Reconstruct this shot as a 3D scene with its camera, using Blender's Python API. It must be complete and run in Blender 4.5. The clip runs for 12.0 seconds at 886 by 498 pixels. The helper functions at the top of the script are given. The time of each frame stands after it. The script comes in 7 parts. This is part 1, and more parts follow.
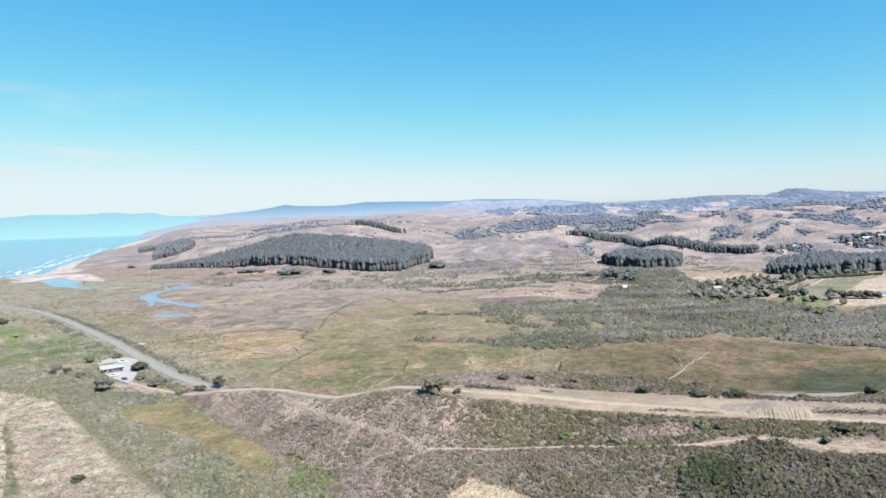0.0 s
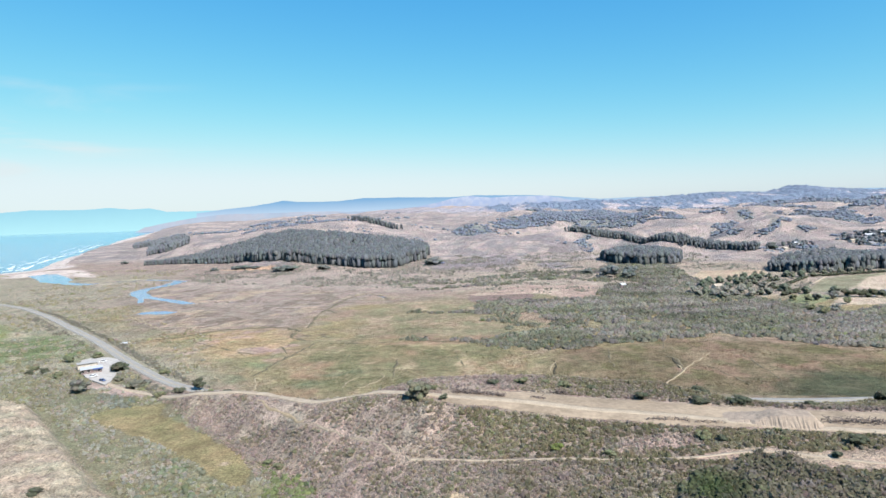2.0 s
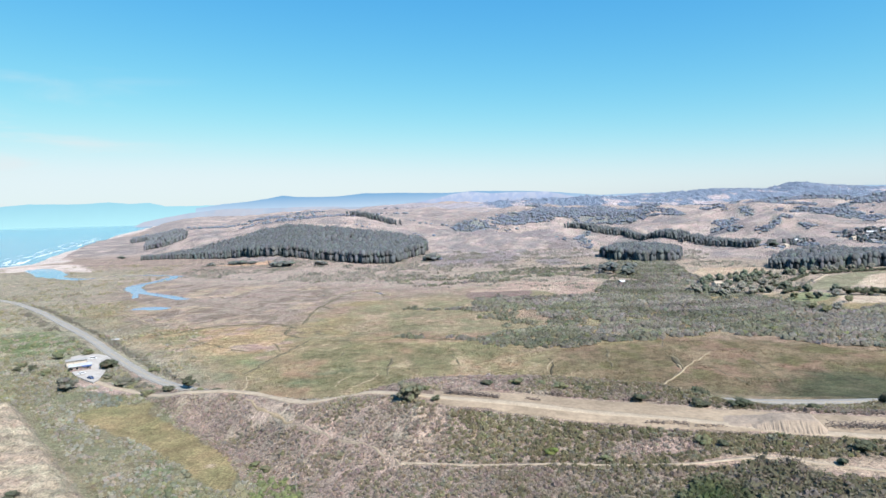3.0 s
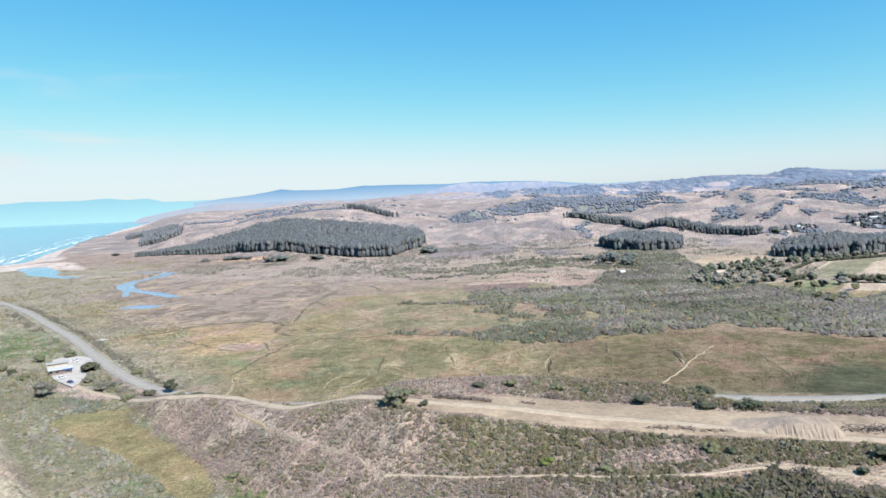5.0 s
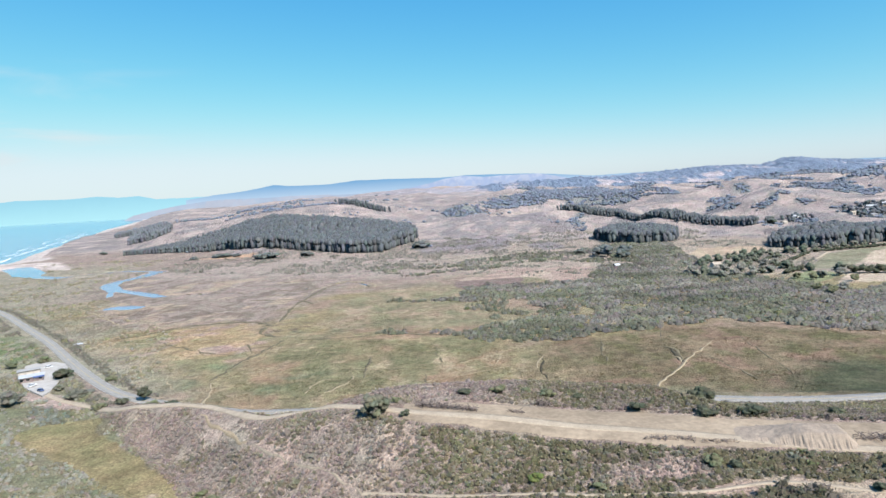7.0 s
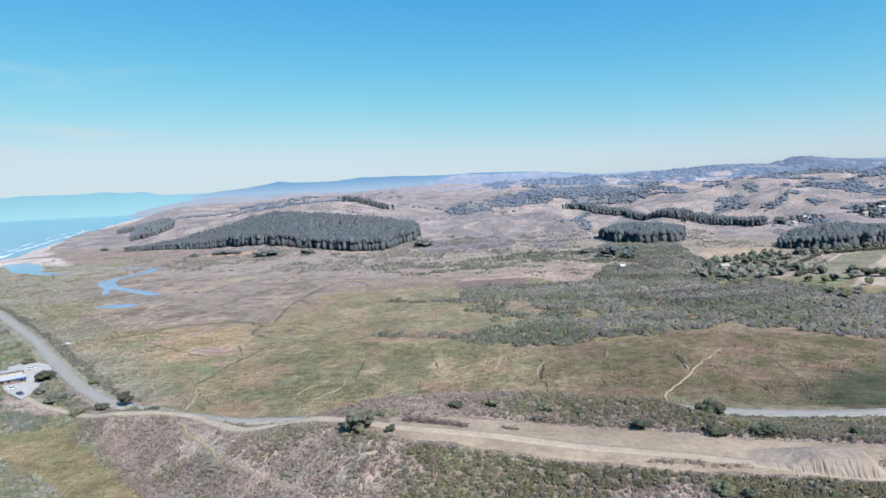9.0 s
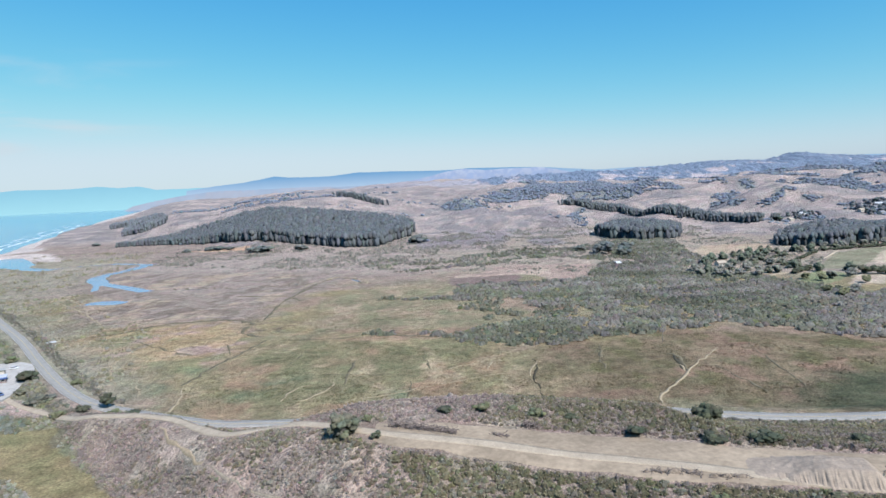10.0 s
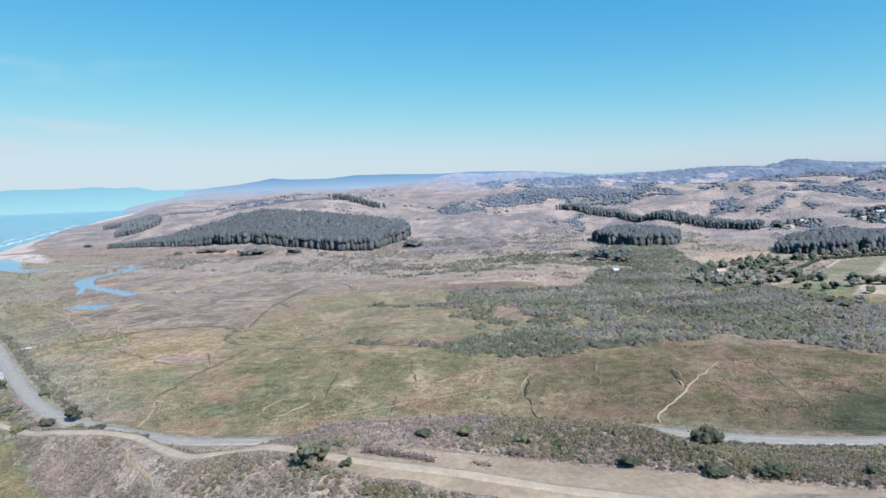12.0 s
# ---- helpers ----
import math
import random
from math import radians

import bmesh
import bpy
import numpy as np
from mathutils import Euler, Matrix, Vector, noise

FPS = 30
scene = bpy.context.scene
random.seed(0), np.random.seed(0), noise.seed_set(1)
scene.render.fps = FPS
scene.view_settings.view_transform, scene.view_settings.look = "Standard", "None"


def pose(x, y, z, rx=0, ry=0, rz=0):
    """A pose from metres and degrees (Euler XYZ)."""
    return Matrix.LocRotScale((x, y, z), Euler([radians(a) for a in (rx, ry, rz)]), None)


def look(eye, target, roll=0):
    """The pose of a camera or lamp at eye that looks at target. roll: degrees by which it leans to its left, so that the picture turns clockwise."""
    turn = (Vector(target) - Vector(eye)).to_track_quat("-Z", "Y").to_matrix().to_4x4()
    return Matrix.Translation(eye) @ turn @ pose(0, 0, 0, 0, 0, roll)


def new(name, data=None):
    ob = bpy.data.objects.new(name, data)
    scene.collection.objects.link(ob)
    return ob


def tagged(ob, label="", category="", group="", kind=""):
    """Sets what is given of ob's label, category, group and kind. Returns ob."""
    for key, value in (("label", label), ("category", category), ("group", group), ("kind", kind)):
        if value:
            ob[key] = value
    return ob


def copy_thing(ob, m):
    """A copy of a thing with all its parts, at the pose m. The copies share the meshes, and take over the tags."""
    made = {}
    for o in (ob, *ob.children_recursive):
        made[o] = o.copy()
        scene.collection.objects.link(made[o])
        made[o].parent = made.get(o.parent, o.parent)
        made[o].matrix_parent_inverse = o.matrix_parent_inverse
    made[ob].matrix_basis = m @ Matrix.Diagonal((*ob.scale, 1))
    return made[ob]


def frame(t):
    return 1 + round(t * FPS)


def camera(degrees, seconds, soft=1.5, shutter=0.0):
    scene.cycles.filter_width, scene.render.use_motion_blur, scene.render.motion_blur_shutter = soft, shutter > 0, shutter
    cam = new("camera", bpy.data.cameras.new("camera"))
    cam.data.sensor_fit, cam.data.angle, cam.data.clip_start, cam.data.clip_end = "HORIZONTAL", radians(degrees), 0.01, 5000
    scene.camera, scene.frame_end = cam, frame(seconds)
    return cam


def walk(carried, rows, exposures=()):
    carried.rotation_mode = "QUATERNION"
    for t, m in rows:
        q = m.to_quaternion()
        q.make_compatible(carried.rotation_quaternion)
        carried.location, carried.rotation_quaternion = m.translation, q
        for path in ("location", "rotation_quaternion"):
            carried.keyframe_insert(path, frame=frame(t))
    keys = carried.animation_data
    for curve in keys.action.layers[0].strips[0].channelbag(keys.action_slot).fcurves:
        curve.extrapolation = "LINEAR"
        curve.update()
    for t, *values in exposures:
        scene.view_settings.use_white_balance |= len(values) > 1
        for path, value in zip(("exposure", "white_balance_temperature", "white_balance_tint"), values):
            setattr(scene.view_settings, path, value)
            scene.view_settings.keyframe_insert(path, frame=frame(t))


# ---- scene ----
cam = camera(72.0, 12.0)
# seconds, place in metres (sea level is z = 0), pitch, roll, yaw
PATH = [
    (0, 0.00, -0.00, 100.00, -3.492, 2.008, -0.000),
    (0.5, 1.47, 3.77, 99.78, -3.662, 2.007, -0.114),
    (1, 2.78, 7.47, 99.54, -3.783, 1.980, -0.184),
    (1.5, 4.09, 11.05, 99.37, -3.774, 1.714, -0.115),
    (2, 5.41, 14.61, 99.23, -3.855, 1.910, -0.020),
    (2.5, 6.80, 18.26, 99.12, -3.920, 1.970, 0.095),
    (3, 8.07, 21.85, 99.11, -4.268, 1.704, -0.019),
    (5, 12.96, 36.49, 99.14, -5.085, 2.563, 0.036),
    (5.5, 14.24, 40.16, 99.12, -5.196, 2.971, -0.068),
    (6, 15.50, 43.90, 99.12, -5.541, 2.997, -0.108),
    (6.5, 16.70, 47.49, 99.13, -5.655, 3.391, -0.272),
    (7, 17.92, 51.22, 99.12, -5.697, 3.287, -0.366),
    (9, 22.92, 65.76, 99.00, -5.893, 2.931, 0.186),
    (9.5, 24.04, 69.42, 99.19, -6.082, 2.805, -0.177),
    (10, 25.35, 73.06, 99.39, -6.352, 2.819, -0.154),
    (10.5, 26.73, 76.86, 99.42, -6.425, 2.725, -0.081),
    (11, 28.08, 80.48, 99.40, -6.392, 2.548, -0.114),
    (11.5, 29.47, 84.14, 99.51, -6.255, 2.405, -0.185),
    (12, 30.83, 87.67, 99.61, -6.047, 2.281, -0.263),
]
walk(cam, [(t, pose(x, y, z, 0, 0, yaw) @ pose(0, 0, 0, pitch) @ pose(0, 0, 0, 0, roll) @ pose(0, 0, 0, 90))
           for t, x, y, z, pitch, roll, yaw in PATH],
     exposures=[(0.0, 1.05, 6330, 10), (6.5, 1.045, 6280, 10), (7.0, 1.00, 6240, 10), (8.8, 0.81, 5940, 10), (12.0, 0.80, 5900, 10)])

# ---------------------------------------------------------------- light
SUN_AZ, SUN_EL = 140.0, 47.0     # degrees clockwise from +y, and above the horizon
world = bpy.data.worlds.new("world")
scene.world = world
world.use_nodes = True
wn, wl = world.node_tree.nodes, world.node_tree.links
wn.clear()
sky = wn.new("ShaderNodeTexSky")
sky.sky_type = 'NISHITA'
sky.sun_disc = False
sky.sun_elevation, sky.sun_rotation = radians(SUN_EL), radians(SUN_AZ)
sky.altitude, sky.air_density, sky.dust_density, sky.ozone_density = 100, 1.0, 0.4, 2.5
bg = wn.new("ShaderNodeBackground")
bg.inputs["Strength"].default_value = 0.080
out = wn.new("ShaderNodeOutputWorld")
# clear sea air: deeper blue overhead, white towards the horizon
split, blend = wn.new("ShaderNodeSeparateColor"), wn.new("ShaderNodeCombineColor")
wl.new(sky.outputs[0], split.inputs[0])
for band, (power, gain) in enumerate(((1.56, 0.83), (0.85, 0.89), (0.45, 0.98))):
    level, curve, back = wn.new("ShaderNodeMath"), wn.new("ShaderNodeMath"), wn.new("ShaderNodeMath")
    level.operation, curve.operation, back.operation = 'MULTIPLY', 'POWER', 'MULTIPLY'
    level.inputs[1].default_value, curve.inputs[1].default_value, back.inputs[1].default_value = 0.166, power, gain / 0.166
    wl.new(split.outputs[band], level.inputs[0])
    wl.new(level.outputs[0], curve.inputs[0])
    wl.new(curve.outputs[0], back.inputs[0])
    haze = wn.new("ShaderNodeMath")
    haze.operation = 'SMOOTH_MIN'
    haze.inputs[1].default_value, haze.inputs[2].default_value = (4.75, 5.45, 5.6)[band], 2.5
    wl.new(back.outputs[0], haze.inputs[0])
    wl.new(haze.outputs[0], blend.inputs[band])
# thin high cloud low over the sea
way, wide_, wisp, cover, pale = wn.new("ShaderNodeTexCoord"), wn.new("ShaderNodeMapping"), wn.new("ShaderNodeTexNoise"), wn.new("ShaderNodeMapRange"), wn.new("ShaderNodeMix")
axes, west, low_sky, both, sum_ = wn.new("ShaderNodeSeparateXYZ"), wn.new("ShaderNodeMapRange"), wn.new("ShaderNodeMapRange"), wn.new("ShaderNodeMath"), wn.new("ShaderNodeMath")
wide_.inputs["Scale"].default_value = (3.0, 3.0, 16.0)
wisp.inputs["Scale"].default_value, wisp.inputs["Detail"].default_value, wisp.inputs["Distortion"].default_value = 1.6, 6.0, 0.6
wl.new(way.outputs["Generated"], wide_.inputs["Vector"])
wl.new(wide_.outputs[0], wisp.inputs["Vector"])
wl.new(way.outputs["Generated"], axes.inputs[0])
for node, source, a0, a1 in ((cover, wisp.outputs[0], 0.49, 0.82), (west, axes.outputs[0], -0.30, -0.56), (low_sky, axes.outputs[2], 0.24, 0.08)):
    node.inputs["From Min"].default_value, node.inputs["From Max"].default_value = a0, a1
    node.interpolation_type = 'SMOOTHSTEP'
    wl.new(source, node.inputs["Value"])
both.operation = sum_.operation = 'MULTIPLY'
wl.new(cover.outputs[0], both.inputs[0])
wl.new(west.outputs[0], both.inputs[1])
wl.new(both.outputs[0], sum_.inputs[0])
wl.new(low_sky.outputs[0], sum_.inputs[1])
pale.data_type = 'RGBA'
wl.new(sum_.outputs[0], pale.inputs[0])
wl.new(blend.outputs[0], [i for i in pale.inputs if i.name == "A" and i.type == 'RGBA'][0])
[i for i in pale.inputs if i.name == "B" and i.type == 'RGBA'][0].default_value = (4.8, 5.1, 5.1, 1)
wl.new([o for o in pale.outputs if o.type == 'RGBA'][0], bg.inputs[0])
wl.new(bg.outputs[0], out.inputs[0])
sun_data = bpy.data.lights.new("sun", 'SUN')
sun_data.energy, sun_data.angle, sun_data.color = 4.1, radians(0.6), (0.995, 0.925, 0.870)
sun = new("sun", sun_data)
sx, sy = math.sin(radians(SUN_AZ)) * math.cos(radians(SUN_EL)), math.cos(radians(SUN_AZ)) * math.cos(radians(SUN_EL))
sun.matrix_world = look((sx * 500, sy * 500, math.sin(radians(SUN_EL)) * 500), (0, 0, 0))


# ---------------------------------------------------------------- noise and small maths
def hash01(i, j, k):
    """A number from 0 to 1 for each whole-number pair."""
    n = (i.astype(np.int64) * 374761393 + j.astype(np.int64) * 668265263 + int(k) * 974634777) & 0x7fffffff
    n = ((n ^ (n >> 13)) * 1274126177) & 0x7fffffff
    n = n ^ (n >> 16)
    return (n & 0xffffff) / float(0xffffff)


def vnoise(x, y, k=0):
    """Smooth value noise, -1 to 1."""
    i, j = np.floor(x), np.floor(y)
    fx, fy = x - i, y - j
    fx, fy = fx * fx * fx * (fx * (fx * 6 - 15) + 10), fy * fy * fy * (fy * (fy * 6 - 15) + 10)
    a, b, c, d = hash01(i, j, k), hash01(i + 1, j, k), hash01(i, j + 1, k), hash01(i + 1, j + 1, k)
    return 2 * ((a * (1 - fx) + b * fx) * (1 - fy) + (c * (1 - fx) + d * fx) * fy) - 1


def fbm(x, y, octaves=4, k=0):
    total, amp = np.zeros_like(x, dtype=float), 1.0
    for o in range(octaves):
        total += amp * vnoise(x * 2 ** o + 17.3 * o, y * 2 ** o - 9.1 * o, k + o)
        amp *= 0.5
    return total / 1.9


def smooth(a, b, x):
    t = np.clip((x - a) / (b - a), 0, 1)
    return t * t * (3 - 2 * t)


def near_line(x, y, pts):
    """Distance to a polyline and how far along it (0 to 1)."""
    best = np.full(np.shape(x), 1e9)
    along = np.zeros(np.shape(x))
    n = len(pts) - 1
    for q in range(n):
        (ax, ay), (bx, by) = pts[q][:2], pts[q + 1][:2]
        dx, dy = bx - ax, by - ay
        u = np.clip(((x - ax) * dx + (y - ay) * dy) / (dx * dx + dy * dy), 0, 1)
        d = np.hypot(x - ax - u * dx, y - ay - u * dy)
        along = np.where(d < best, (q + u) / n, along)
        best = np.minimum(best, d)
    return best, along


# ---------------------------------------------------------------- the lie of the land
COAST = [(-2200, -700), (-1500, 300), (-1060, 900), (-890, 1150), (-840, 1260), (-931, 1453), (-1016, 1660), (-1110, 1910), (-1220, 2185), (-1480, 2800), (-1914, 4030), (-2250, 4800)]
HIGHWAY = [(-900, 800), (-640, 772), (-539, 735), (-468, 690), (-395, 623), (-329, 553), (-270, 490), (-222, 434), (-187, 394), (-157, 363), (-135, 346), (-118, 337),
           (-96, 327), (-73, 318), (-56, 316), (-40, 315), (-10, 316), (40, 321), (80, 318), (110, 309), (123, 304.5), (136, 300.3), (154, 296), (174, 293.6), (190, 292.8), (230, 292), (300, 289), (600, 277)]
CREST_X = [-400, -150, -139, -121, -96, -81, -66, -49, -22, -2, 24, 66, 121, 146, 300, 600]
CREST_Y = [420, 338, 329, 317, 306, 299, 284, 268, 255, 246, 240, 228, 215, 202, 150, 60]
CREST_Z = [3, 3, 5.0, 9.8, 13.4, 14.2, 15.4, 18, 24.5, 27, 27.4, 26.4, 25.6, 25.6, 30, 40]
SPUR = [(-700, 400), (-330, 345), (-230, 324), (-200, 305), (-160, 262), (-122, 220), (-95, 195), (-60, 140), (-40, 0)]
# bearing (x / y) of a line up the far hills, distances along y, heights
HILL_LINES = [
    (-0.75, [1150, 1217, 1500, 1610, 1760, 1950, 2400, 3200, 4400], [1, 2, 3, 4, 6, 8, 8, 8, 8]),
    (-0.50, [1100, 1217, 1503, 1608, 1760, 1949, 2400, 3200, 4400], [1, 3, 14, 20, 22, 16, 6, 2, 2]),
    (-0.36, [1000, 1090, 1252, 1375, 1595, 1765, 2150, 3000, 4400], [1, 3, 6, 33, 55, 50, 36, 40, 60]),
    (-0.20, [900, 978, 1070, 1161, 1373, 1618, 1960, 2900, 4400], [1, 3, 9, 38, 70, 78, 72, 88, 110]),
    (0.00, [760, 846, 986, 1160, 1338, 1598, 1961, 3200, 4300], [1, 2, 4, 14, 38, 60, 80, 106, 138]),
    (0.20, [700, 800, 932, 1055, 1199, 1423, 1678, 2300, 4050], [1, 2, 5, 10, 20, 38, 58, 84, 128]),
    (0.40, [700, 805, 891, 1043, 1153, 1259, 1484, 2014, 4200], [1, 3, 5, 13, 22, 30, 45, 72, 118]),
    (0.60, [700, 800, 880, 981, 1110, 1350, 1560, 2600, 4200], [1, 5, 11, 18, 28, 50, 72, 124, 120]),
    (0.85, [650, 780, 860, 960, 1110, 1350, 1560, 2600, 4200], [1, 5, 11, 18, 28, 50, 70, 110, 120]),
]
# rounded hills among the others: place, half sizes, rise
KNOLLS = [(770, 1400, 130, 130, 22), (560, 1560, 110, 110, 15), (425, 1120, 60, 50, 7), (250, 1330, 110, 90, 9), (60, 1450, 120, 90, 9), (340, 1620, 110, 90, 9), (130, 1180, 90, 60, 7), (-120, 1560, 130, 80, 7),
          (960, 1330, 110, 100, 14), (880, 1130, 90, 60, 10), (655, 1200, 110, 75, 19), (690, 1390, 150, 60, -15), (480, 1330, 90, 60, 12), (430, 1450, 130, 55, -14), (150, 1400, 130, 50, -9), (90, 1290, 70, 45, 8),
          (560, 1130, 45, 60, -7), (840, 1230, 60, 60, -8), (250, 1180, 60, 45, 8), (320, 1280, 70, 50, -6), (780, 1060, 70, 60, 9), (-330, 1480, 60, 120, -6), (-60, 1330, 60, 90, -6)]
# depth of the hollow behind, crest line from west to east
CRESTS = [(7, [(394, 1089), (438, 1092), (476, 1057), (500, 990)]), (9, [(528, 1455), (606, 1433), (655, 1447), (739, 1513)]), (12, [(575, 1190), (620, 1200), (680, 1250), (752, 1290), (830, 1262), (860, 1200)]),
          (12, [(830, 1400), (892, 1349), (1022, 1475), (1063, 1493), (1180, 1523)]), (8, [(-97, 1850), (8, 1733), (58, 1659), (96, 1419)]),
          (8, [(148, 1307), (184, 1313), (249, 1303), (318, 1284), (370, 1218)]), (6, [(74, 1184), (106, 1195), (154, 1166), (190, 1139), (230, 1095)]), (8, [(-330, 1700), (-230, 1640), (-120, 1560), (-40, 1440)])]
# half width, floor, line
CHANNELS = [
    (24, -1.2, [(-730, 1130), (-680, 1075), (-625, 1005)]),
    (13, -1.2, [(-640, 1010), (-590, 970), (-538, 940)]),
    (7.5, -1.0, [(-545, 946), (-514, 966), (-489, 972), (-464, 980), (-430, 965), (-400, 950)]),
    (11.0, -1.0, [(-396, 948), (-397, 921), (-397, 895)]),
    (10.5, -1.0, [(-397, 895), (-405, 868), (-407, 840), (-400, 814), (-381, 790)]),
    (7.5, -1.0, [(-381, 786), (-352, 760), (-320, 734), (-285, 703)]),
    (2.2, -0.5, [(-285, 704), (-232, 700), (-170, 690), (-125, 700), (-89, 725), (-70, 714), (-60, 695)]),
    (4.0, -0.9, [(-383, 791), (-365, 752), (-350, 721)]),
    (11.0, -0.9, [(-304, 645), (-294, 645), (-283, 640)]),
]


def coast_x(y):
    return np.interp(y, [p[1] for p in COAST], [p[0] for p in COAST])


def hills(x, y):
    s = np.clip(x / np.maximum(y, 300), -0.75, 0.85)
    fs = np.interp(s, [h[0] for h in HILL_LINES], np.arange(len(HILL_LINES)))
    ups = np.stack([np.interp(y, h[1], h[2]) for h in HILL_LINES])
    j = np.minimum(fs.astype(int), len(HILL_LINES) - 2)
    v = fs - j
    v = v * v * (3 - 2 * v)
    lo = np.take_along_axis(ups, j[None], 0)[0]
    hi = np.take_along_axis(ups, j[None] + 1, 0)[0]
    return lo * (1 - v) + hi * v


def side_of(x, y, pts):
    """Signed distance to a polyline: plus on its right hand, walking along it."""
    best, sign = np.full(np.shape(x), 1e9), np.ones(np.shape(x))
    for (ax, ay), (bx, by) in zip(pts[:-1], pts[1:]):
        dx, dy = bx - ax, by - ay
        u = np.clip(((x - ax) * dx + (y - ay) * dy) / (dx * dx + dy * dy), 0, 1)
        d = np.hypot(x - ax - u * dx, y - ay - u * dy)
        s = np.where((x - ax) * dy - (y - ay) * dx > 0, 1.0, -1.0)
        sign = np.where(d < best, s, sign)
        best = np.minimum(best, d)
    return best * sign


def height(x, y):
    """Ground level above the sea at x, y (arrays)."""
    x, y = np.atleast_1d(np.asarray(x, float)), np.atleast_1d(np.asarray(y, float))
    z = 1.1 + 0.35 * fbm(x / 60, y / 60, 3, 3) + 0.25 * fbm(x / 9, y / 9, 2, 5)
    # hills beyond the marsh
    h = hills(x, y)
    s = x / np.maximum(y, 300)
    h = h * (1 - 0.30 * smooth(2150, 2900, y) * smooth(-0.45, -0.25, s)) * (1 - 0.38 * smooth(1650, 2150, y) * smooth(0.28, 0.42, s))
    h = h * (1 - 0.22 * smooth(1750, 2150, y) * smooth(0.02, 0.08, s) * smooth(0.36, 0.28, s))
    for kx, ky, rx, ry, rise in KNOLLS:
        h = h + rise * np.exp(-((x - kx) / rx) ** 2 - ((y - ky) / ry) ** 2)
    up = smooth(6, 40, h)
    roll = 10 * fbm(x / 330, y / 330, 3, 11) - 22 * np.abs(fbm(x / 270, y / 270, 3, 21)) + 7 + 4 * fbm(x / 80, y / 80, 3, 23)
    roll = roll * (0.6 + 0.9 * smooth(-0.15, 0.15, x / np.maximum(y, 300)))
    h = h + up * roll * np.clip(y / 1600, 0.5, 1.8) + 0.6 * smooth(2, 8, h) * fbm(x / 25, y / 25, 2, 8)
    for deep, line in CRESTS:
        behind = -side_of(x, y, line)
        h = h + 2.5 * np.exp(-(behind / 45) ** 2) - deep * smooth(0, 60, behind) * smooth(230, 90, behind)
    z = z + np.maximum(h - 1, 0)
    # low rise beside the highway
    z = z + 9 * np.exp(-((x + 460) / 150) ** 2 - ((y - 560) / 120) ** 2) * smooth(0, 40, side_of(x, y, HIGHWAY) - 6)
    z = z + 10 * np.exp(-((x + 860) / 170) ** 2 - ((y - 930) / 150) ** 2)
    # ridge with the dirt track, the draw in front of it, and the pale spur
    yc, zc = np.interp(x, CREST_X, CREST_Y), np.interp(x, CREST_X, CREST_Z)
    d = 0.775 * (x + 85) + 0.634 * (y - 254)
    right = 2.5 + 24 * (1 - np.exp(-np.maximum(d - 12, 0) / 40))
    left = 2.5 + np.maximum(-d - 14, 0) * 0.05
    front = np.where(d > 0, right, left)
    lift = np.maximum(smooth(-34, 0, y - yc) * smooth(8, 30, d), smooth(-20, 0, y - yc) * smooth(-45, -70, x))
    front = front * (1 - lift) + zc * lift
    gap = np.interp(x, [p[0] for p in HIGHWAY], [p[1] for p in HIGHWAY]) - yc
    start = np.interp(x, [-60, -28, -5, 45, 92, 101, 110, 122, 132, 142, 152, 176, 190], [0.08, 0.10, 0.34, 0.38, 0.36, 0.25, 0.17, 0.15, 0.15, 0.16, 0.18, 0.22, 0.40])
    reach = np.interp(x, [-5, 20, 45, 96, 101, 110, 122, 142, 176, 190], [0.52, 0.68, 0.72, 0.72, 0.75, 0.80, 0.82, 0.82, 0.76, 0.58])
    fall = np.clip(((y - yc) / np.maximum(gap, 25) - start) / reach, 0, 1)
    bulge = 0.5 - 0.4 * smooth(98, 110, x)
    back = 3 + (zc - 3) * (1 - ((1 - bulge) * fall + bulge * fall * fall * (3 - 2 * fall)))
    near = np.where(y > yc, back, front)
    e = side_of(x, y, SPUR)
    spur = 11 + 2.5 * smooth(0, 80, e) + 1.2 * fbm(x / 14, y / 14, 3, 41) - 2.2 * np.abs(fbm(x / 8, y / 8, 4, 43)) - 2.4 * np.abs(fbm(x / 3.6, y / 3.6, 3, 45))
    near = np.where(x < -30, np.maximum(near, near + (spur - near) * smooth(-6, 1, e)), near)
    near = near + 0.9 * fbm(x / 40, y / 40, 3, 31) * smooth(4, 9, near)
    w = 1 - smooth(0.9, 1.25, (y - yc) / np.maximum(gap, 25))
    z = np.where(y < 520, z * (1 - w) + np.maximum(near, 1.4) * w, z)
    # a level bed for the highway
    hd, _ = near_line(x, y, HIGHWAY)
    verge = np.where((x > -150) & (x < -40), 11.0, np.where((x > -40) & (x < 106), 8.0, 18.0))
    z = np.where(hd < verge, z + (3.6 - z) * (1 - smooth(5, verge, hd)) * smooth(-900, -560, x), z)
    # lagoon and creeks
    for half, floor, line in CHANNELS:
        cd, _ = near_line(x, y, line)
        cd = cd + 1.2 * fbm(x / 18, y / 18, 2, 51)
        z = np.minimum(z, floor + (z - floor) * smooth(half * 0.75, half * 1.25, cd))
    # the shore
    cx = coast_x(y)
    shore = x - cx + 8 * fbm(y / 60, x / 300, 2, 61)
    z = np.where(shore < 130, np.minimum(z, -5 + 8.0 * smooth(-60, 70, shore) + np.maximum(shore - 60, 0) * (0.4 + 1.4 * smooth(1250, 1500, y))), z)
    return z


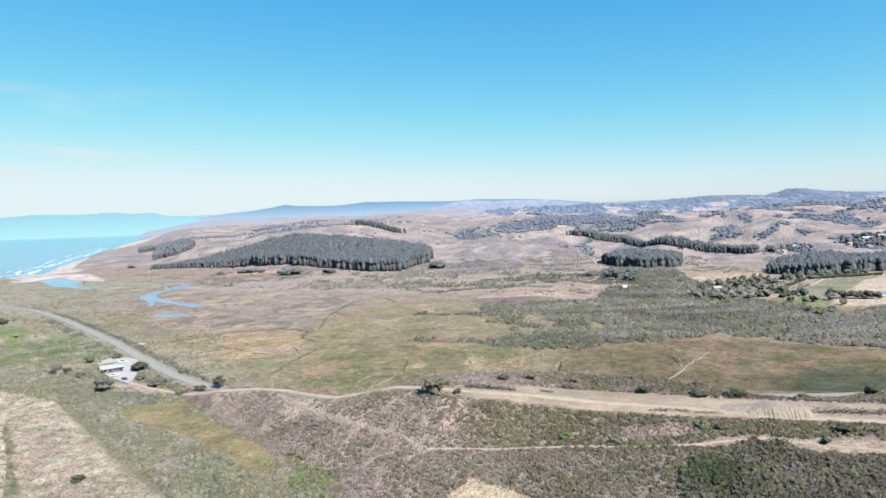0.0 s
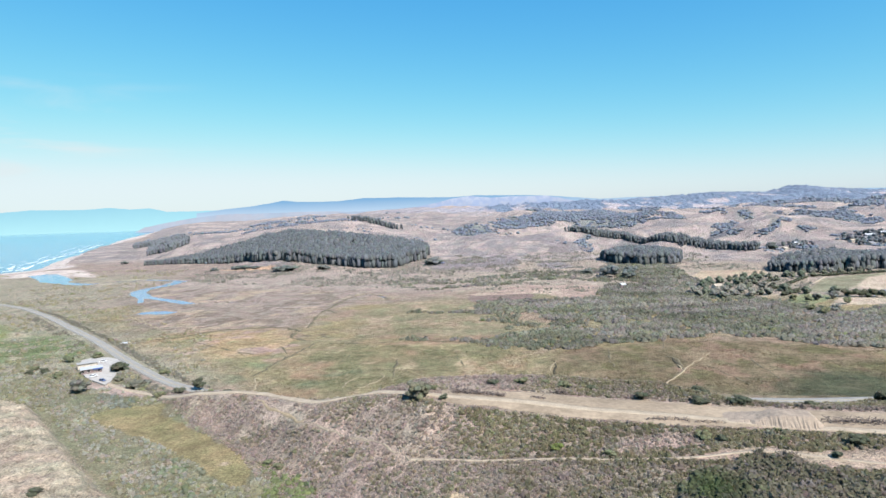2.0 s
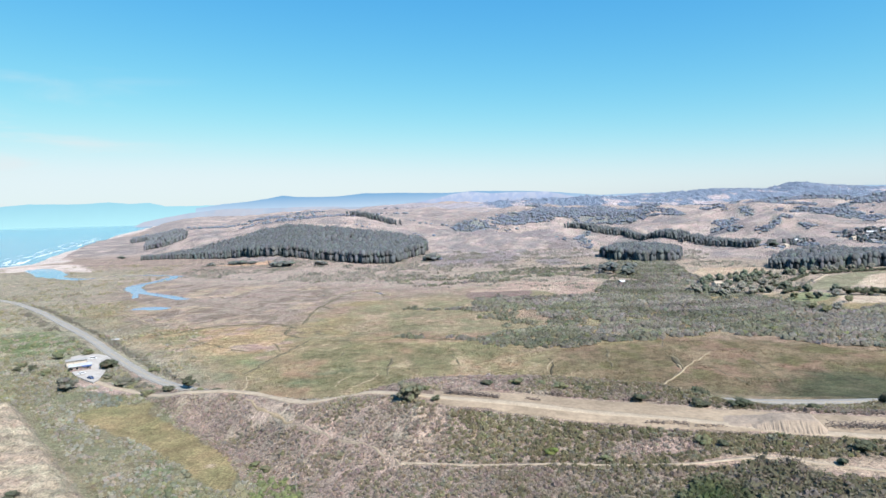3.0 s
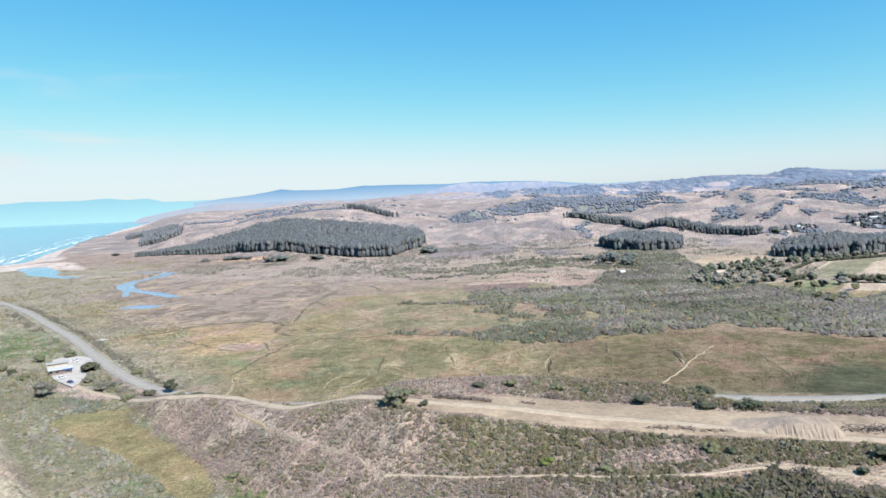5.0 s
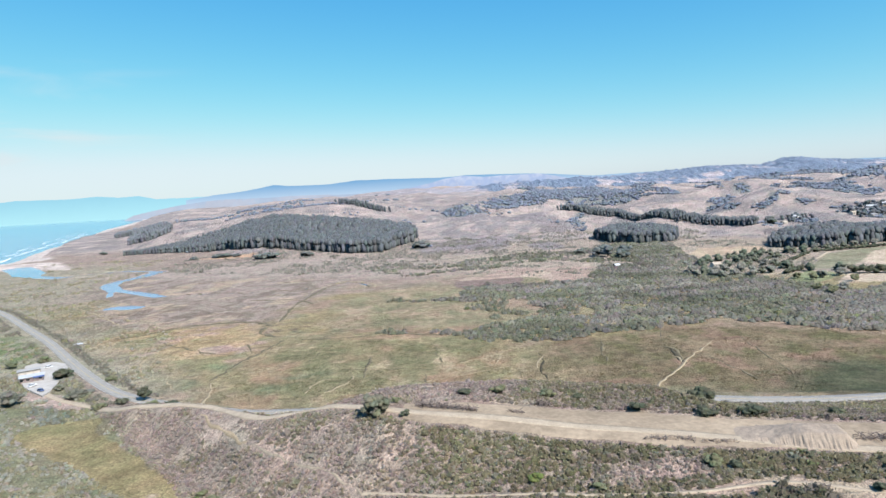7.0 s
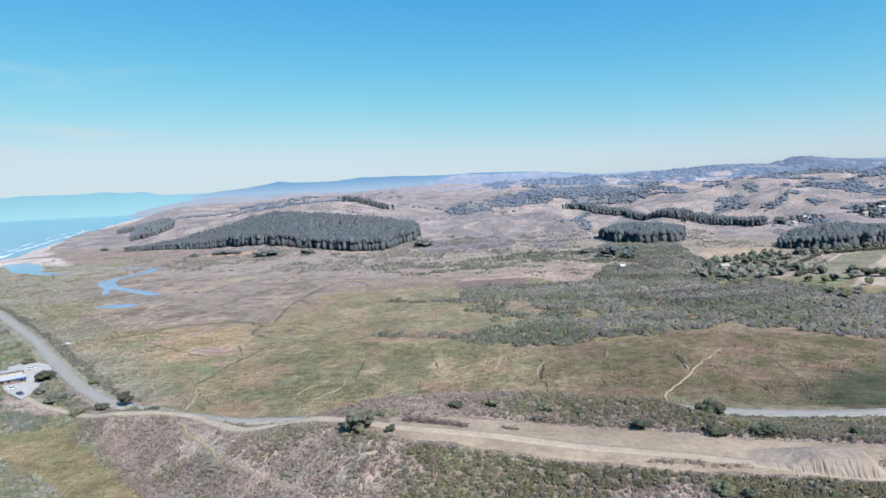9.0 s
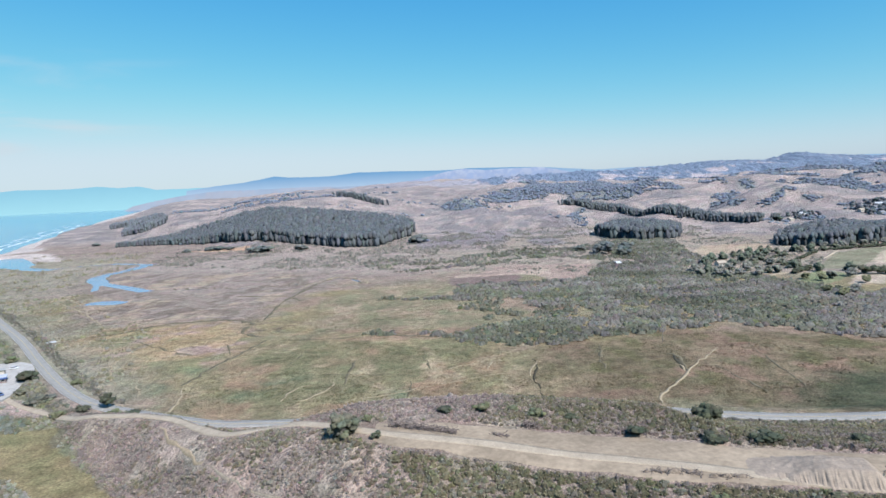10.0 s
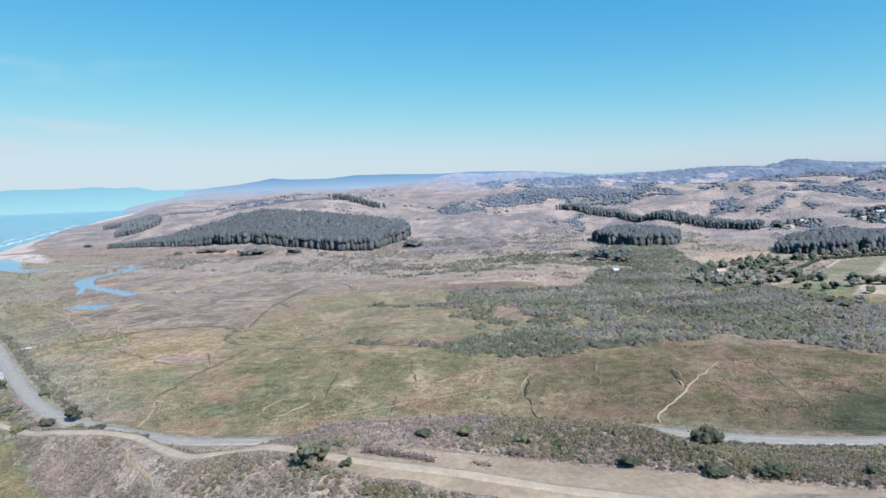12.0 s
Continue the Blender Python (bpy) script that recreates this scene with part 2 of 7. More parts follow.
# ---------------------------------------------------------------- materials
def mat(name, rough=0.9, spec=0.2):
    m = bpy.data.materials.new(name)
    m.use_nodes = True
    b = m.node_tree.nodes["Principled BSDF"]
    b.inputs["Roughness"].default_value = rough
    b.inputs["Specular IOR Level"].default_value = spec
    return m, m.node_tree.nodes, m.node_tree.links, b


def node_noise(n, l, scale, detail=3.0, rough=0.6):
    """Noise in metres of the world; scale is in features per metre."""
    geo = n.new("ShaderNodeNewGeometry")
    tex = n.new("ShaderNodeTexNoise")
    tex.inputs["Scale"].default_value = scale
    tex.inputs["Detail"].default_value = detail
    tex.inputs["Roughness"].default_value = rough
    l.new(geo.outputs["Position"], tex.inputs["Vector"])
    return tex.outputs["Fac"]


def node_range(n, l, value, a, b, lo=0.3, hi=0.7):
    r = n.new("ShaderNodeMapRange")
    r.inputs["From Min"].default_value, r.inputs["From Max"].default_value = lo, hi
    r.inputs["To Min"].default_value, r.inputs["To Max"].default_value = a, b
    l.new(value, r.inputs["Value"])
    return r.outputs[0]


def node_scale(n, l, colour, value):
    """colour times value."""
    m = n.new("ShaderNodeVectorMath")
    m.operation = 'SCALE'
    l.new(colour, m.inputs[0])
    l.new(value, m.inputs["Scale"])
    return m.outputs[0]


def node_mix(n, l, fac, a, b):
    m = n.new("ShaderNodeMix")
    m.data_type = 'RGBA'
    l.new(fac, m.inputs["Factor"])
    for socket, value in (("A", a), ("B", b)):
        s = [i for i in m.inputs if i.name == socket and i.type == 'RGBA'][0]
        if isinstance(value, tuple):
            s.default_value = (*value, 1)
        else:
            l.new(value, s)
    return [o for o in m.outputs if o.type == 'RGBA'][0]


def node_bump(n, l, b, value, strength, distance):
    u = n.new("ShaderNodeBump")
    u.inputs["Strength"].default_value, u.inputs["Distance"].default_value = strength, distance
    l.new(value, u.inputs["Height"])
    l.new(u.outputs[0], b.inputs["Normal"])


def node_hue(n, l, colour, value):
    """Drifts a colour between a greener and a rustier cast."""
    cast = node_mix(n, l, node_range(n, l, value, 0, 1, 0.35, 0.65), (0.94, 1.01, 0.99), (1.07, 0.98, 1.05))
    m = n.new("ShaderNodeVectorMath")
    m.operation = 'MULTIPLY'
    l.new(colour, m.inputs[0])
    l.new(cast, m.inputs[1])
    return m.outputs[0]


def ground_material():
    m, n, l, b = mat("ground_cover", 0.95, 0.1)
    at = n.new("ShaderNodeAttribute")
    at.attribute_name = "tint"
    coarse = node_noise(n, l, 0.035, 4, 0.65)
    mid = node_noise(n, l, 0.22, 4, 0.7)
    fine = node_noise(n, l, 1.1, 3, 0.7)
    c = node_scale(n, l, at.outputs["Color"], node_range(n, l, coarse, 0.8, 1.2))
    c = node_scale(n, l, c, node_range(n, l, mid, 0.68, 1.32))
    c = node_scale(n, l, c, node_range(n, l, fine, 0.52, 1.48))
    c = node_hue(n, l, c, node_noise(n, l, 0.06, 5, 0.7))
    l.new(c, b.inputs["Base Color"])
    both = n.new("ShaderNodeMath")
    both.operation = 'ADD'
    l.new(mid, both.inputs[0])
    l.new(node_range(n, l, fine, 0, 0.35), both.inputs[1])
    node_bump(n, l, b, both.outputs[0], 0.8, 1.3)
    return m


def leaf_material():
    m, n, l, b = mat("leaves", 0.85, 0.15)
    at = n.new("ShaderNodeAttribute")
    at.attribute_name = "tint"
    geo = n.new("ShaderNodeNewGeometry")
    c = node_scale(n, l, at.outputs["Color"], node_range(n, l, geo.outputs["Random Per Island"], 0.9, 1.1, 0, 1))
    c = node_scale(n, l, c, node_range(n, l, node_noise(n, l, 1.3, 2), 0.8, 1.2))
    l.new(c, b.inputs["Base Color"])
    # small leaves lie every way: their mean normal leans to the open sky
    lean, unit = n.new("ShaderNodeMix"), n.new("ShaderNodeVectorMath")
    lean.data_type, unit.operation = 'VECTOR', 'NORMALIZE'
    lean.inputs[0].default_value = 0.7
    vecs = [i for i in lean.inputs if i.type == 'VECTOR']
    sky_side = [i for i in vecs if i.name == "B"][0]
    sky_side.default_value = (0, 0, 1)
    l.new(geo.outputs["Normal"], [i for i in vecs if i.name == "A"][0])
    l.new([o for o in lean.outputs if o.type == 'VECTOR'][0], unit.inputs[0])
    l.new(unit.outputs[0], b.inputs["Normal"])
    tr, mx = n.new("ShaderNodeBsdfTranslucent"), n.new("ShaderNodeMixShader")
    l.new(c, tr.inputs["Color"])
    mx.inputs[0].default_value = 0.5
    l.new(b.outputs[0], mx.inputs[1])
    l.new(tr.outputs[0], mx.inputs[2])
    l.new(mx.outputs[0], n["Material Output"].inputs[0])
    return m


def plain_material(name, colour, rough=0.8, spec=0.3, vary=0.25, scale=0.6, metal=0.0):
    """A surface of one kind with grain and stains."""
    m, n, l, b = mat(name, rough, spec)
    b.inputs["Metallic"].default_value = metal
    dark = tuple(c * (1 - vary) for c in colour)
    pale = tuple(min(c * (1 + vary), 1) for c in colour)
    c = node_mix(n, l, node_range(n, l, node_noise(n, l, scale, 4, 0.7), 0, 1), dark, pale)
    c = node_scale(n, l, c, node_range(n, l, node_noise(n, l, scale * 9, 2), 0.85, 1.15))
    l.new(c, b.inputs["Base Color"])
    return m


def water_material():
    m, n, l, b = mat("water", 0.12, 0.5)
    far = node_noise(n, l, 0.0022, 3, 0.5)
    c = node_mix(n, l, node_range(n, l, far, 0, 1, 0.4, 0.6), (0.060, 0.190, 0.295), (0.100, 0.245, 0.340))
    # the marsh channels run shallow over grey mud
    geo, axes_ = n.new("ShaderNodeNewGeometry"), n.new("ShaderNodeSeparateXYZ")
    l.new(geo.outputs["Position"], axes_.inputs[0])
    c = node_mix(n, l, node_range(n, l, axes_.outputs[0], 0, 1, -640, -540), c, (0.175, 0.225, 0.315))
    l.new(c, b.inputs["Base Color"])
    node_bump(n, l, b, node_noise(n, l, 0.16, 3, 0.6), 0.5, 1.0)
    return m


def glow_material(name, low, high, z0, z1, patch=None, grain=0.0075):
    """Far-off land that emits its own light, with the haze painted into the glow."""
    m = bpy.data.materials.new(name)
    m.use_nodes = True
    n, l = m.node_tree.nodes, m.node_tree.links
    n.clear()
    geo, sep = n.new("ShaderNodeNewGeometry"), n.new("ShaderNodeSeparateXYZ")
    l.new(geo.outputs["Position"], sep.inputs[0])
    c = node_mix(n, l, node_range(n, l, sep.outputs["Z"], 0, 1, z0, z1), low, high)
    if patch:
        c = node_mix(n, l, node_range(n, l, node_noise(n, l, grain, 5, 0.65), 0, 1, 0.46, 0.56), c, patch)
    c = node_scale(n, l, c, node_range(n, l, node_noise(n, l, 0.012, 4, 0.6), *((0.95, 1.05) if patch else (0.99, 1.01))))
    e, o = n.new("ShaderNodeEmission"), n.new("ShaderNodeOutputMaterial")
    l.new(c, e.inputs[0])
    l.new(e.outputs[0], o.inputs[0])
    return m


GROUND = ground_material()
LEAVES = leaf_material()
WATER = water_material()
ASPHALT = plain_material("worn_asphalt", (0.270, 0.254, 0.226), 0.9, 0.2, 0.14, 0.3)
PAINT_WHITE = plain_material("road_paint_white", (0.42, 0.42, 0.41), 0.7, 0.3, 0.12, 1.0)
PAINT_YELLOW = plain_material("road_paint_yellow", (0.38, 0.31, 0.17), 0.7, 0.3, 0.12, 1.0)
DIRT = plain_material("packed_dirt", (0.355, 0.292, 0.214), 0.95, 0.1, 0.16, 0.25)
GRAVEL = plain_material("pale_gravel", (0.375, 0.35, 0.315), 0.95, 0.1, 0.2, 0.3)
TRAIL = plain_material("dry_grass_trail", (0.30, 0.245, 0.16), 0.95, 0.1, 0.25, 0.5)
SLOPE_PATH = plain_material("worn_slope_path", (0.27, 0.225, 0.165), 0.95, 0.1, 0.3, 0.6)
DITCH = plain_material("wet_ditch_growth", (0.135, 0.115, 0.074), 0.9, 0.1, 0.4, 0.4)
# near-black strip laid on the grass along two narrow ditches
DARK_LINE = plain_material("near_black_ditch_line", (0.06, 0.052, 0.035), 0.9, 0.1, 0.4, 0.4)
GRADED = plain_material("graded_earth", (0.284, 0.224, 0.158), 0.95, 0.1, 0.26, 0.07)
FAN = plain_material("pale_graded_earth", (0.318, 0.250, 0.162), 0.95, 0.1, 0.16, 0.12)
SPOIL = plain_material("loose_soil", (0.280, 0.226, 0.174), 0.95, 0.1, 0.2, 0.5)
RUBBLE = plain_material("scraped_soil_and_roots", (0.20, 0.158, 0.118), 0.95, 0.1, 0.45, 1.6)
BARK = plain_material("bark", (0.14, 0.115, 0.09), 0.95, 0.1, 0.3, 2.0)
DEADWOOD = plain_material("weathered_deadwood", (0.16, 0.13, 0.115), 0.95, 0.1, 0.4, 1.2)
POLE = plain_material("weathered_pole_wood", (0.25, 0.22, 0.19), 0.9, 0.1, 0.2, 2.0)
WHITE_ROOF = plain_material("white_roof_sheet", (0.43, 0.44, 0.45), 0.6, 0.3, 0.08, 0.5)
RED_WALL = plain_material("faded_red_boards", (0.205, 0.155, 0.148), 0.85, 0.2, 0.15, 0.8)
BLUE_TRIM = plain_material("blue_trim", (0.06, 0.10, 0.24), 0.7, 0.3, 0.1, 0.8)
CREAM_WALL = plain_material("cream_boards", (0.46, 0.42, 0.36), 0.85, 0.2, 0.1, 0.8)
TAN_ROOF = plain_material("tan_metal_roof", (0.38, 0.32, 0.25), 0.6, 0.3, 0.1, 0.4)
GREY_SHEET = plain_material("weathered_roof_sheet", (0.33, 0.32, 0.30), 0.75, 0.2, 0.15, 0.5)
GREY_ROOF = plain_material("grey_shingles", (0.22, 0.22, 0.23), 0.85, 0.2, 0.15, 0.6)
TYRE = plain_material("tyre_rubber", (0.02, 0.02, 0.02), 0.8, 0.3, 0.1, 2.0)
FOAM = plain_material("sea_foam", (0.62, 0.64, 0.64), 0.9, 0.1, 0.1, 0.1)
GLASS, _n, _l, _b = mat("dark_glass", 0.08, 0.5)
_b.inputs["Base Color"].default_value = (0.015, 0.02, 0.025, 1)


# ---------------------------------------------------------------- mesh helpers
def mesh_data(name, verts, faces, material, smooth_faces=False, tint=None):
    me = bpy.data.meshes.new(name)
    verts = np.asarray(verts, dtype=np.float32)
    faces = np.asarray(faces, dtype=np.int32)
    me.vertices.add(len(verts))
    me.vertices.foreach_set("co", verts.ravel())
    n, k = faces.shape
    me.loops.add(n * k)
    me.loops.foreach_set("vertex_index", faces.ravel())
    me.polygons.add(n)
    me.polygons.foreach_set("loop_start", np.arange(0, n * k, k, dtype=np.int32))
    me.polygons.foreach_set("use_smooth", np.full(n, smooth_faces))
    me.update(calc_edges=True)
    if tint is not None:
        a = me.attributes.new("tint", 'FLOAT_COLOR', 'POINT')
        a.data.foreach_set("color", np.concatenate([tint, np.ones((len(tint), 1))], 1).astype(np.float32).ravel())
    me.materials.append(material)
    return me


def mesh_object(name, verts, faces, material, smooth_faces=False, tint=None):
    return new(name, mesh_data(name, verts, faces, material, smooth_faces, tint))


def part(name, bm, material, parent, label=""):
    """Links a bmesh as one mesh object under a thing or a part."""
    me = bpy.data.meshes.new(name)
    bm.to_mesh(me)
    bm.free()
    me.materials.append(material)
    ob = new(name, me)
    ob.parent = parent
    if label:
        ob["label"] = label
    return ob


def box(bm, x0, x1, y0, y1, z0, z1, bevel=0.0):
    made = bmesh.ops.create_cube(bm, size=1.0)
    for v in made["verts"]:
        v.co = Vector((x0 + (v.co.x + 0.5) * (x1 - x0), y0 + (v.co.y + 0.5) * (y1 - y0), z0 + (v.co.z + 0.5) * (z1 - z0)))
    if bevel:
        edges = {e for v in made["verts"] for e in v.link_edges}
        bmesh.ops.bevel(bm, geom=list(edges), offset=bevel, segments=1, affect='EDGES')


def rod(bm, a, b, r0, r1, sides=6):
    """A tapered round stick from a to b."""
    a, b = Vector(a), Vector(b)
    q = (b - a).to_track_quat('Z', 'Y')
    rings = []
    for p, r in ((a, r0), (b, r1)):
        rings.append([bm.verts.new(p + q @ Vector((r * math.cos(6.2832 * i / sides), r * math.sin(6.2832 * i / sides), 0))) for i in range(sides)])
    for i in range(sides):
        j = (i + 1) % sides
        bm.faces.new((rings[0][i], rings[0][j], rings[1][j], rings[1][i]))
    bm.faces.new(rings[0][::-1])
    bm.faces.new(rings[1])


def ground_z(x, y):
    return float(height(np.array([x], float), np.array([y], float))[0])


def inside(x, y, poly):
    """Whether points lie in a polygon (arrays)."""
    res = np.zeros(np.shape(x), bool)
    for (ax, ay), (bx, by) in zip(poly, poly[1:] + poly[:1]):
        cross = ((ay > y) != (by > y)) & (x < (bx - ax) * (y - ay) / (by - ay + 1e-9) + ax)
        res ^= cross
    return res


def curve_points(pts, step):
    """Catmull-Rom through the points, about every step metres."""
    p = [np.array(q[:2], float) for q in pts]
    p = [2 * p[0] - p[1]] + p + [2 * p[-1] - p[-2]]
    res = []
    for i in range(1, len(p) - 2):
        n = max(int(np.linalg.norm(p[i + 1] - p[i]) / step), 1)
        for k in range(n):
            t = k / n
            res.append(0.5 * (2 * p[i] + (p[i + 1] - p[i - 1]) * t + (2 * p[i - 1] - 5 * p[i] + 4 * p[i + 1] - p[i + 2]) * t * t
                              + (3 * p[i] - p[i - 1] - 3 * p[i + 1] + p[i + 2]) * t ** 3))
    res.append(p[-2])
    return np.array(res)


def strip(name, pts, width, material, lift=0.15, step=2.5, across=4, shift=0.0, wobble=0.0, taper=0.0, seed=1, skirt=0.5):
    """A band laid along a line over the ground, with sides that go down into it."""
    c = curve_points(pts, step)
    d = np.gradient(c, axis=0)
    d /= np.linalg.norm(d, axis=1)[:, None] + 1e-9
    nrm = np.stack([d[:, 1], -d[:, 0]], 1)
    n = len(c)
    t = np.linspace(0, 1, n)
    w = width * np.maximum(1 + wobble * vnoise(np.arange(n) * step / 6.0, np.full(n, seed * 3.7), seed), 0.12) * (1 - taper * np.abs(2 * t - 1) ** 3)
    if wobble > 0.5:
        c = c + nrm * (1.1 * vnoise(np.arange(n) * step / 5.0, np.full(n, seed * 1.7), seed + 40) + 0.7 * vnoise(np.arange(n) * step / 17.0, np.full(n, seed * 2.7), seed + 50))[:, None]
    off = np.linspace(-0.5, 0.5, across + 1)
    x = c[:, None, 0] + nrm[:, None, 0] * (off[None] * w[:, None] + shift)
    y = c[:, None, 1] + nrm[:, None, 1] * (off[None] * w[:, None] + shift)
    z = height(x.ravel(), y.ravel()).reshape(x.shape) + lift
    g = np.stack([x, y, z], -1)
    low = g[:, [0, -1]].copy()
    low[..., 2] -= skirt
    g = np.concatenate([low[:, :1], g, low[:, 1:]], 1)
    k = g.shape[1]
    idx = np.arange(n * k).reshape(n, k)
    quads = np.stack([idx[:-1, :-1], idx[1:, :-1], idx[1:, 1:], idx[:-1, 1:]], -1).reshape(-1, 4)[:, ::-1]
    return mesh_object(name, g.reshape(-1, 3), quads, material, True)


PHI = (1 + 5 ** 0.5) / 2
ICO_V = np.array([(-1, PHI, 0), (1, PHI, 0), (-1, -PHI, 0), (1, -PHI, 0), (0, -1, PHI), (0, 1, PHI), (0, -1, -PHI), (0, 1, -PHI), (PHI, 0, -1), (PHI, 0, 1), (-PHI, 0, -1), (-PHI, 0, 1)], float)
ICO_V /= np.linalg.norm(ICO_V[0])
ICO_F = np.array([(0, 11, 5), (0, 5, 1), (0, 1, 7), (0, 7, 10), (0, 10, 11), (1, 5, 9), (5, 11, 4), (11, 10, 2), (10, 7, 6), (7, 1, 8), (3, 9, 4), (3, 4, 2), (3, 2, 6), (3, 6, 8), (3, 8, 9), (4, 9, 5), (2, 4, 11), (6, 2, 10), (8, 6, 7), (9, 8, 1)])


def clumps(centres, radii, tints, leaves, rng, leaf=0.5, jag=(0.62, 0.5)):
    """Leafy masses: a ragged core each, with loose sprays round it. Gives verts, faces, tints."""
    centres, radii, tints = np.asarray(centres, float), np.asarray(radii, float), np.asarray(tints, float)
    n = len(centres)
    core = ICO_V[None] * (jag[0] + jag[1] * rng.random((n, 12, 1)))
    ang = rng.random(n) * 6.283
    ca, sa = np.cos(ang)[:, None], np.sin(ang)[:, None]
    core = np.stack([core[..., 0] * ca - core[..., 1] * sa, core[..., 0] * sa + core[..., 1] * ca, core[..., 2]], -1)
    v = [(centres[:, None] + core * radii[:, None]).reshape(-1, 3)]
    f = [(ICO_F[None] + 12 * np.arange(n)[:, None, None]).reshape(-1, 3)]
    t = [np.repeat(tints, 12, 0)]
    if leaves:
        d = rng.normal(size=(n, leaves, 3))
        d[..., 2] = np.abs(d[..., 2]) * 0.9 - 0.25
        d /= np.linalg.norm(d, axis=2)[..., None]
        at = centres[:, None] + d * radii[:, None] * (0.85 + 0.3 * rng.random((n, leaves, 1)))
        size = radii.mean(1)[:, None, None, None] * leaf * (0.6 + 0.8 * rng.random((n, leaves, 1, 1)))
        tri = at[:, :, None] + rng.normal(size=(n, leaves, 3, 3)) * size * 0.62
        base = 12 * n
        v.append(tri.reshape(-1, 3))
        f.append(base + np.arange(n * leaves * 3).reshape(-1, 3))
        t.append(np.repeat(tints, leaves * 3, 0))
    return np.concatenate(v), np.concatenate(f), np.concatenate(t)


def tufts(centres, radii, tints, blades, rng, spread=0.9, tone=(0.88, 1.12), reach=0.6):
    """Low brush: a small heart each, coloured darker as shade, with pale twiggy blades standing out of it. Gives verts,
    faces, tints.
    """
    centres, radii, tints = np.asarray(centres, float), np.asarray(radii, float), np.asarray(tints, float)
    n = len(centres)
    ang = rng.random((n, 1)) * 6.283
    low, high = ang + np.arange(6) * 1.0472, ang + 0.5 + np.arange(3) * 2.0944
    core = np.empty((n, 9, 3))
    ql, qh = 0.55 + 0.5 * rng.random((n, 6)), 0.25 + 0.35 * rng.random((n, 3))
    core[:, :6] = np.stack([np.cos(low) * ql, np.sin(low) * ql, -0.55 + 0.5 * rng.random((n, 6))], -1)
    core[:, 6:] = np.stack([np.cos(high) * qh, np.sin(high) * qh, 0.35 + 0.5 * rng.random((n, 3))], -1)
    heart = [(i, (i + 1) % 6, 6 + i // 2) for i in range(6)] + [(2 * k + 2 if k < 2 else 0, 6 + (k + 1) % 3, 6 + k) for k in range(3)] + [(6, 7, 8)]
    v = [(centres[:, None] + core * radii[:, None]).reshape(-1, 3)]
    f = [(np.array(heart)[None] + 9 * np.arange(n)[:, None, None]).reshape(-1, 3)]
    # tone[0] paints the shade between twigs into the heart's colour
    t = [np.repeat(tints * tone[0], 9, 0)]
    d = rng.normal(size=(n, blades, 3))
    d[..., 2] = np.abs(d[..., 2]) * 0.8 + 0.15
    d /= np.linalg.norm(d, axis=2)[..., None]
    root = centres[:, None] + d * radii[:, None] * 0.25
    tip = centres[:, None] + d * radii[:, None] * (0.95 + reach * rng.random((n, blades, 1)))
    side = np.cross(d, rng.normal(size=d.shape))
    side /= np.linalg.norm(side, axis=2)[..., None] + 1e-9
    side = side * radii.mean(1)[:, None, None] * (0.22 + 0.25 * rng.random((n, blades, 1))) * spread
    v.append(np.stack([root * 0.5 + tip * 0.5 - side, root * 0.4 + tip * 0.6 + side, tip], 2).reshape(-1, 3))
    f.append(9 * n + np.arange(n * blades * 3).reshape(-1, 3))
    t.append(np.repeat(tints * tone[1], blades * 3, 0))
    return np.concatenate(v), np.concatenate(f), np.concatenate(t)


def join(sets):
    v, f, t, base = [], [], [], 0
    for a, b, c in sets:
        v.append(a), f.append(b + base), t.append(c)
        base += len(a)
    return np.concatenate(v), np.concatenate(f), np.concatenate(t)


def pick(rng, n, palette, weights):
    """n colours out of a palette, each a little off."""
    w = np.asarray(weights, float)
    w = w / w.sum(-1, keepdims=True)
    if w.ndim == 1:
        w = np.repeat(w[None], n, 0)
    k = (rng.random(n)[:, None] > np.cumsum(w, 1)).sum(1).clip(0, len(palette) - 1)
    c = np.asarray(palette, float)[k]
    c = c * 0.55 + 0.45 * (w @ np.asarray(palette, float))
    return c * (0.85 + 0.3 * rng.random((n, 1))) * (1 + 0.04 * rng.normal(size=(n, 3))).clip(0.8, 1.2) * (1.22, 1.19, 1.31)


# ---------------------------------------------------------------- regions of the plan
DRAW = [(-170, 310), (-161, 324), (-142, 324), (-134, 308), (-105, 281), (-88, 265), (-76, 249), (-69, 239), (-66, 228), (-71, 225), (-78, 228), (-93, 246), (-115, 265), (-127, 275), (-146, 287), (-165, 300)]
BENCH_X = [-6, 8, 23, 45, 77, 101, 127, 156, 300]
BENCH_TOP = [254, 253, 250, 244, 237, 229, 222, 213, 165]
BENCH_LOW = [246, 237, 231, 222, 211, 206, 199, 193, 142]
LOT = [(-243, 424), (-240, 430), (-229, 431), (-219, 425), (-211, 415), (-203, 400), (-198, 384), (-193, 370), (-192, 361), (-211, 376), (-223, 390), (-233, 408)]
# stretches of the marsh by what grows there
LILAC_MARSH = [(-389, 813), (-370, 883), (-227, 854), (-103, 733), (-76, 715), (-89, 662), (-116, 587), (-116, 528), (-182, 536), (-218, 511), (-297, 600)]
OCHRE_MARSH = [(-255, 505), (-209, 523), (-179, 529), (-154, 534), (-127, 525), (-112, 484), (-98, 469), (-104, 429), (-111, 400), (-119, 388), (-140, 384), (-165, 402), (-195, 430), (-228, 468)]
GREEN_MARSH = [(-109, 373), (-107, 398), (-100, 423), (-91, 460), (-33, 451), (29, 441), (60, 416), (74, 409), (65, 334), (33, 320), (-38, 318), (-92, 330)]
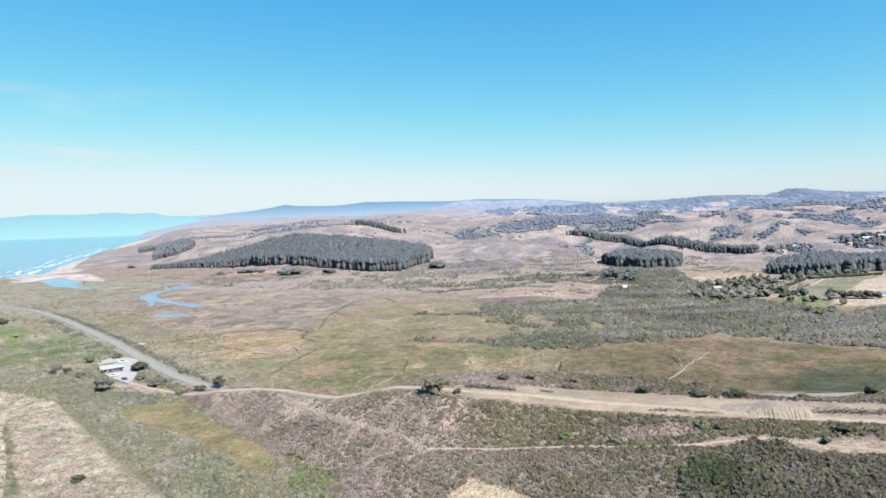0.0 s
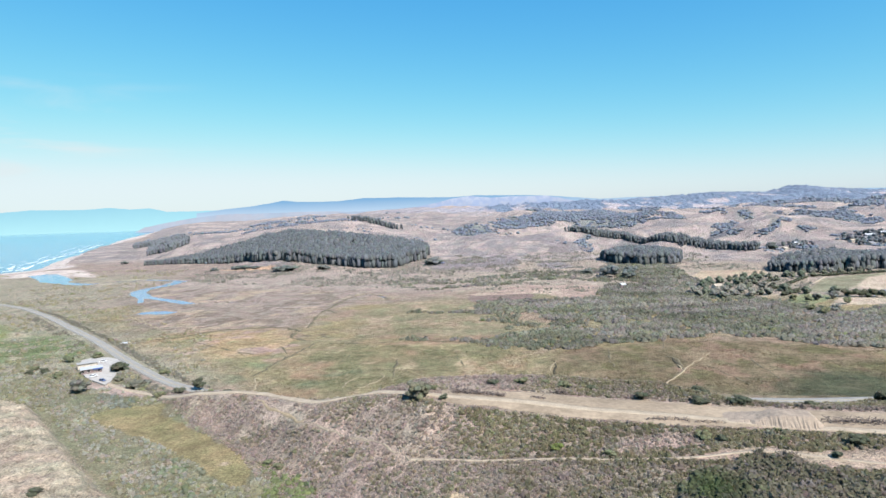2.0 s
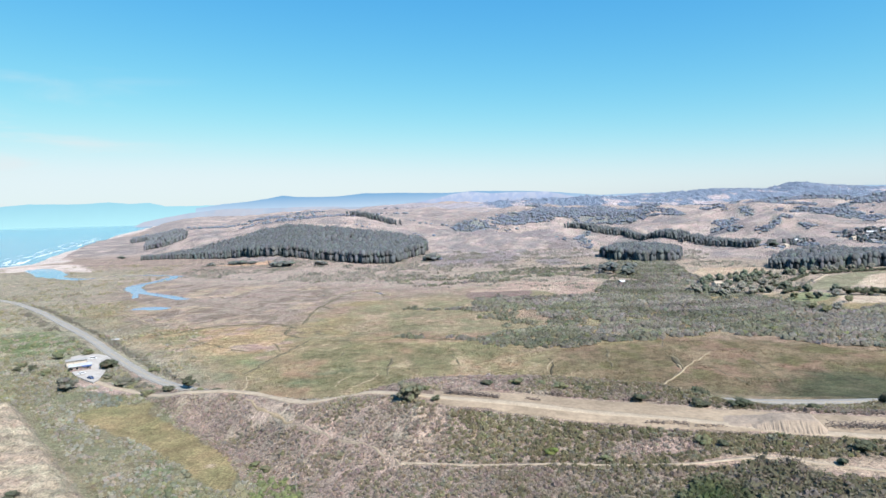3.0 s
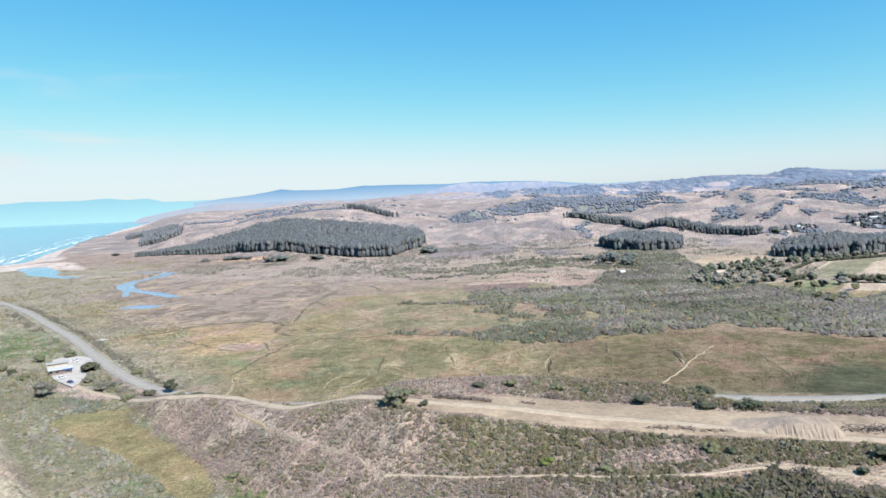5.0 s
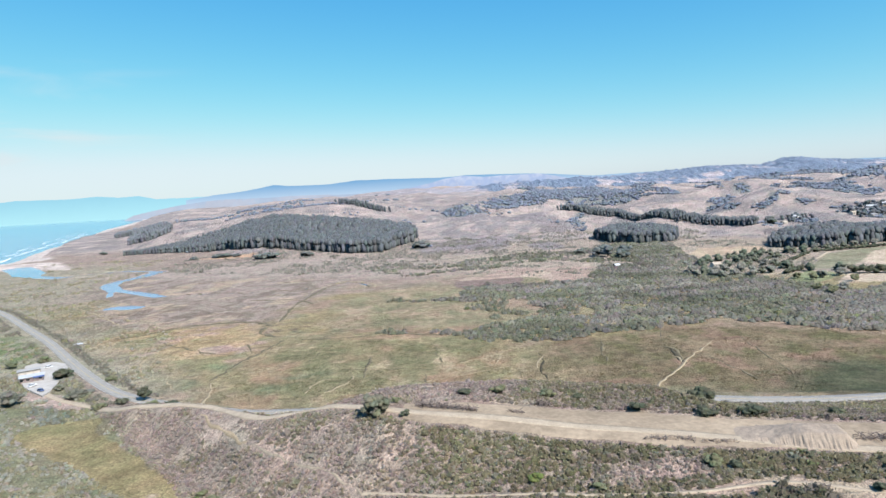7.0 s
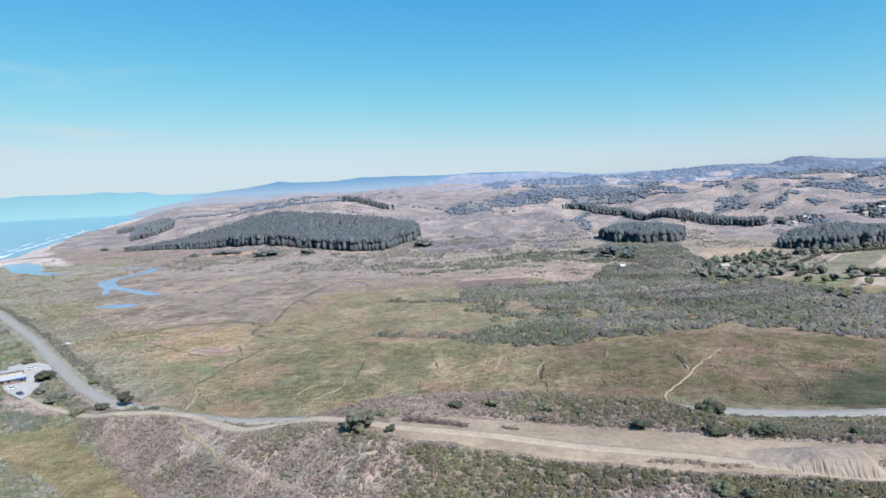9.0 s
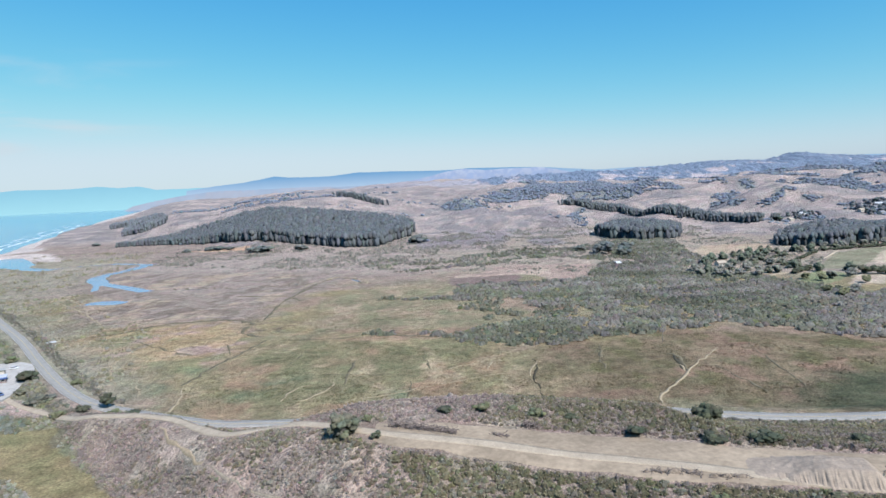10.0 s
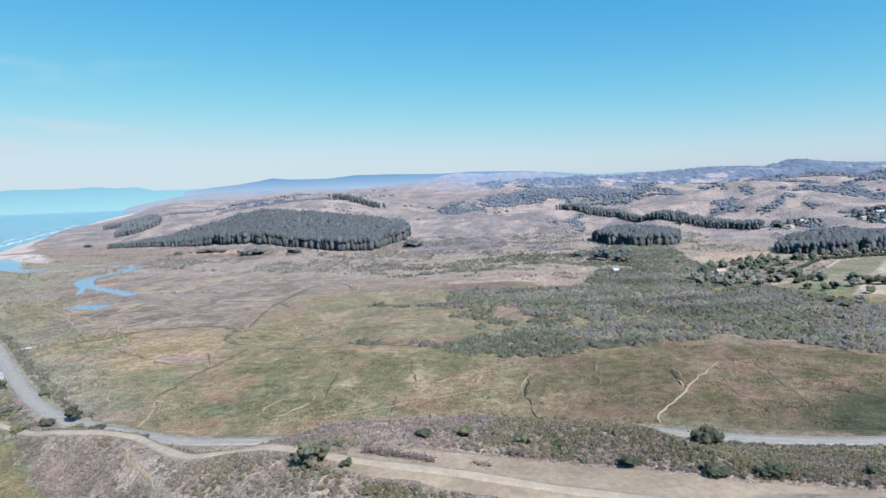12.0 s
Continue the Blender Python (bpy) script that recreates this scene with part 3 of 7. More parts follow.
LIME_MARSH = [(-65, 502), (-75, 559), (-64, 614), (-44, 652), (-2, 655), (40, 632), (63, 533), (76, 503), (59, 482), (22, 472), (-24, 483)]
RED_MARSH = [(-60, 466), (-31, 486), (22, 474), (62, 472), (64, 455), (36, 450), (-35, 457)]
EAST_MARSH = [(74, 414), (155, 442), (198, 436), (265, 398), (300, 330), (192, 300), (119, 318), (70, 326)]
EAST_GREEN = [(172, 322), (185, 338), (204, 343), (230, 345), (300, 320), (300, 270), (193, 296), (165, 305)]
TEAL_SPOTS = [(-118, 402, 11, 9), (-125, 375, 9, 9), (-78, 352, 10, 8), (4, 352, 12, 10), (-60, 380, 14, 9)]
WILLOWS = [(36, 640), (71, 640), (102, 641), (139, 640), (170, 663), (204, 748), (232, 721), (238, 664), (269, 693), (297, 632), (327, 580), (343, 520), (403, 552), (480, 545), (700, 480), (640, 330), (420, 350), (300, 385),
           (246, 413), (232, 431), (213, 441), (188, 445), (160, 443), (135, 438), (114, 431), (92, 418), (75, 415), (58, 428), (45, 428), (32, 438), (30, 470), (36, 560)]
GLADE = [(30, 570), (73, 548), (104, 525), (134, 508), (127, 482), (97, 487), (62, 481), (47, 468), (26, 452)]
FARM_BRUSH = [(239, 883), (286, 938), (337, 886), (321, 788), (313, 728), (282, 670), (241, 663), (238, 728), (228, 780)]
SPUR_VERGE = [(-206, 276), (-200, 270), (-189, 259), (-174, 239), (-155, 214), (-140, 192), (-146, 190), (-170, 226), (-185, 243)]
SAND_BANK = [(-4, 184), (0, 192), (4, 193), (7, 196), (11, 191), (16, 186), (22, 181), (27, 174), (22, 166), (4, 172)]
LOW_PAD = [(68, 192), (81, 192.5), (92, 193.5), (98, 193.5), (105, 190.5), (112, 187.5), (123, 184.5), (140, 180), (150, 172), (129, 175), (118, 176), (111, 180), (105, 184), (89, 187), (79, 189)]
DRY_SLOPE = [(-209, 373), (-189, 364), (-158, 347), (-154, 339), (-162, 337), (-188, 347)]
SAGE_PATCH = [(-184, 335), (-186, 346), (-168, 338), (-159, 332), (-157, 320), (-168, 321)]
BANK = [(27, 700), (78, 732), (94, 768), (141, 745), (189, 740), (174, 661), (162, 632), (124, 642), (122, 666), (96, 675), (58, 693)]
PALE_BANK = [(98, 690), (119, 722), (140, 723), (132, 673)]
BROWN_FLAT = [(27, 649), (33, 688), (58, 693), (96, 671), (98, 641), (84, 616), (50, 618)]
FIELD_GREEN = [(328, 588), (368, 623), (386, 608), (359, 572), (336, 559), (324, 567)]
FIELD_BIG = [(378, 638), (442, 717), (490, 740), (535, 742), (459, 643), (450, 660), (399, 624)]
FIELD_TAN = [(445, 661), (500, 721), (640, 745), (560, 640), (463, 622), (441, 647)]
FIELD_LOW = [(352, 556), (389, 599), (480, 590), (440, 540), (389, 552)]
FIELD_STUBBLE = [(314, 771), (349, 826), (428, 806), (410, 772), (365, 761), (328, 749)]
FIELD_PALE = [(238, 648), (268, 689), (293, 668), (276, 638)]
BIG_GROVE = [(-592, 1240), (-503, 1222), (-415, 1200), (-336, 1132), (-277, 1096), (-207, 1070), (-164, 1044), (-110, 1008), (-75, 1003), (-45, 1060), (-26, 1120), (-22, 1185), (-48, 1225), (-89, 1220), (-145, 1185), (-222, 1180), (-330, 1255), (-396, 1320), (-462, 1330), (-490, 1290), (-545, 1270)]
ROUND_GROVE = [(258, 1000), (268, 940), (300, 905), (345, 903), (372, 950), (350, 990), (300, 1010)]
FARM_GROVE = [(424, 800), (432, 780), (471, 764), (549, 779), (620, 790), (600, 840), (520, 850), (450, 830)]
SAND_PATCH = [(-395, 1085), (-300, 1045), (-262, 1046), (-300, 1080)]


# woods in the folds of the far hills: place and half sizes
WOODED = [(214, 1568, 87, 57), (81, 1412, 52, 45), (274, 1762, 26, 70), (290, 1649, 24, 70), (398, 1605, 74, 70), (452, 1537, 64, 70), (647, 2816, 73, 70), (692, 2030, 34, 70), (528, 1488, 28, 16),
          (564, 1476, 27, 21), (569, 1545, 20, 17), (1303, 3176, 74, 70), (672, 1513, 14, 70), (713, 1436, 16, 21), (558, 1235, 17, 26), (565, 1182, 13, 13), (611, 1142, 8, 8), (629, 1147, 7, 8),
          (655, 1167, 8, 8), (671, 1126, 17, 9), (819, 1364, 35, 34), (774, 1417, 18, 13), (830, 1312, 17, 21), (883, 1284, 45, 23), (594, 1029, 10, 9), (601, 1009, 17, 14), (585, 953, 25, 17), (540,
          1009, 10, 34), (699, 989, 22, 25), (698, 1021, 10, 20), (686, 1062, 8, 13), (273, 1170, 15, 39), (425, 1491, 39, 10), (328, 1556, 26, 13), (170, 1560, 29, 49), (1147, 1774, 150, 60), (988,
          1754, 120, 50), (1031, 1469, 80, 40), (880, 1600, 90, 40), (-362, 1614, 12, 9), (-316, 1538, 10, 9), (-300, 1542, 10, 9), (-445, 1537, 16, 9), (-470, 1545, 10, 8), (-589, 1621, 18, 10),
          (-258, 1560, 20, 10), (-621, 2224, 60, 40), (-10, 1030, 14, 12)]
# larger woods and brush fields, by outline
WOODS = [[(152, 1644), (183, 1660), (232, 1646), (349, 1768), (402, 1690), (469, 1640), (541, 1620), (568, 1599), (547, 1540), (442, 1534), (386, 1565), (288, 1548), (232, 1543), (191, 1588)],
         [(98, 1457), (208, 1583), (230, 1533), (196, 1485), (123, 1458)], [(336, 1556), (436, 1527), (412, 1486), (326, 1508)], [(570, 1572), (581, 1549), (602, 1521), (569, 1438), (528, 1455)],
         [(902, 1841), (766, 1689), (711, 1728), (760, 1760)], [(812, 1405), (850, 1440), (943, 1457), (888, 1286), (871, 1231), (843, 1248), (793, 1259), (756, 1262)], [(576, 1308), (600, 1340), (679, 1424), (640, 1330), (585, 1216), (571, 1246)],
         [(697, 1447), (720, 1464), (726, 1443), (717, 1425), (694, 1430)], [(614, 1156), (630, 1168), (652, 1176), (650, 1166), (618, 1144)], [(646, 1128), (661, 1138), (674, 1120), (667, 1106), (651, 1115)], [(260, 1196), (305, 1281), (311, 1256)]]
BRUSH_FIELDS = [[(45, 1080), (79, 1105), (132, 1048), (115, 928), (76, 901), (32, 918), (14, 1049)], [(160, 992), (179, 1003), (189, 930), (148, 912)], [(140, 1309), (243, 1294), (211, 1195), (151, 1165)],
                [(187, 1131), (254, 1166), (267, 1161), (230, 1076), (194, 1093)], [(481, 924), (503, 937), (499, 910), (466, 870)]]
# brown brush fields on the lower slopes
BRUSHY = [(81, 1024, 50, 70), (14, 1012, 34, 60), (177, 952, 26, 44), (234, 1165, 46, 40), (207, 1266, 40, 60), (103, 1279, 62, 34), (258, 1089, 34, 24)]


def wooded(x, y, patches=None):
    w = np.zeros_like(x)
    for cx, cy, rx, ry in (patches or WOODED):
        w = np.maximum(w, np.exp(-(((x - cx) / rx) ** 2 + ((y - cy) / ry) ** 2) ** 1.5))
    return w


def bench_mask(x, y):
    return smooth(-2, 2, y - np.interp(x, BENCH_X, BENCH_LOW)) * smooth(-2, 2, np.interp(x, BENCH_X, BENCH_TOP) - y) * smooth(-8, -2, x)


def ground_tint(x, y, z):
    """Base colour of what covers the ground."""
    def put(c, colour, w):
        return c + (np.asarray(colour) - c) * np.clip(w, 0, 1)[..., None]
    n1, n2, n3 = fbm(x / 80, y / 66, 4, 71), fbm(x / 34, y / 32, 4, 72), fbm(x / 13, y / 13, 3, 73)
    m1, m2, m3 = fbm(x / 26, y / 30, 4, 74), fbm(x / 15, y / 22, 4, 75), fbm(x / 9, y / 12, 3, 76)
    jx, jy = x + 9 * n3 + 10 * n2, y + 12 * n3 + 14 * n2

    def zone(poly):
        return sum(np.asarray(inside(jx + ox, jy + oy, poly), float) for ox, oy in ((0, 0), (7, 5), (-7, 6), (5, -8), (-6, -7), (13, 0), (-13, 2))) / 7
    c = np.empty(x.shape + (3,))
    c[...] = (0.205, 0.168, 0.090)
    c = put(c, (0.205, 0.158, 0.105), smooth(0.0, 0.3, n1))
    c = put(c, (0.160, 0.150, 0.085), 0.8 * smooth(0.05, 0.35, -n2))
    c = put(c, (0.215, 0.170, 0.136), 0.85 * smooth(620, 740, y + 60 * n1) * smooth(100, -60, x))
    # pinkish brown flats with dark winding streaks
    lilac = zone(LILAC_MARSH)
    c = put(c, (0.220, 0.180, 0.140), 0.9 * lilac)
    c = put(c, (0.265, 0.212, 0.145), lilac * smooth(0.1, 0.35, m1))
    c = put(c, (0.150, 0.122, 0.092), 0.8 * lilac * smooth(0.12, 0.32, -m2))
    c = put(c, (0.135, 0.110, 0.080), 0.75 * smooth(0.045, 0.012, np.abs(fbm(x / 110, y / 70, 4, 77))) * smooth(-20, -120, x) * smooth(450, 500, y))
    # ochre and pink grass inside the bend of the main ditch
    ochre = zone(OCHRE_MARSH)
    c = put(c, (0.258, 0.198, 0.108), ochre)
    c = put(c, (0.255, 0.192, 0.142), ochre * smooth(0.0, 0.25, m1))
    c = put(c, (0.275, 0.205, 0.112), 0.8 * ochre * smooth(0.12, 0.35, m2))
    c = put(c, (0.165, 0.160, 0.080), 0.8 * ochre * smooth(0.15, 0.35, -n2))
    # olive grass with rust and straw patches
    green = zone(GREEN_MARSH)
    c = put(c, (0.178, 0.153, 0.082), green)
    c = put(c, (0.215, 0.155, 0.092), 0.9 * green * smooth(0.05, 0.28, m1))
    c = put(c, (0.238, 0.192, 0.115), 0.85 * green * smooth(0.15, 0.38, m2 + 0.3 * n2))
    c = put(c, (0.136, 0.127, 0.066), 0.8 * green * smooth(0.08, 0.30, -m1 - 0.3 * m3))
    lime = zone(LIME_MARSH)
    c = put(c, (0.198, 0.168, 0.100), lime)
    c = put(c, (0.166, 0.154, 0.088), 0.9 * lime * smooth(0.0, 0.2, m2))
    c = put(c, (0.235, 0.187, 0.118), lime * smooth(0.1, 0.3, -m1))
    c = put(c, (0.215, 0.150, 0.098), 0.85 * zone(RED_MARSH) * smooth(-0.25, 0.05, n3))
    # rusty grass with green swales
    east = zone(EAST_MARSH)
    c = put(c, (0.119, 0.096, 0.054), 0.9 * east)
    c = put(c, (0.168, 0.117, 0.075), 0.9 * east * smooth(0.0, 0.2, m1 + 0.2 * m3))
    c = put(c, (0.178, 0.136, 0.082), 0.7 * east * smooth(0.18, 0.36, m2 + 0.25 * n2))
    c = put(c, (0.096, 0.087, 0.041), 0.85 * east * smooth(0.1, 0.3, -m2))
    c = put(c, (0.062, 0.067, 0.037), 0.95 * zone(EAST_GREEN))
    for tx, ty, rx, ry in TEAL_SPOTS:
        c = put(c, (0.128, 0.146, 0.080), 0.8 * np.exp(-((jx - tx) / rx) ** 2 - ((jy - ty) / ry) ** 2))
    c = c * (1 + 0.22 * fbm(x / 5, y / 5, 3, 78) * smooth(700, 450, y))[..., None]
    c = c * (0.98, 1.0, 0.98)
    # west of the highway and the marsh rim: green-grey scrub
    hw = side_of(x, y, HIGHWAY)
    rim = smooth(-60, -10, hw + 25 * n1) * smooth(-90, -170, x)
    c = put(c, (0.205, 0.192, 0.128), np.maximum(rim, 0.85 * smooth(-330, -430, x + 0.25 * (y - 700))) * smooth(1150, 1000, y))
    c = put(c, (0.125, 0.155, 0.06), smooth(0.0, 0.35, n1) * smooth(20, 60, hw) * smooth(-180, -260, x))
    c = put(c, (0.27, 0.225, 0.16), 0.8 * smooth(0.25, 0.5, n2) * smooth(0, 30, hw) * smooth(-150, -200, x))
    c = put(c, (0.112, 0.138, 0.062), 1.2 * np.exp(-((x + 292) / 52) ** 4 - ((y - 478) / 56) ** 4) * smooth(-0.5, 0.2, n3) * smooth(4, 12, hw))
    # hills
    hill = smooth(4.0, 10.0, z) * smooth(780, 900, y)
    c = put(c, (0.264, 0.220, 0.180), hill)
    fold = np.abs(fbm(x / 270, y / 270, 3, 21))
    c = put(c, (0.196, 0.169, 0.147), hill * smooth(-0.06, 0.16, fbm(x / 75, y / 75, 5, 81) + 0.3 * (fold - 0.2)) * 0.8)
    c = put(c, (0.165, 0.152, 0.138), hill * smooth(0.08, 0.26, fbm(x / 34, y / 34, 4, 88)) * 0.8)
    c = put(c, (0.328, 0.270, 0.218), hill * smooth(0.15, 0.35, fbm(x / 90, y / 60, 4, 83)) * 0.5)
    # far slopes turn grey with distance: haze painted into the tint
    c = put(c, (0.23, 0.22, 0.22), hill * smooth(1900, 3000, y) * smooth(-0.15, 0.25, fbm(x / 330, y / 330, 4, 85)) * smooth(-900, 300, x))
    c = put(c, (0.13, 0.14, 0.125), hill * smooth(0.25, 0.6, wooded(x, y) + 0.3 * fbm(x / 50, y / 50, 3, 87)))
    for field in BRUSH_FIELDS:
        c = put(c, (0.150, 0.132, 0.118), 0.9 * inside(x + 14 * n3 + 8 * n2, y + 18 * n3, field))
    for copse in WOODS:
        c = put(c, (0.135, 0.140, 0.125), 0.9 * inside(x + 10 * n3, y + 12 * n3, copse))
    for grove in (BIG_GROVE, ROUND_GROVE, FARM_GROVE):
        c = put(c, (0.19, 0.165, 0.13), inside(x, y, grove) * 1.0)
    c = c * (1 - hill[..., None] * np.array((0.03, 0.0, 0.01)))
    rim2 = smooth(700, 760, y + 0.35 * x) * (1 - hill) * smooth(1150, 1050, y - 0.35 * np.minimum(x, 0))
    c = put(c, (0.25, 0.215, 0.165), 0.75 * rim2)
    c = put(c, (0.17, 0.155, 0.14), smooth(1.5, 3, z) * smooth(0.25, 0.55, wooded(x, y, BRUSHY) + 0.5 * fbm(x / 18, y / 18, 4, 86)) * 0.9)
    for poly, colour in ((BANK, (0.258, 0.200, 0.148)), (PALE_BANK, (0.33, 0.265, 0.19)), (BROWN_FLAT, (0.15, 0.115, 0.092)), (FIELD_GREEN, (0.160, 0.178, 0.090)), (FIELD_BIG, (0.170, 0.166, 0.100)),
                         (FIELD_TAN, (0.36, 0.295, 0.205)), (FIELD_LOW, (0.35, 0.295, 0.205)), (FIELD_STUBBLE, (0.31, 0.245, 0.158)), (FIELD_PALE, (0.185, 0.175, 0.115)), (SAND_PATCH, (0.36, 0.25, 0.155))):
        m = inside(x + 7 * n3 + 9 * n2 * (poly in (BANK, BROWN_FLAT)), y + 8 * n3 + 28 * n2 * (poly in (BANK, BROWN_FLAT)), poly)
        c = put(c, colour, m * 0.95)
    c = put(c, (0.33, 0.265, 0.19), inside(x + 9 * n2, y + 28 * n2, BANK) * smooth(0.05, 0.3, n1 + 0.5 * n3))
    # ridge, draw and spur
    near = smooth(0.98, 0.9, (y - np.interp(x, CREST_X, CREST_Y)) / np.maximum(np.interp(x, [p[0] for p in HIGHWAY], [p[1] for p in HIGHWAY]) - np.interp(x, CREST_X, CREST_Y), 25)) * smooth(420, 380, y)
    c = put(c, (0.206, 0.172, 0.128), near)
    c = put(c, (0.255, 0.210, 0.150), near * smooth(0.05, 0.3, n3))
    c = put(c, (0.165, 0.140, 0.100), 0.8 * near * smooth(-5, 25, x) * smooth(2, -4, y - np.interp(x, BENCH_X, BENCH_LOW)))
    c = put(c, (0.250, 0.202, 0.150), near * np.exp(-((x + 4 * n3 - 71) / 13) ** 4 - ((y + 2 * n3 - 201.5) / 4.2) ** 4))
    c = put(c, (0.27, 0.215, 0.165), 0.85 * near * inside(x + 3 * n3, y + 3 * n3, DRY_SLOPE))
    c = put(c, (0.128, 0.134, 0.070), near * (1 - inside(x + 3 * n3, y + 3 * n3, DRY_SLOPE)) * smooth(9, -1, 0.775 * (x + 85) + 0.634 * (y - 254)) * smooth(-20, -50, x) * 0.8)
    c = put(c, (0.194, 0.165, 0.080), near * inside(x + 3 * n3, y + 3 * n3, DRAW))
    c = put(c, (0.160, 0.148, 0.070), near * inside(x + 3 * n3, y + 3 * n3, DRAW) * smooth(-0.05, 0.25, n2 + 0.4 * n3) * 0.85)
    c = put(c, (0.30, 0.24, 0.16), 1.6 * np.exp(-((x + 82.5) / 1.6) ** 2 - ((y - 246.5) / 1.2) ** 2))
    e = side_of(x, y, SPUR)
    c = put(c, (0.272, 0.234, 0.158), smooth(-6, -3, e + 2 * n3) * smooth(-30, -60, x) * smooth(420, 400, y))
    c = put(c, (0.205, 0.178, 0.118), smooth(-6, -3, e) * smooth(-30, -60, x) * smooth(420, 400, y) * smooth(0.0, 0.3, fbm(x / 4, y / 4, 4, 89)) * 0.8)
    c = put(c, (0.120, 0.118, 0.072), 0.9 * inside(x + 2 * n3, y + 2 * n3, SPUR_VERGE))
    b = bench_mask(x, y)
    low_, top_ = np.interp(x, BENCH_X, BENCH_LOW), np.interp(x, BENCH_X, BENCH_TOP)
    c = put(c, (0.187, 0.146, 0.104), b)
    c = put(c, (0.250, 0.200, 0.146), b * smooth(0.42, 0.6, (y - low_) / (top_ - low_) + 0.12 * n3) * smooth(30, 60, x))
    c = put(c, (0.155, 0.124, 0.086), b * smooth(0.05, 0.35, n3 + 0.5 * fbm(x / 5, y / 3, 3, 90)) * 0.6)
    lowbare = np.exp(-((x - 112) / 24) ** 2 - ((y - 184) / 5.0) ** 2)
    c = put(c, (0.225, 0.18, 0.128), 1.5 * lowbare)
    c = put(c, (0.36, 0.292, 0.175), inside(x + 2 * n3, y + 2 * n3, SAND_BANK))
    c = put(c, (0.275, 0.222, 0.152), inside(x + 2 * n3, y + 1.5 * n3, LOW_PAD))
    c = put(c, (0.31, 0.255, 0.185), 1.8 * np.exp(-((0.75 * (x + 64) - 0.66 * (y - 270)) / 16) ** 2 - ((0.66 * (x + 64) + 0.75 * (y - 270)) / 6) ** 2) * smooth(-0.3, 0.2, n3))
    # shore
    sh = x - coast_x(y)
    beach = smooth(108, 72, sh + 22 * n2) * smooth(7, 3.5, z) * smooth(900, 1000, y)
    bluff = smooth(1250, 1400, y) * smooth(330, 200, sh + 60 * n1) * smooth(5, 9, z)
    c = put(c, (0.165, 0.152, 0.130), 0.8 * bluff * smooth(-0.2, 0.15, n2 + 0.5 * n3))
    c = put(c, (0.37, 0.33, 0.27), beach)
    lag, _ = near_line(x, y, CHANNELS[0][2])
    c = put(c, (0.38, 0.335, 0.27), smooth(78, 55, lag + 12 * n2) * smooth(-690, -700, x - 0.5 * (y - 1100)) + smooth(70, 52, lag) * smooth(1060, 1090, y + 0.4 * (x + 665)))
    return c * (1.20, 1.16, 1.22)


# ---------------------------------------------------------------- ground sheet and water
rows_y = [-700.0]
while rows_y[-1] < 4750:
    yy = rows_y[-1]
    rows_y.append(yy + (40 if yy < 100 else 1.6 if yy < 380 else 1.6 + (yy - 380) * 0.0075))
rows_y = np.array(rows_y)
uu = np.linspace(-1, 1, 510)
cols = 1.35 * uu * (0.5 + 0.5 * uu ** 2)
gy, gs = np.meshgrid(rows_y, cols, indexing="ij")
gx = gs * np.maximum(gy + 40, 240) * np.where(gy < 200, 1 + (200 - gy) / 200, 1)
gz = height(gx.ravel(), gy.ravel()).reshape(gx.shape)
nr, nc = gy.shape
idx = np.arange(nr * nc).reshape(nr, nc)
quads = np.stack([idx[:-1, :-1], idx[:-1, 1:], idx[1:, 1:], idx[1:, :-1]], -1).reshape(-1, 4)
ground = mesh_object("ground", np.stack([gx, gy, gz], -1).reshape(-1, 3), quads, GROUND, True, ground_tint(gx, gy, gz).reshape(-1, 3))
tagged(ground, "wide coastal marsh and dry rolling grass hills", "ground", kind="structure")
wx = np.array([[-6000, -700, 0], [6000, -700, 0], [6000, 4780, 0], [-6000, 4780, 0]], float)
water = mesh_object("water", wx, [[0, 1, 2, 3]], WATER)
tagged(water, "blue sea and tidal lagoon water", "sea", kind="structure")

# ---------------------------------------------------------------- far ranges
def range_mesh(name, y, xs, tops, material, label, rough=6.0, seed=5, base=-20.0, deep=60.0):
    """A far range: a folded slope up to an uneven crest, and down behind it."""
    x = np.linspace(xs[0], xs[-1], 500)
    top = np.interp(x, xs, tops) + rough * fbm(x / 160, x * 0 + seed, 4, seed) + 0.4 * rough * fbm(x / 30, x * 0 + seed, 3, seed + 9)
    rows = []
    for q in np.linspace(0, 1, 9):
        fold = 0.25 * deep * fbm(x / 140, x * 0 + 3 * q, 3, seed + 20) * (1 - q)
        rows.append(np.stack([x, y - deep * (1 - q) + fold, base + (top - base) * q], 1))
    rows.append(np.stack([x, 0 * x + y + 0.2 * deep, base + (top - base) * 0.3], 1))
    v = np.concatenate(rows)
    i = np.arange(500 * len(rows)).reshape(len(rows), 500)
    f = np.stack([i[:-1, :-1], i[:-1, 1:], i[1:, 1:], i[1:, :-1]], -1).reshape(-1, 4)
    return tagged(mesh_object(name, v, f, material, True), label, "hills", kind="structure")


# glow carries the painted haze; the coast's foot stands in for far sea
HAZE_SEA = glow_material("haze_glow_coast", (0.255, 0.440, 0.470), (0.190, 0.360, 0.425), 0, 170)
HAZE_RANGE = glow_material("haze_glow_range", (0.27, 0.345, 0.425), (0.115, 0.225, 0.350), 90, 190)
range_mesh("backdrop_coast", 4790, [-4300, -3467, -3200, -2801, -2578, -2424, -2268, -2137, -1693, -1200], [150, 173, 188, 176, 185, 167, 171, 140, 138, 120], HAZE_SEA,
           "distant coast range, sea haze painted as glow", 3.0, 5)
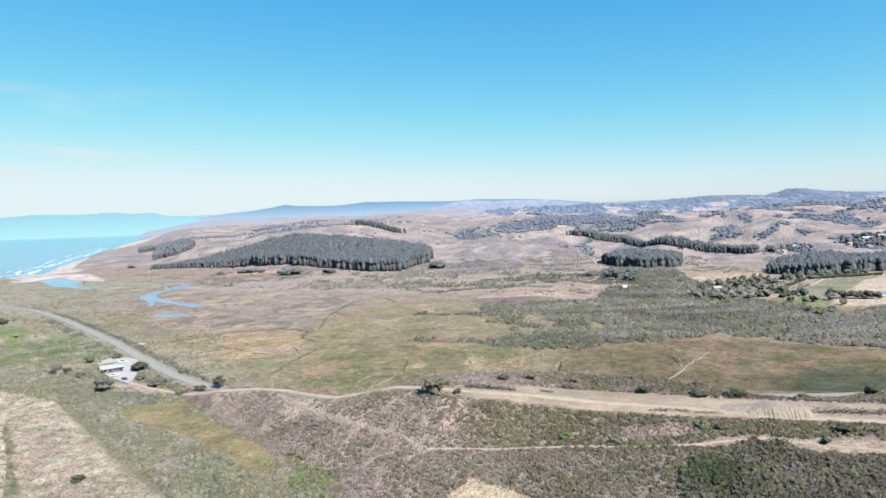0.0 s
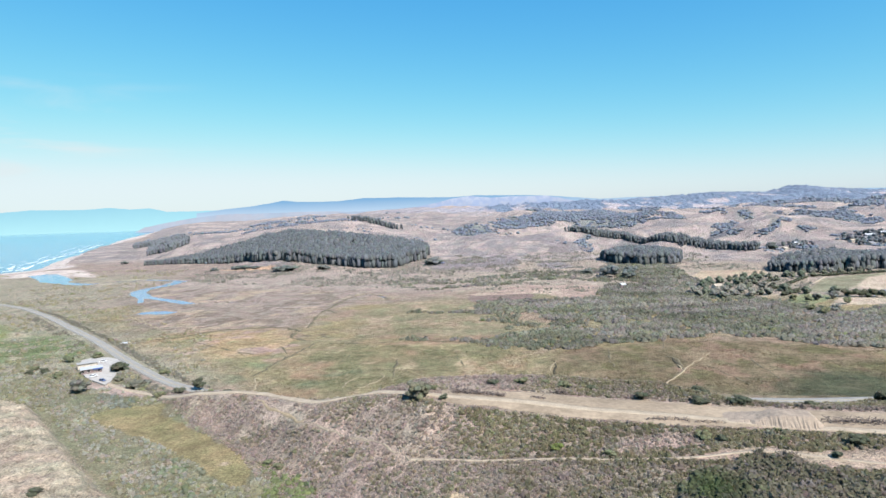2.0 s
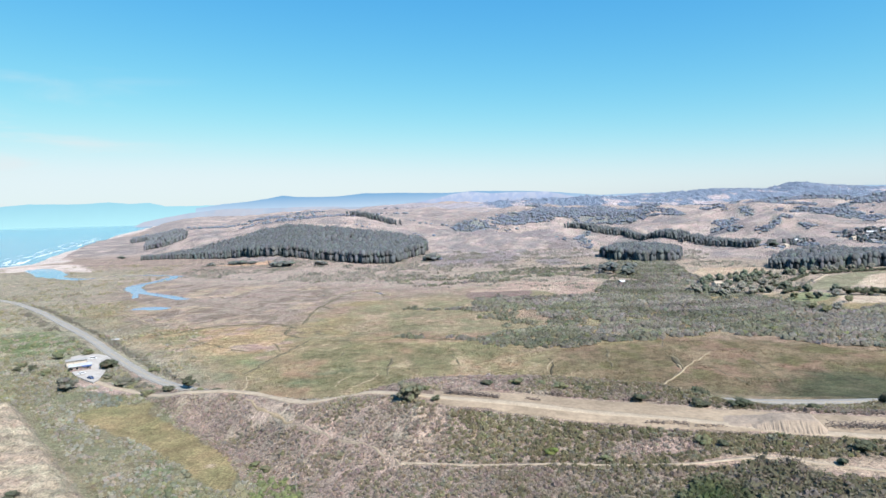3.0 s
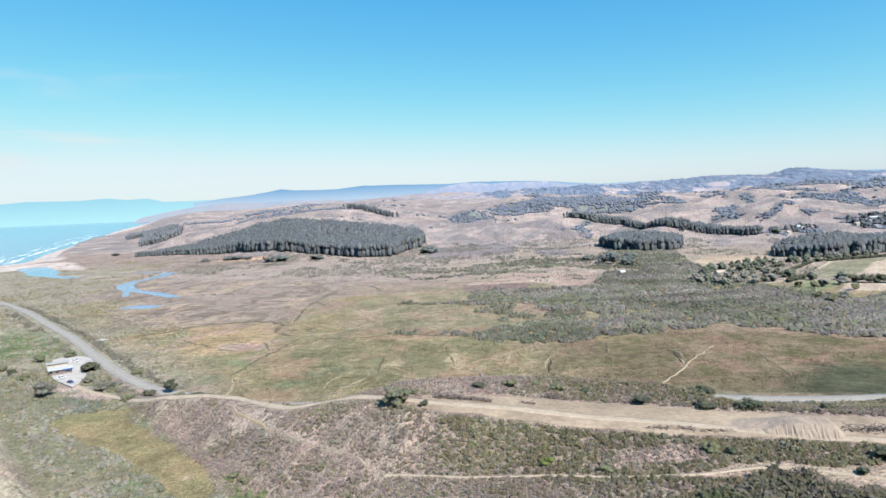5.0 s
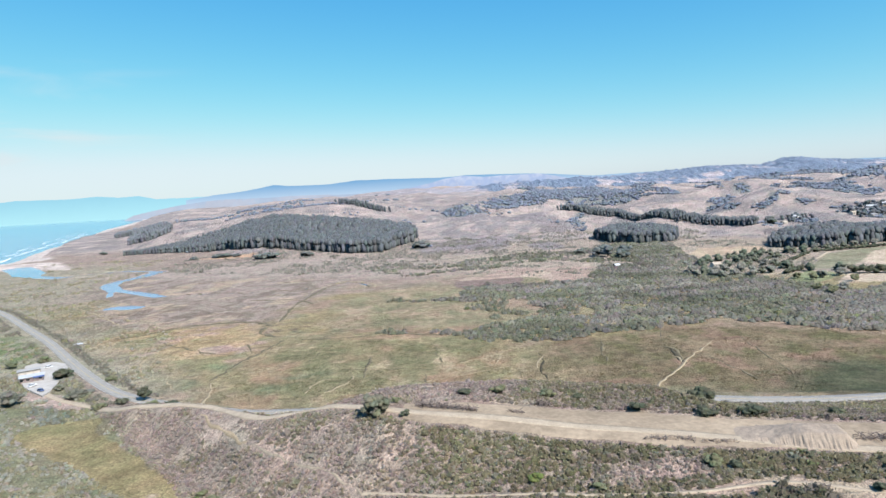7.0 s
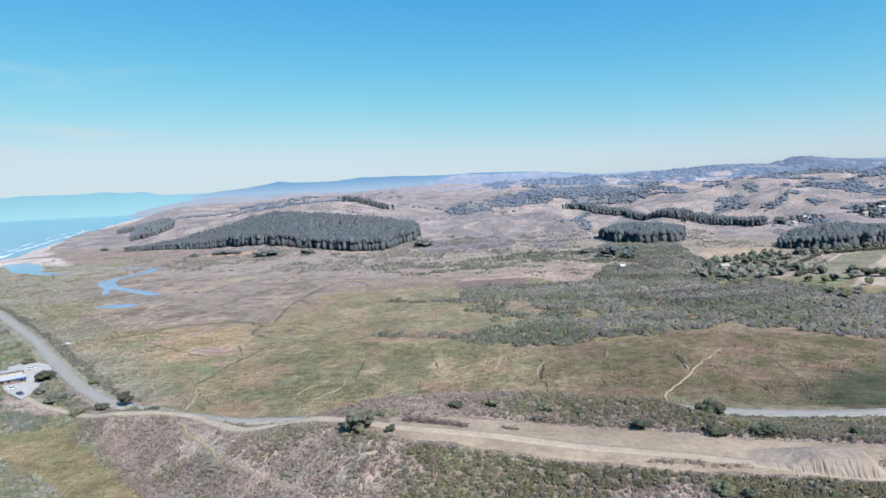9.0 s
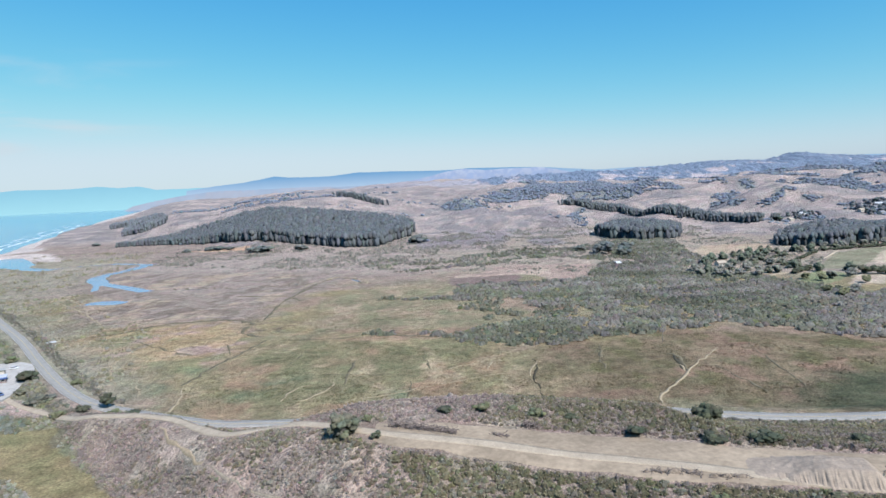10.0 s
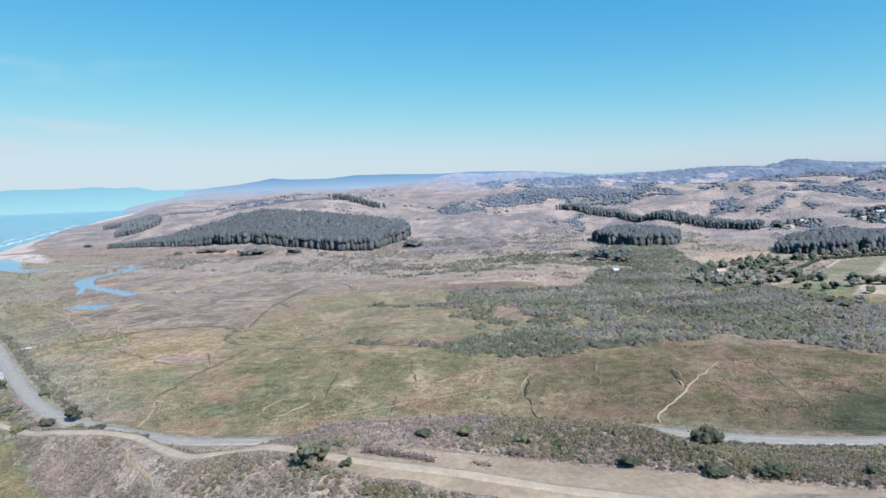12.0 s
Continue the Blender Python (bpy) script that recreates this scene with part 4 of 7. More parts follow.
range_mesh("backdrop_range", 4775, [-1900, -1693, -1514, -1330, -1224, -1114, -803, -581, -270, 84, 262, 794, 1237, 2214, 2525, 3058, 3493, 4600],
           [120, 143, 156, 178, 196, 182, 178, 196, 190, 180, 188, 172, 130, 140, 124, 146, 142, 140], HAZE_RANGE, "distant forested mountain range, blue haze painted as glow", 2.5, 7)
HAZE_PALE = glow_material("haze_glow_pale_hills", (0.25, 0.28, 0.36), (0.31, 0.35, 0.44), 90, 170, (0.235, 0.285, 0.40), 0.02)
HAZE_LILAC = glow_material("haze_glow_lilac_hills", (0.27, 0.31, 0.37), (0.22, 0.28, 0.37), 60, 140, (0.28, 0.30, 0.35))
range_mesh("backdrop_hills_far", 4300, [-2150, -2080, -1930, -1780, -1630, -1470, -1300, -1130, -950, -790, -600, -300], [0, 33, 58, 80, 97, 108, 104, 102, 103, 100, 95, 85], HAZE_LILAC, "far coast hills, lilac haze painted as glow", 3.0, 9)
range_mesh("backdrop_hills_pale", 4250, [-165, -5, 75, 195, 353, 473, 632, 731, 830, 949, 1107, 1250, 1466, 1625, 1784, 1944, 2023, 2142, 2400], [112, 140, 160, 175, 160, 164, 162, 162, 143, 115, 104, 100, 107, 128, 128, 145, 142, 122, 100], HAZE_PALE,
           "far bare hills, pale haze painted as glow", 2.0, 11)


def far_hills(name, y0, y1, xs, tops, seed, label, woods, base=20.0):
    """Folded hills that climb to an uneven crest, with grass on the spurs and woods in the folds."""
    x, y = np.meshgrid(np.linspace(xs[0], xs[-1], 460), np.concatenate([np.linspace(y0, y1, 60), [y1 + 60, y1 + 200]]), indexing="ij")
    up = np.clip((y - y0) / (y1 - y0), 0, 1)
    top = np.interp(x, xs, tops)
    ridge = np.abs(fbm(x / 190, y / 260, 4, seed))
    z = base + (top - base) * (0.25 * up + 0.75 * smooth(0, 1, up)) + (30 * (0.22 - ridge)) * (1 - up ** 3) * smooth(0, 0.2, up) + 7 * fbm(x / 60, y / 60, 3, seed + 3) * (1 - 0.5 * up ** 4)
    z = np.where(y > y1, z - (y - y1) * 0.4, z)
    tree = smooth(0.0, 0.14, ridge - 0.20 + 0.5 * fbm(x / 110, y / 140, 4, seed + 5) + woods)
    z = z + tree * (5.0 + 8.0 * fbm(x / 13, y / 20, 3, seed + 7))
    # distance haze is painted into the lilac grass and blue wood tints
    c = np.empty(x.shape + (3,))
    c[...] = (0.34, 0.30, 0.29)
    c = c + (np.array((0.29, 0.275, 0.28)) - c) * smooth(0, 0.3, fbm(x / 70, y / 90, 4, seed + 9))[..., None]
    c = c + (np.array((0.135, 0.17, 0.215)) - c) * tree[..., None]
    i = np.arange(x.size).reshape(x.shape)
    f = np.stack([i[:-1, :-1], i[1:, :-1], i[1:, 1:], i[:-1, 1:]], -1).reshape(-1, 4)
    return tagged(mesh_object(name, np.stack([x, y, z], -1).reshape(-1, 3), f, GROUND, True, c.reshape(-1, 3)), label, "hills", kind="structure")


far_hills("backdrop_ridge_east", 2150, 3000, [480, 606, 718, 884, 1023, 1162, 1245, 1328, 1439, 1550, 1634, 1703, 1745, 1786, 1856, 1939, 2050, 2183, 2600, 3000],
          [80, 102, 112, 108, 112, 118, 125, 127, 124, 121, 132, 147, 147, 139, 131, 127, 117, 108, 106, 100], 13, "far forested ridge with a rounded peak, haze-blue tints", 0.27)
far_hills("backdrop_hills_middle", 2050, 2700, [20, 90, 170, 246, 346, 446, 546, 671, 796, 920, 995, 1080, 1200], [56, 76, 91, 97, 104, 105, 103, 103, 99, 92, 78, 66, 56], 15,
          "wooded hills beyond the grass slopes, haze painted in", 0.16)

# ---------------------------------------------------------------- roads, tracks and trails
road = tagged(strip("road", HIGHWAY, 6.6, ASPHALT, 0.28, 4.0, 4), "worn grey two-lane coast highway", "road", kind="structure")
for off, wid, m_, nm in ((-3.25, 0.15, PAINT_WHITE, "edge_line"), (3.25, 0.15, PAINT_WHITE, "edge_line"), (-0.15, 0.16, PAINT_YELLOW, "centre_line"), (0.15, 0.16, PAINT_YELLOW, "centre_line")):
    line = strip(nm, HIGHWAY, wid, m_, 0.32, 4.0, 1, off, skirt=0.02)
    line.parent = road
DIRT_ROAD = [(-152, 339), (-146, 334), (-139, 329), (-131, 323), (-121, 317), (-110, 312), (-96, 306), (-81, 298.5), (-66, 284.5), (-57, 276), (-48, 270), (-37, 267), (-25, 262), (-13, 256), (-2, 248), (17, 240), (35, 234), (55, 227), (74, 221), (92, 215), (110, 207), (125, 202), (145, 196), (200, 176), (300, 146)]
LOW_TRACK = [(-8, 218), (20, 206), (41, 200), (56, 195), (72, 192), (82, 191), (96, 191), (110, 186), (129, 177), (170, 160)]
tagged(strip("dirt_road_1", DIRT_ROAD, 3.5, DIRT, 0.21, 2.0, 4, wobble=0.12), "pale graded dirt road along the ridge", "dirt road", kind="structure")
tagged(strip("dirt_road_2", [(-207, 378), (-181, 356), (-160, 343), (-149, 337)], 3.2, DIRT, 0.16, 2.0, 4, wobble=0.1), "pale dirt access lane to the gravel lot", "dirt road", kind="structure")
tagged(strip("dirt_road_3", LOW_TRACK, 1.05, DIRT, 0.12, 2.0, 2, wobble=0.45, seed=4), "narrow pale track through scrub", "dirt road", kind="structure")
ERODED = [(-82, 294), (-77, 285), (-71, 277.5), (-62, 267.5), (-54, 258), (-43, 248), (-35, 241), (-23, 232), (-16, 226), (-8, 218)]
tagged(strip("dirt_road_4", ERODED[:5], 1.1, FAN, 0.05, 1.0, 2, wobble=0.9, seed=5, skirt=0.12), "eroded pale track down the ridge", "dirt road", kind="structure")
tagged(strip("dirt_road_6", ERODED[4:], 0.5, SLOPE_PATH, 0.04, 1.0, 2, wobble=1.0, seed=6, skirt=0.12), "faint worn path across the scrub slope", "dirt road", kind="structure")
tagged(strip("dirt_road_5", [(-215, 290), (-197, 262), (-177, 236), (-160, 212), (-146, 190)], 2.6, DIRT, 0.12, 2.0, 2, wobble=0.15), "pale dirt track on the bare spur", "dirt road", kind="structure")
# the graded bench itself: scraped bare earth with ragged edges
bx = np.arange(3, 262, 1.5)
bv = np.linspace(0, 1, 26)
b_low = np.interp(bx, BENCH_X, BENCH_LOW) + 0.4 + 1.2 * fbm(bx / 7, bx * 0, 3, 121)
b_top = np.interp(bx, BENCH_X, BENCH_TOP) - 0.4 + 1.0 * fbm(bx / 6, bx * 0 + 3, 3, 122)
gx_, gv_ = np.meshgrid(bx, bv, indexing="ij")
gy_ = b_low[:, None] + (b_top - b_low)[:, None] * gv_
gz_ = height(gx_.ravel(), gy_.ravel()).reshape(gx_.shape) + 0.13 - 0.5 * ((gv_ < 0.01) | (gv_ > 0.99))
bi = np.arange(gx_.size).reshape(gx_.shape)
tagged(mesh_object("graded_bench", np.stack([gx_, gy_, gz_], -1).reshape(-1, 3), np.stack([bi[:-1, :-1], bi[1:, :-1], bi[1:, 1:], bi[:-1, 1:]], -1).reshape(-1, 4), GRADED, True),
       "scraped bench of bare tan earth on the ridge", "bare ground", kind="structure")
TRAILS = [
    ([(-100, 332), (-102, 346), (-105, 361), (-110, 374)], 1.2), ([(-150, 387), (-156, 394), (-167, 414), (-176, 439)], 0.9), ([(-138, 384), (-133, 376), (-127, 367)], 0.9),
    ([(-357, 665), (-294, 600), (-240, 538)], 1.8), ([(-53, 348), (-52, 359), (-49, 367), (-43, 370)], 0.9), ([(-44, 346), (-35, 359), (-32, 369), (-34, 376)], 0.9),
    ([(-23, 344), (-16, 347), (-3, 350), (12, 357), (25, 363), (42, 369), (57, 372)], 0.7), ([(18, 376), (25, 385), (42, 392), (56, 406), (64, 414)], 0.7), ([(45, 380), (47, 386), (50, 395)], 1.0),
    ([(114, 319), (121, 334), (135, 351), (147, 368), (159, 381), (175, 400)], 1.2), ([(143, 376), (144, 371), (142, 362)], 1.0), ([(75, 391), (69, 378), (67, 366)], 1.0),
    ([(-212, 480), (-190, 478), (-183, 462)], 0.8), ([(-160, 470), (-152, 480), (-140, 474)], 0.8),
]
for pts, w in TRAILS:
    tagged(strip("trail", pts, w, TRAIL, 0.14, 1.5, 2, wobble=0.6, taper=0.6, seed=int(w * 10)), "pale trodden trail through marsh grass", "trail", "marsh trails", "structure")
DITCHES = [
    ([(-192, 486), (-166, 464), (-141, 443), (-114, 428)], 1.4), ([(-84, 464), (-45, 461), (-28, 468), (1, 459), (31, 449)], 1.7), ([(-116, 460), (-104, 433)], 1.2),
    ([(-26, 409), (-27, 385), (-26, 368)], 1.3), ([(12, 426), (13, 407), (16, 388)], 1.2), ([(7, 369), (7, 346)], 1.6), ([(-60, 427), (-63, 406)], 1.3), ([(-43, 387), (-17, 382), (10, 377)], 0.7),
    ([(142, 395), (147, 389), (144, 365)], 1.4), ([(194, 406), (190, 379), (186, 343), (182, 330)], 1.0), ([(114, 419), (105, 373)], 1.6), ([(160, 370), (165, 330)], 1.4),
    ([(-170, 640), (-120, 625), (-100, 600)], 2.2),
]
MEANDERS = [([(-111, 378), (-109, 400), (-102, 425), (-96, 447), (-92, 465)], 1.9, DITCH),
            ([(-99, 474), (-108, 482), (-115, 490), (-118, 507), (-116, 514), (-130, 530), (-156, 537), (-181, 533), (-196, 524), (-210, 506), (-228, 500)], 3.2, DITCH),
            ([(-56, 679), (-62, 700), (-70, 714), (-89, 722), (-103, 691), (-108, 650), (-115, 599), (-113, 556), (-112, 527)], 2.4, DITCH),
            ([(-50, 676), (-56, 702), (-70, 722), (-92, 730), (-110, 690), (-118, 640)], 1.6, TRAIL),
            ([(-110, 690), (-170, 690), (-232, 700), (-285, 705)], 2.6, DITCH),
            ([(68, 332), (68, 357), (69, 369), (73, 387), (71, 395)], 1.3, DARK_LINE), ([(147, 389), (144, 378), (143, 368), (143, 360)], 1.6, DARK_LINE)]
for pts, w, kind in MEANDERS:
    tagged(strip("ditch", pts, w, kind, 0.11, 1.5, 2, wobble=0.95, taper=0.3, seed=len(pts) + int(w * 5)), "winding cut channel through the marsh grass", "ditch", "marsh ditches", "structure")
for pts, w in DITCHES:
    tagged(strip("ditch", pts, w, DITCH, 0.10, 1.5, 2, wobble=0.9, taper=0.5, seed=int(w * 7) + len(pts), skirt=0.3), "dark wet ditch line in marsh grass", "ditch", "marsh ditches", "structure")

bm = bmesh.new()
bm.faces.new([bm.verts.new((x, y, 4.0)) for x, y in LOT])
made = bmesh.ops.extrude_face_region(bm, geom=bm.faces[:])
for v in made["geom"]:
    if isinstance(v, bmesh.types.BMVert):
        v.co.z = 2.6
bmesh.ops.recalc_face_normals(bm, faces=bm.faces[:])
lot_me = bpy.data.meshes.new("gravel_lot")
bm.to_mesh(lot_me)
bm.free()
lot_me.materials.append(GRAVEL)
tagged(new("gravel_lot", lot_me), "pale gravel parking lot beside the highway", "parking lot", kind="structure")

# ---------------------------------------------------------------- surf
rng = np.random.default_rng(3)
for off, wid, cut in ((-20, 5, 0.0), (-29, 4, 0.1), (-40, 5, 0.1), (-52, 4, 0.18), (-66, 4, 0.22), (-84, 3, 0.28)):
    cy = np.linspace(1050, 4600, 900)
    cx = coast_x(cy) + off + 9 * fbm(cy / 120, cy * 0, 3, int(-off))
    w = wid * np.clip(fbm(cy / 55, cy * 0 + 3, 4, int(-off) + 40) * 2.4 + 0.7 - cut * 3, 0, 2) * smooth(2900, 1700, cy)
    v = np.concatenate([np.stack([cx - w * 0.5, cy, 0 * cy + 0.12], 1), np.stack([cx + w * 0.5, cy, 0 * cy + 0.12], 1)])
    i = np.arange(899)
    f = np.stack([i, i + 900, i + 901, i + 1], 1)[(w[:-1] + w[1:]) > 1.0]
    tagged(mesh_object("surf", v, f, FOAM), "white breaking surf along the beach", "surf", "lines of surf", "stuff")

# ---------------------------------------------------------------- scrub
GREY_LILAC, TANBRUSH, GREEN, DARKGREEN, SAGE, LIME = (0.300, 0.250, 0.205), (0.370, 0.305, 0.230), (0.235, 0.218, 0.115), (0.165, 0.162, 0.085), (0.275, 0.268, 0.205), (0.21, 0.24, 0.08)


def clear_of_tracks(x, y):
    d1, _ = near_line(x, y, DIRT_ROAD)
    d2, _ = near_line(x, y, LOW_TRACK)
    d3, _ = near_line(x, y, HIGHWAY)
    d4, _ = near_line(x, y, [(-207, 378), (-181, 356), (-160, 343), (-142, 334)])
    d5, _ = near_line(x, y, ERODED)
    return (d1 > 2.9) & (d2 > 0.8) & (d3 > 7) & (d4 > 2.8) & (d5 > 1.0) & ~inside(x, y, LOT)


def scatter(rng, n, x0, x1, y0, y1):
    return x0 + (x1 - x0) * rng.random(n), y0 + (y1 - y0) * rng.random(n)


def fill(rng, poly, spacing, jag=0.0):
    xs, ys = [p[0] for p in poly], [p[1] for p in poly]
    n = int((max(xs) - min(xs)) * (max(ys) - min(ys)) / spacing ** 2 * 1.15)
    x, y = scatter(rng, n, min(xs), max(xs), min(ys), max(ys))
    k = inside(x + jag * fbm(x / 30, y / 30, 2, 7), y + jag * fbm(x / 30, y / 30, 2, 8), poly)
    return x[k], y[k]


def shrubs(name, x, y, r, tall, tints, leaves, rng, label, leaf=0.5, brush=True, tone=(0.88, 1.12), soft=False):
    z = height(x, y)
    rad = np.stack([r * (0.8 + 0.4 * rng.random(len(r))), r * (0.8 + 0.4 * rng.random(len(r))), r * tall], 1)
    at = np.stack([x, y, z + rad[:, 2] * 0.45], 1)
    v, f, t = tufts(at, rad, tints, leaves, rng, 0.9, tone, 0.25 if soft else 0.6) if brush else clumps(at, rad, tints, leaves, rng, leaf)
    return tagged(mesh_object(name, v, f, LEAVES, soft, t), label, "shrubs", kind="stuff")


def dead_brush(x, y):
    """How far a patch of pale dead brush above the narrow track covers the ground, 0 to 1."""
    return np.exp(-((x - 71) / 13) ** 4 - ((y - 201.5) / 4.2) ** 4)


def near_scrub():
    rng = np.random.default_rng(11)
    x, y = scatter(rng, 70000, -150, 250, 158, 330)
    hwy = np.interp(x, [p[0] for p in HIGHWAY], [p[1] for p in HIGHWAY])
    d = 0.775 * (x + 85) + 0.634 * (y - 254)
    keep = (y < hwy - 9) & (d > 1 + 3 * fbm(x / 9, y / 9, 2, 127)) & (x < 0.80 * y + 25) & clear_of_tracks(x, y) & (bench_mask(x, y) < 0.3)
    keep &= ~inside(x, y, DRAW)
    lowbare = np.exp(-((x - 112) / 24) ** 2 - ((y - 184) / 5.0) ** 2) + np.exp(-((x + 68) / 8) ** 2 - ((y - 276) / 8) ** 2)
    keep &= (lowbare < 0.45) & ~inside(x, y, SAND_BANK) & ~inside(x, y, LOW_PAD)
    gully, _ = near_line(x, y, ERODED[:6])
    keep &= gully > 1.6 + 2.0 * fbm(x / 5, y / 5, 3, 125)
    x, y, d, hwy = x[keep], y[keep], d[keep], hwy[keep]
    n = len(x)
    a, b = fbm(x / 28, y / 22, 3, 91), fbm(x / 9, y / 9, 3, 92)
    under = np.interp(x, BENCH_X, BENCH_LOW) - y
    band = smooth(0, 4, under) * smooth(30, 16, under + 6 * b) * smooth(4, 16, x)
    green = np.clip(0.17 + 0.75 * a + 0.45 * b + 0.85 * band + 0.95 * smooth(62, 84, x + 6 * a) * smooth(186, 178, y + 5 * a) + 0.3 * smooth(30, 60, x) * smooth(0, 12, -under - 20) + 0.22 * smooth(15, 55, x), 0.03, 0.92)
    dead = dead_brush(x + 4 * b, y + 2 * b)
    green = green * (1 - 0.95 * dead)
    gap = (fbm(x / 5, y / 5, 3, 107) > 0.30 + 0.3 * green + 0.2 * smooth(0, 30, x))
    x, y, a, b, green, dead = x[~gap], y[~gap], a[~gap], b[~gap], green[~gap], dead[~gap]
    n = len(x)
    w = np.stack([(1 - green) * 0.50, (1 - green) * 0.40, green * 0.62, green * 0.28, 0.06 + 0.10 * (a > 0.15), green * 0.03], 1)
    tints = pick(rng, n, [GREY_LILAC, TANBRUSH, GREEN, DARKGREEN, SAGE, LIME], w)
    tints = tints * (1 - (0.36 - 0.12 * green) * smooth(0, 70, x))[:, None] * (1 + 0.12 * smooth(0, 6, y - np.interp(x, BENCH_X, BENCH_TOP)) * smooth(-5, 15, x))[:, None] * (1 + 0.45 * dead + 0.25 * fbm(x / 12, y / 10, 3, 110))[:, None]
    r = 0.36 + 0.50 * rng.random(n) ** 2 + 0.55 * green * rng.random(n) + 0.9 * (rng.random(n) > 0.985) * rng.random(n)
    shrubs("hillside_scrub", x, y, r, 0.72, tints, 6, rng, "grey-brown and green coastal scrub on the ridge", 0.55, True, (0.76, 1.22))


def draw_scrub():
    rng = np.random.default_rng(12)
    x, y = scatter(rng, 42000, -330, -20, 165, 400)
    d = 0.775 * (x + 85) + 0.634 * (y - 254)
    e = side_of(x, y, SPUR)
    a, b = fbm(x / 26, y / 20, 3, 93), fbm(x / 9, y / 9, 3, 94)
    keep = (d < 3) & (e < -9) & clear_of_tracks(x, y) & ~inside(x, y, DRAW) & (x > -0.85 * y) & (a + 0.6 * b + rng.random(len(x)) * 0.6 > 0.05)
    hw = side_of(x, y, HIGHWAY)
    keep &= (hw > 6) & ~(inside(x, y, DRY_SLOPE) & (b < 0.25))
    keep |= inside(x, y, SAGE_PATCH) & (rng.random(len(x)) < 0.7)
    x, y, a, b = x[keep], y[keep], a[keep], b[keep]
    n = len(x)
    g = np.clip(0.5 + 0.9 * a, 0.1, 0.9)
    w = np.stack([0.10 + 0 * g, 0.12 * (1 - g), 0.10 + g * 0.55, g * 0.22, 0.55 * (1 - g) + 0.25, g * 0.10], 1)
    tints = pick(rng, n, [(0.29, 0.28, 0.225), TANBRUSH, GREEN, DARKGREEN, (0.275, 0.28, 0.215), LIME], w) * (1.12 + 0.3 * b)[:, None]
    tints = np.where(inside(x, y, SAGE_PATCH)[:, None], tints * (0.72, 0.78, 0.80), tints)
    r = 0.45 + 0.9 * rng.random(n) ** 2.0 + 0.5 * (b > 0.3) * rng.random(n)
    shrubs("valley_scrub", x, y, r, 0.8, tints, 8, rng, "grey-green sage and coyote brush in the draw", 0.55, True, (0.92, 1.06), True)


def spur_brush():
    """Sparse dry tussocks on the bare spur, thicker along its crumbling edge."""
    rng = np.random.default_rng(18)
    x, y = scatter(rng, 26000, -330, -60, 140, 400)
    e = side_of(x, y, SPUR)
    b = fbm(x / 7, y / 7, 3, 123)
    keep = (e > -8) & (e < 90) & (x > -0.85 * y) & (b + 0.7 * smooth(6, -6, e) + 0.2 * rng.normal(size=len(x)) > 0.42)
    d, _ = near_line(x, y, [(-215, 290), (-197, 262), (-177, 236), (-160, 212), (-146, 190)])
    keep &= d > 1.8
    x, y = x[keep], y[keep]
    n = len(x)
    tints = pick(rng, n, [(0.33, 0.285, 0.20), (0.255, 0.225, 0.15), SAGE, GREEN], [0.45, 0.3, 0.15, 0.1])
    shrubs("spur_tussocks", x, y, 0.18 + 0.35 * rng.random(n) ** 2, 0.8, tints, 4, rng, "dry straw tussocks on the bare spur")


def foot_brush():
    """Lush bright green bushes along the foot of the slope, and grey-green ones across the meadow."""
    rng = np.random.default_rng(23)
    sets = []
    for poly, spacing, palette in (([(-67, 248), (-62, 246), (-50, 233), (-42, 222), (-36, 206), (-52, 206), (-60, 226), (-66, 238)], 1.9, [(0.185, 0.222, 0.085), (0.145, 0.178, 0.075), (0.215, 0.235, 0.115)]),
                                   ([(-104, 254), (-96, 250), (-86, 238), (-79, 226), (-74, 206), (-100, 206), (-108, 240)], 2.6, [(0.21, 0.235, 0.14), (0.165, 0.195, 0.095), (0.255, 0.265, 0.19)])):
        x, y = fill(rng, poly, spacing, 6)
        k = ~inside(x, y, DRAW) & (fbm(x / 7, y / 7, 3, 129) + 0.15 * rng.normal(size=len(x)) > -0.12)
        x, y = x[k], y[k]
        r = 0.7 + 1.0 * rng.random(len(x)) ** 1.6
        rad = np.stack([r, r, r * 0.75], 1)
        sets.append(clumps(np.stack([x, y, height(x, y) + r * 0.35], 1), rad, pick(rng, len(x), palette, [1, 1, 1]), 14, rng, 0.32, (0.62, 0.42)))
    v, f, t = join(sets)
    tagged(mesh_object("foot_brush", v, f, LEAVES, True, t), "lush green brush along the foot of the slope", "shrubs", kind="stuff")


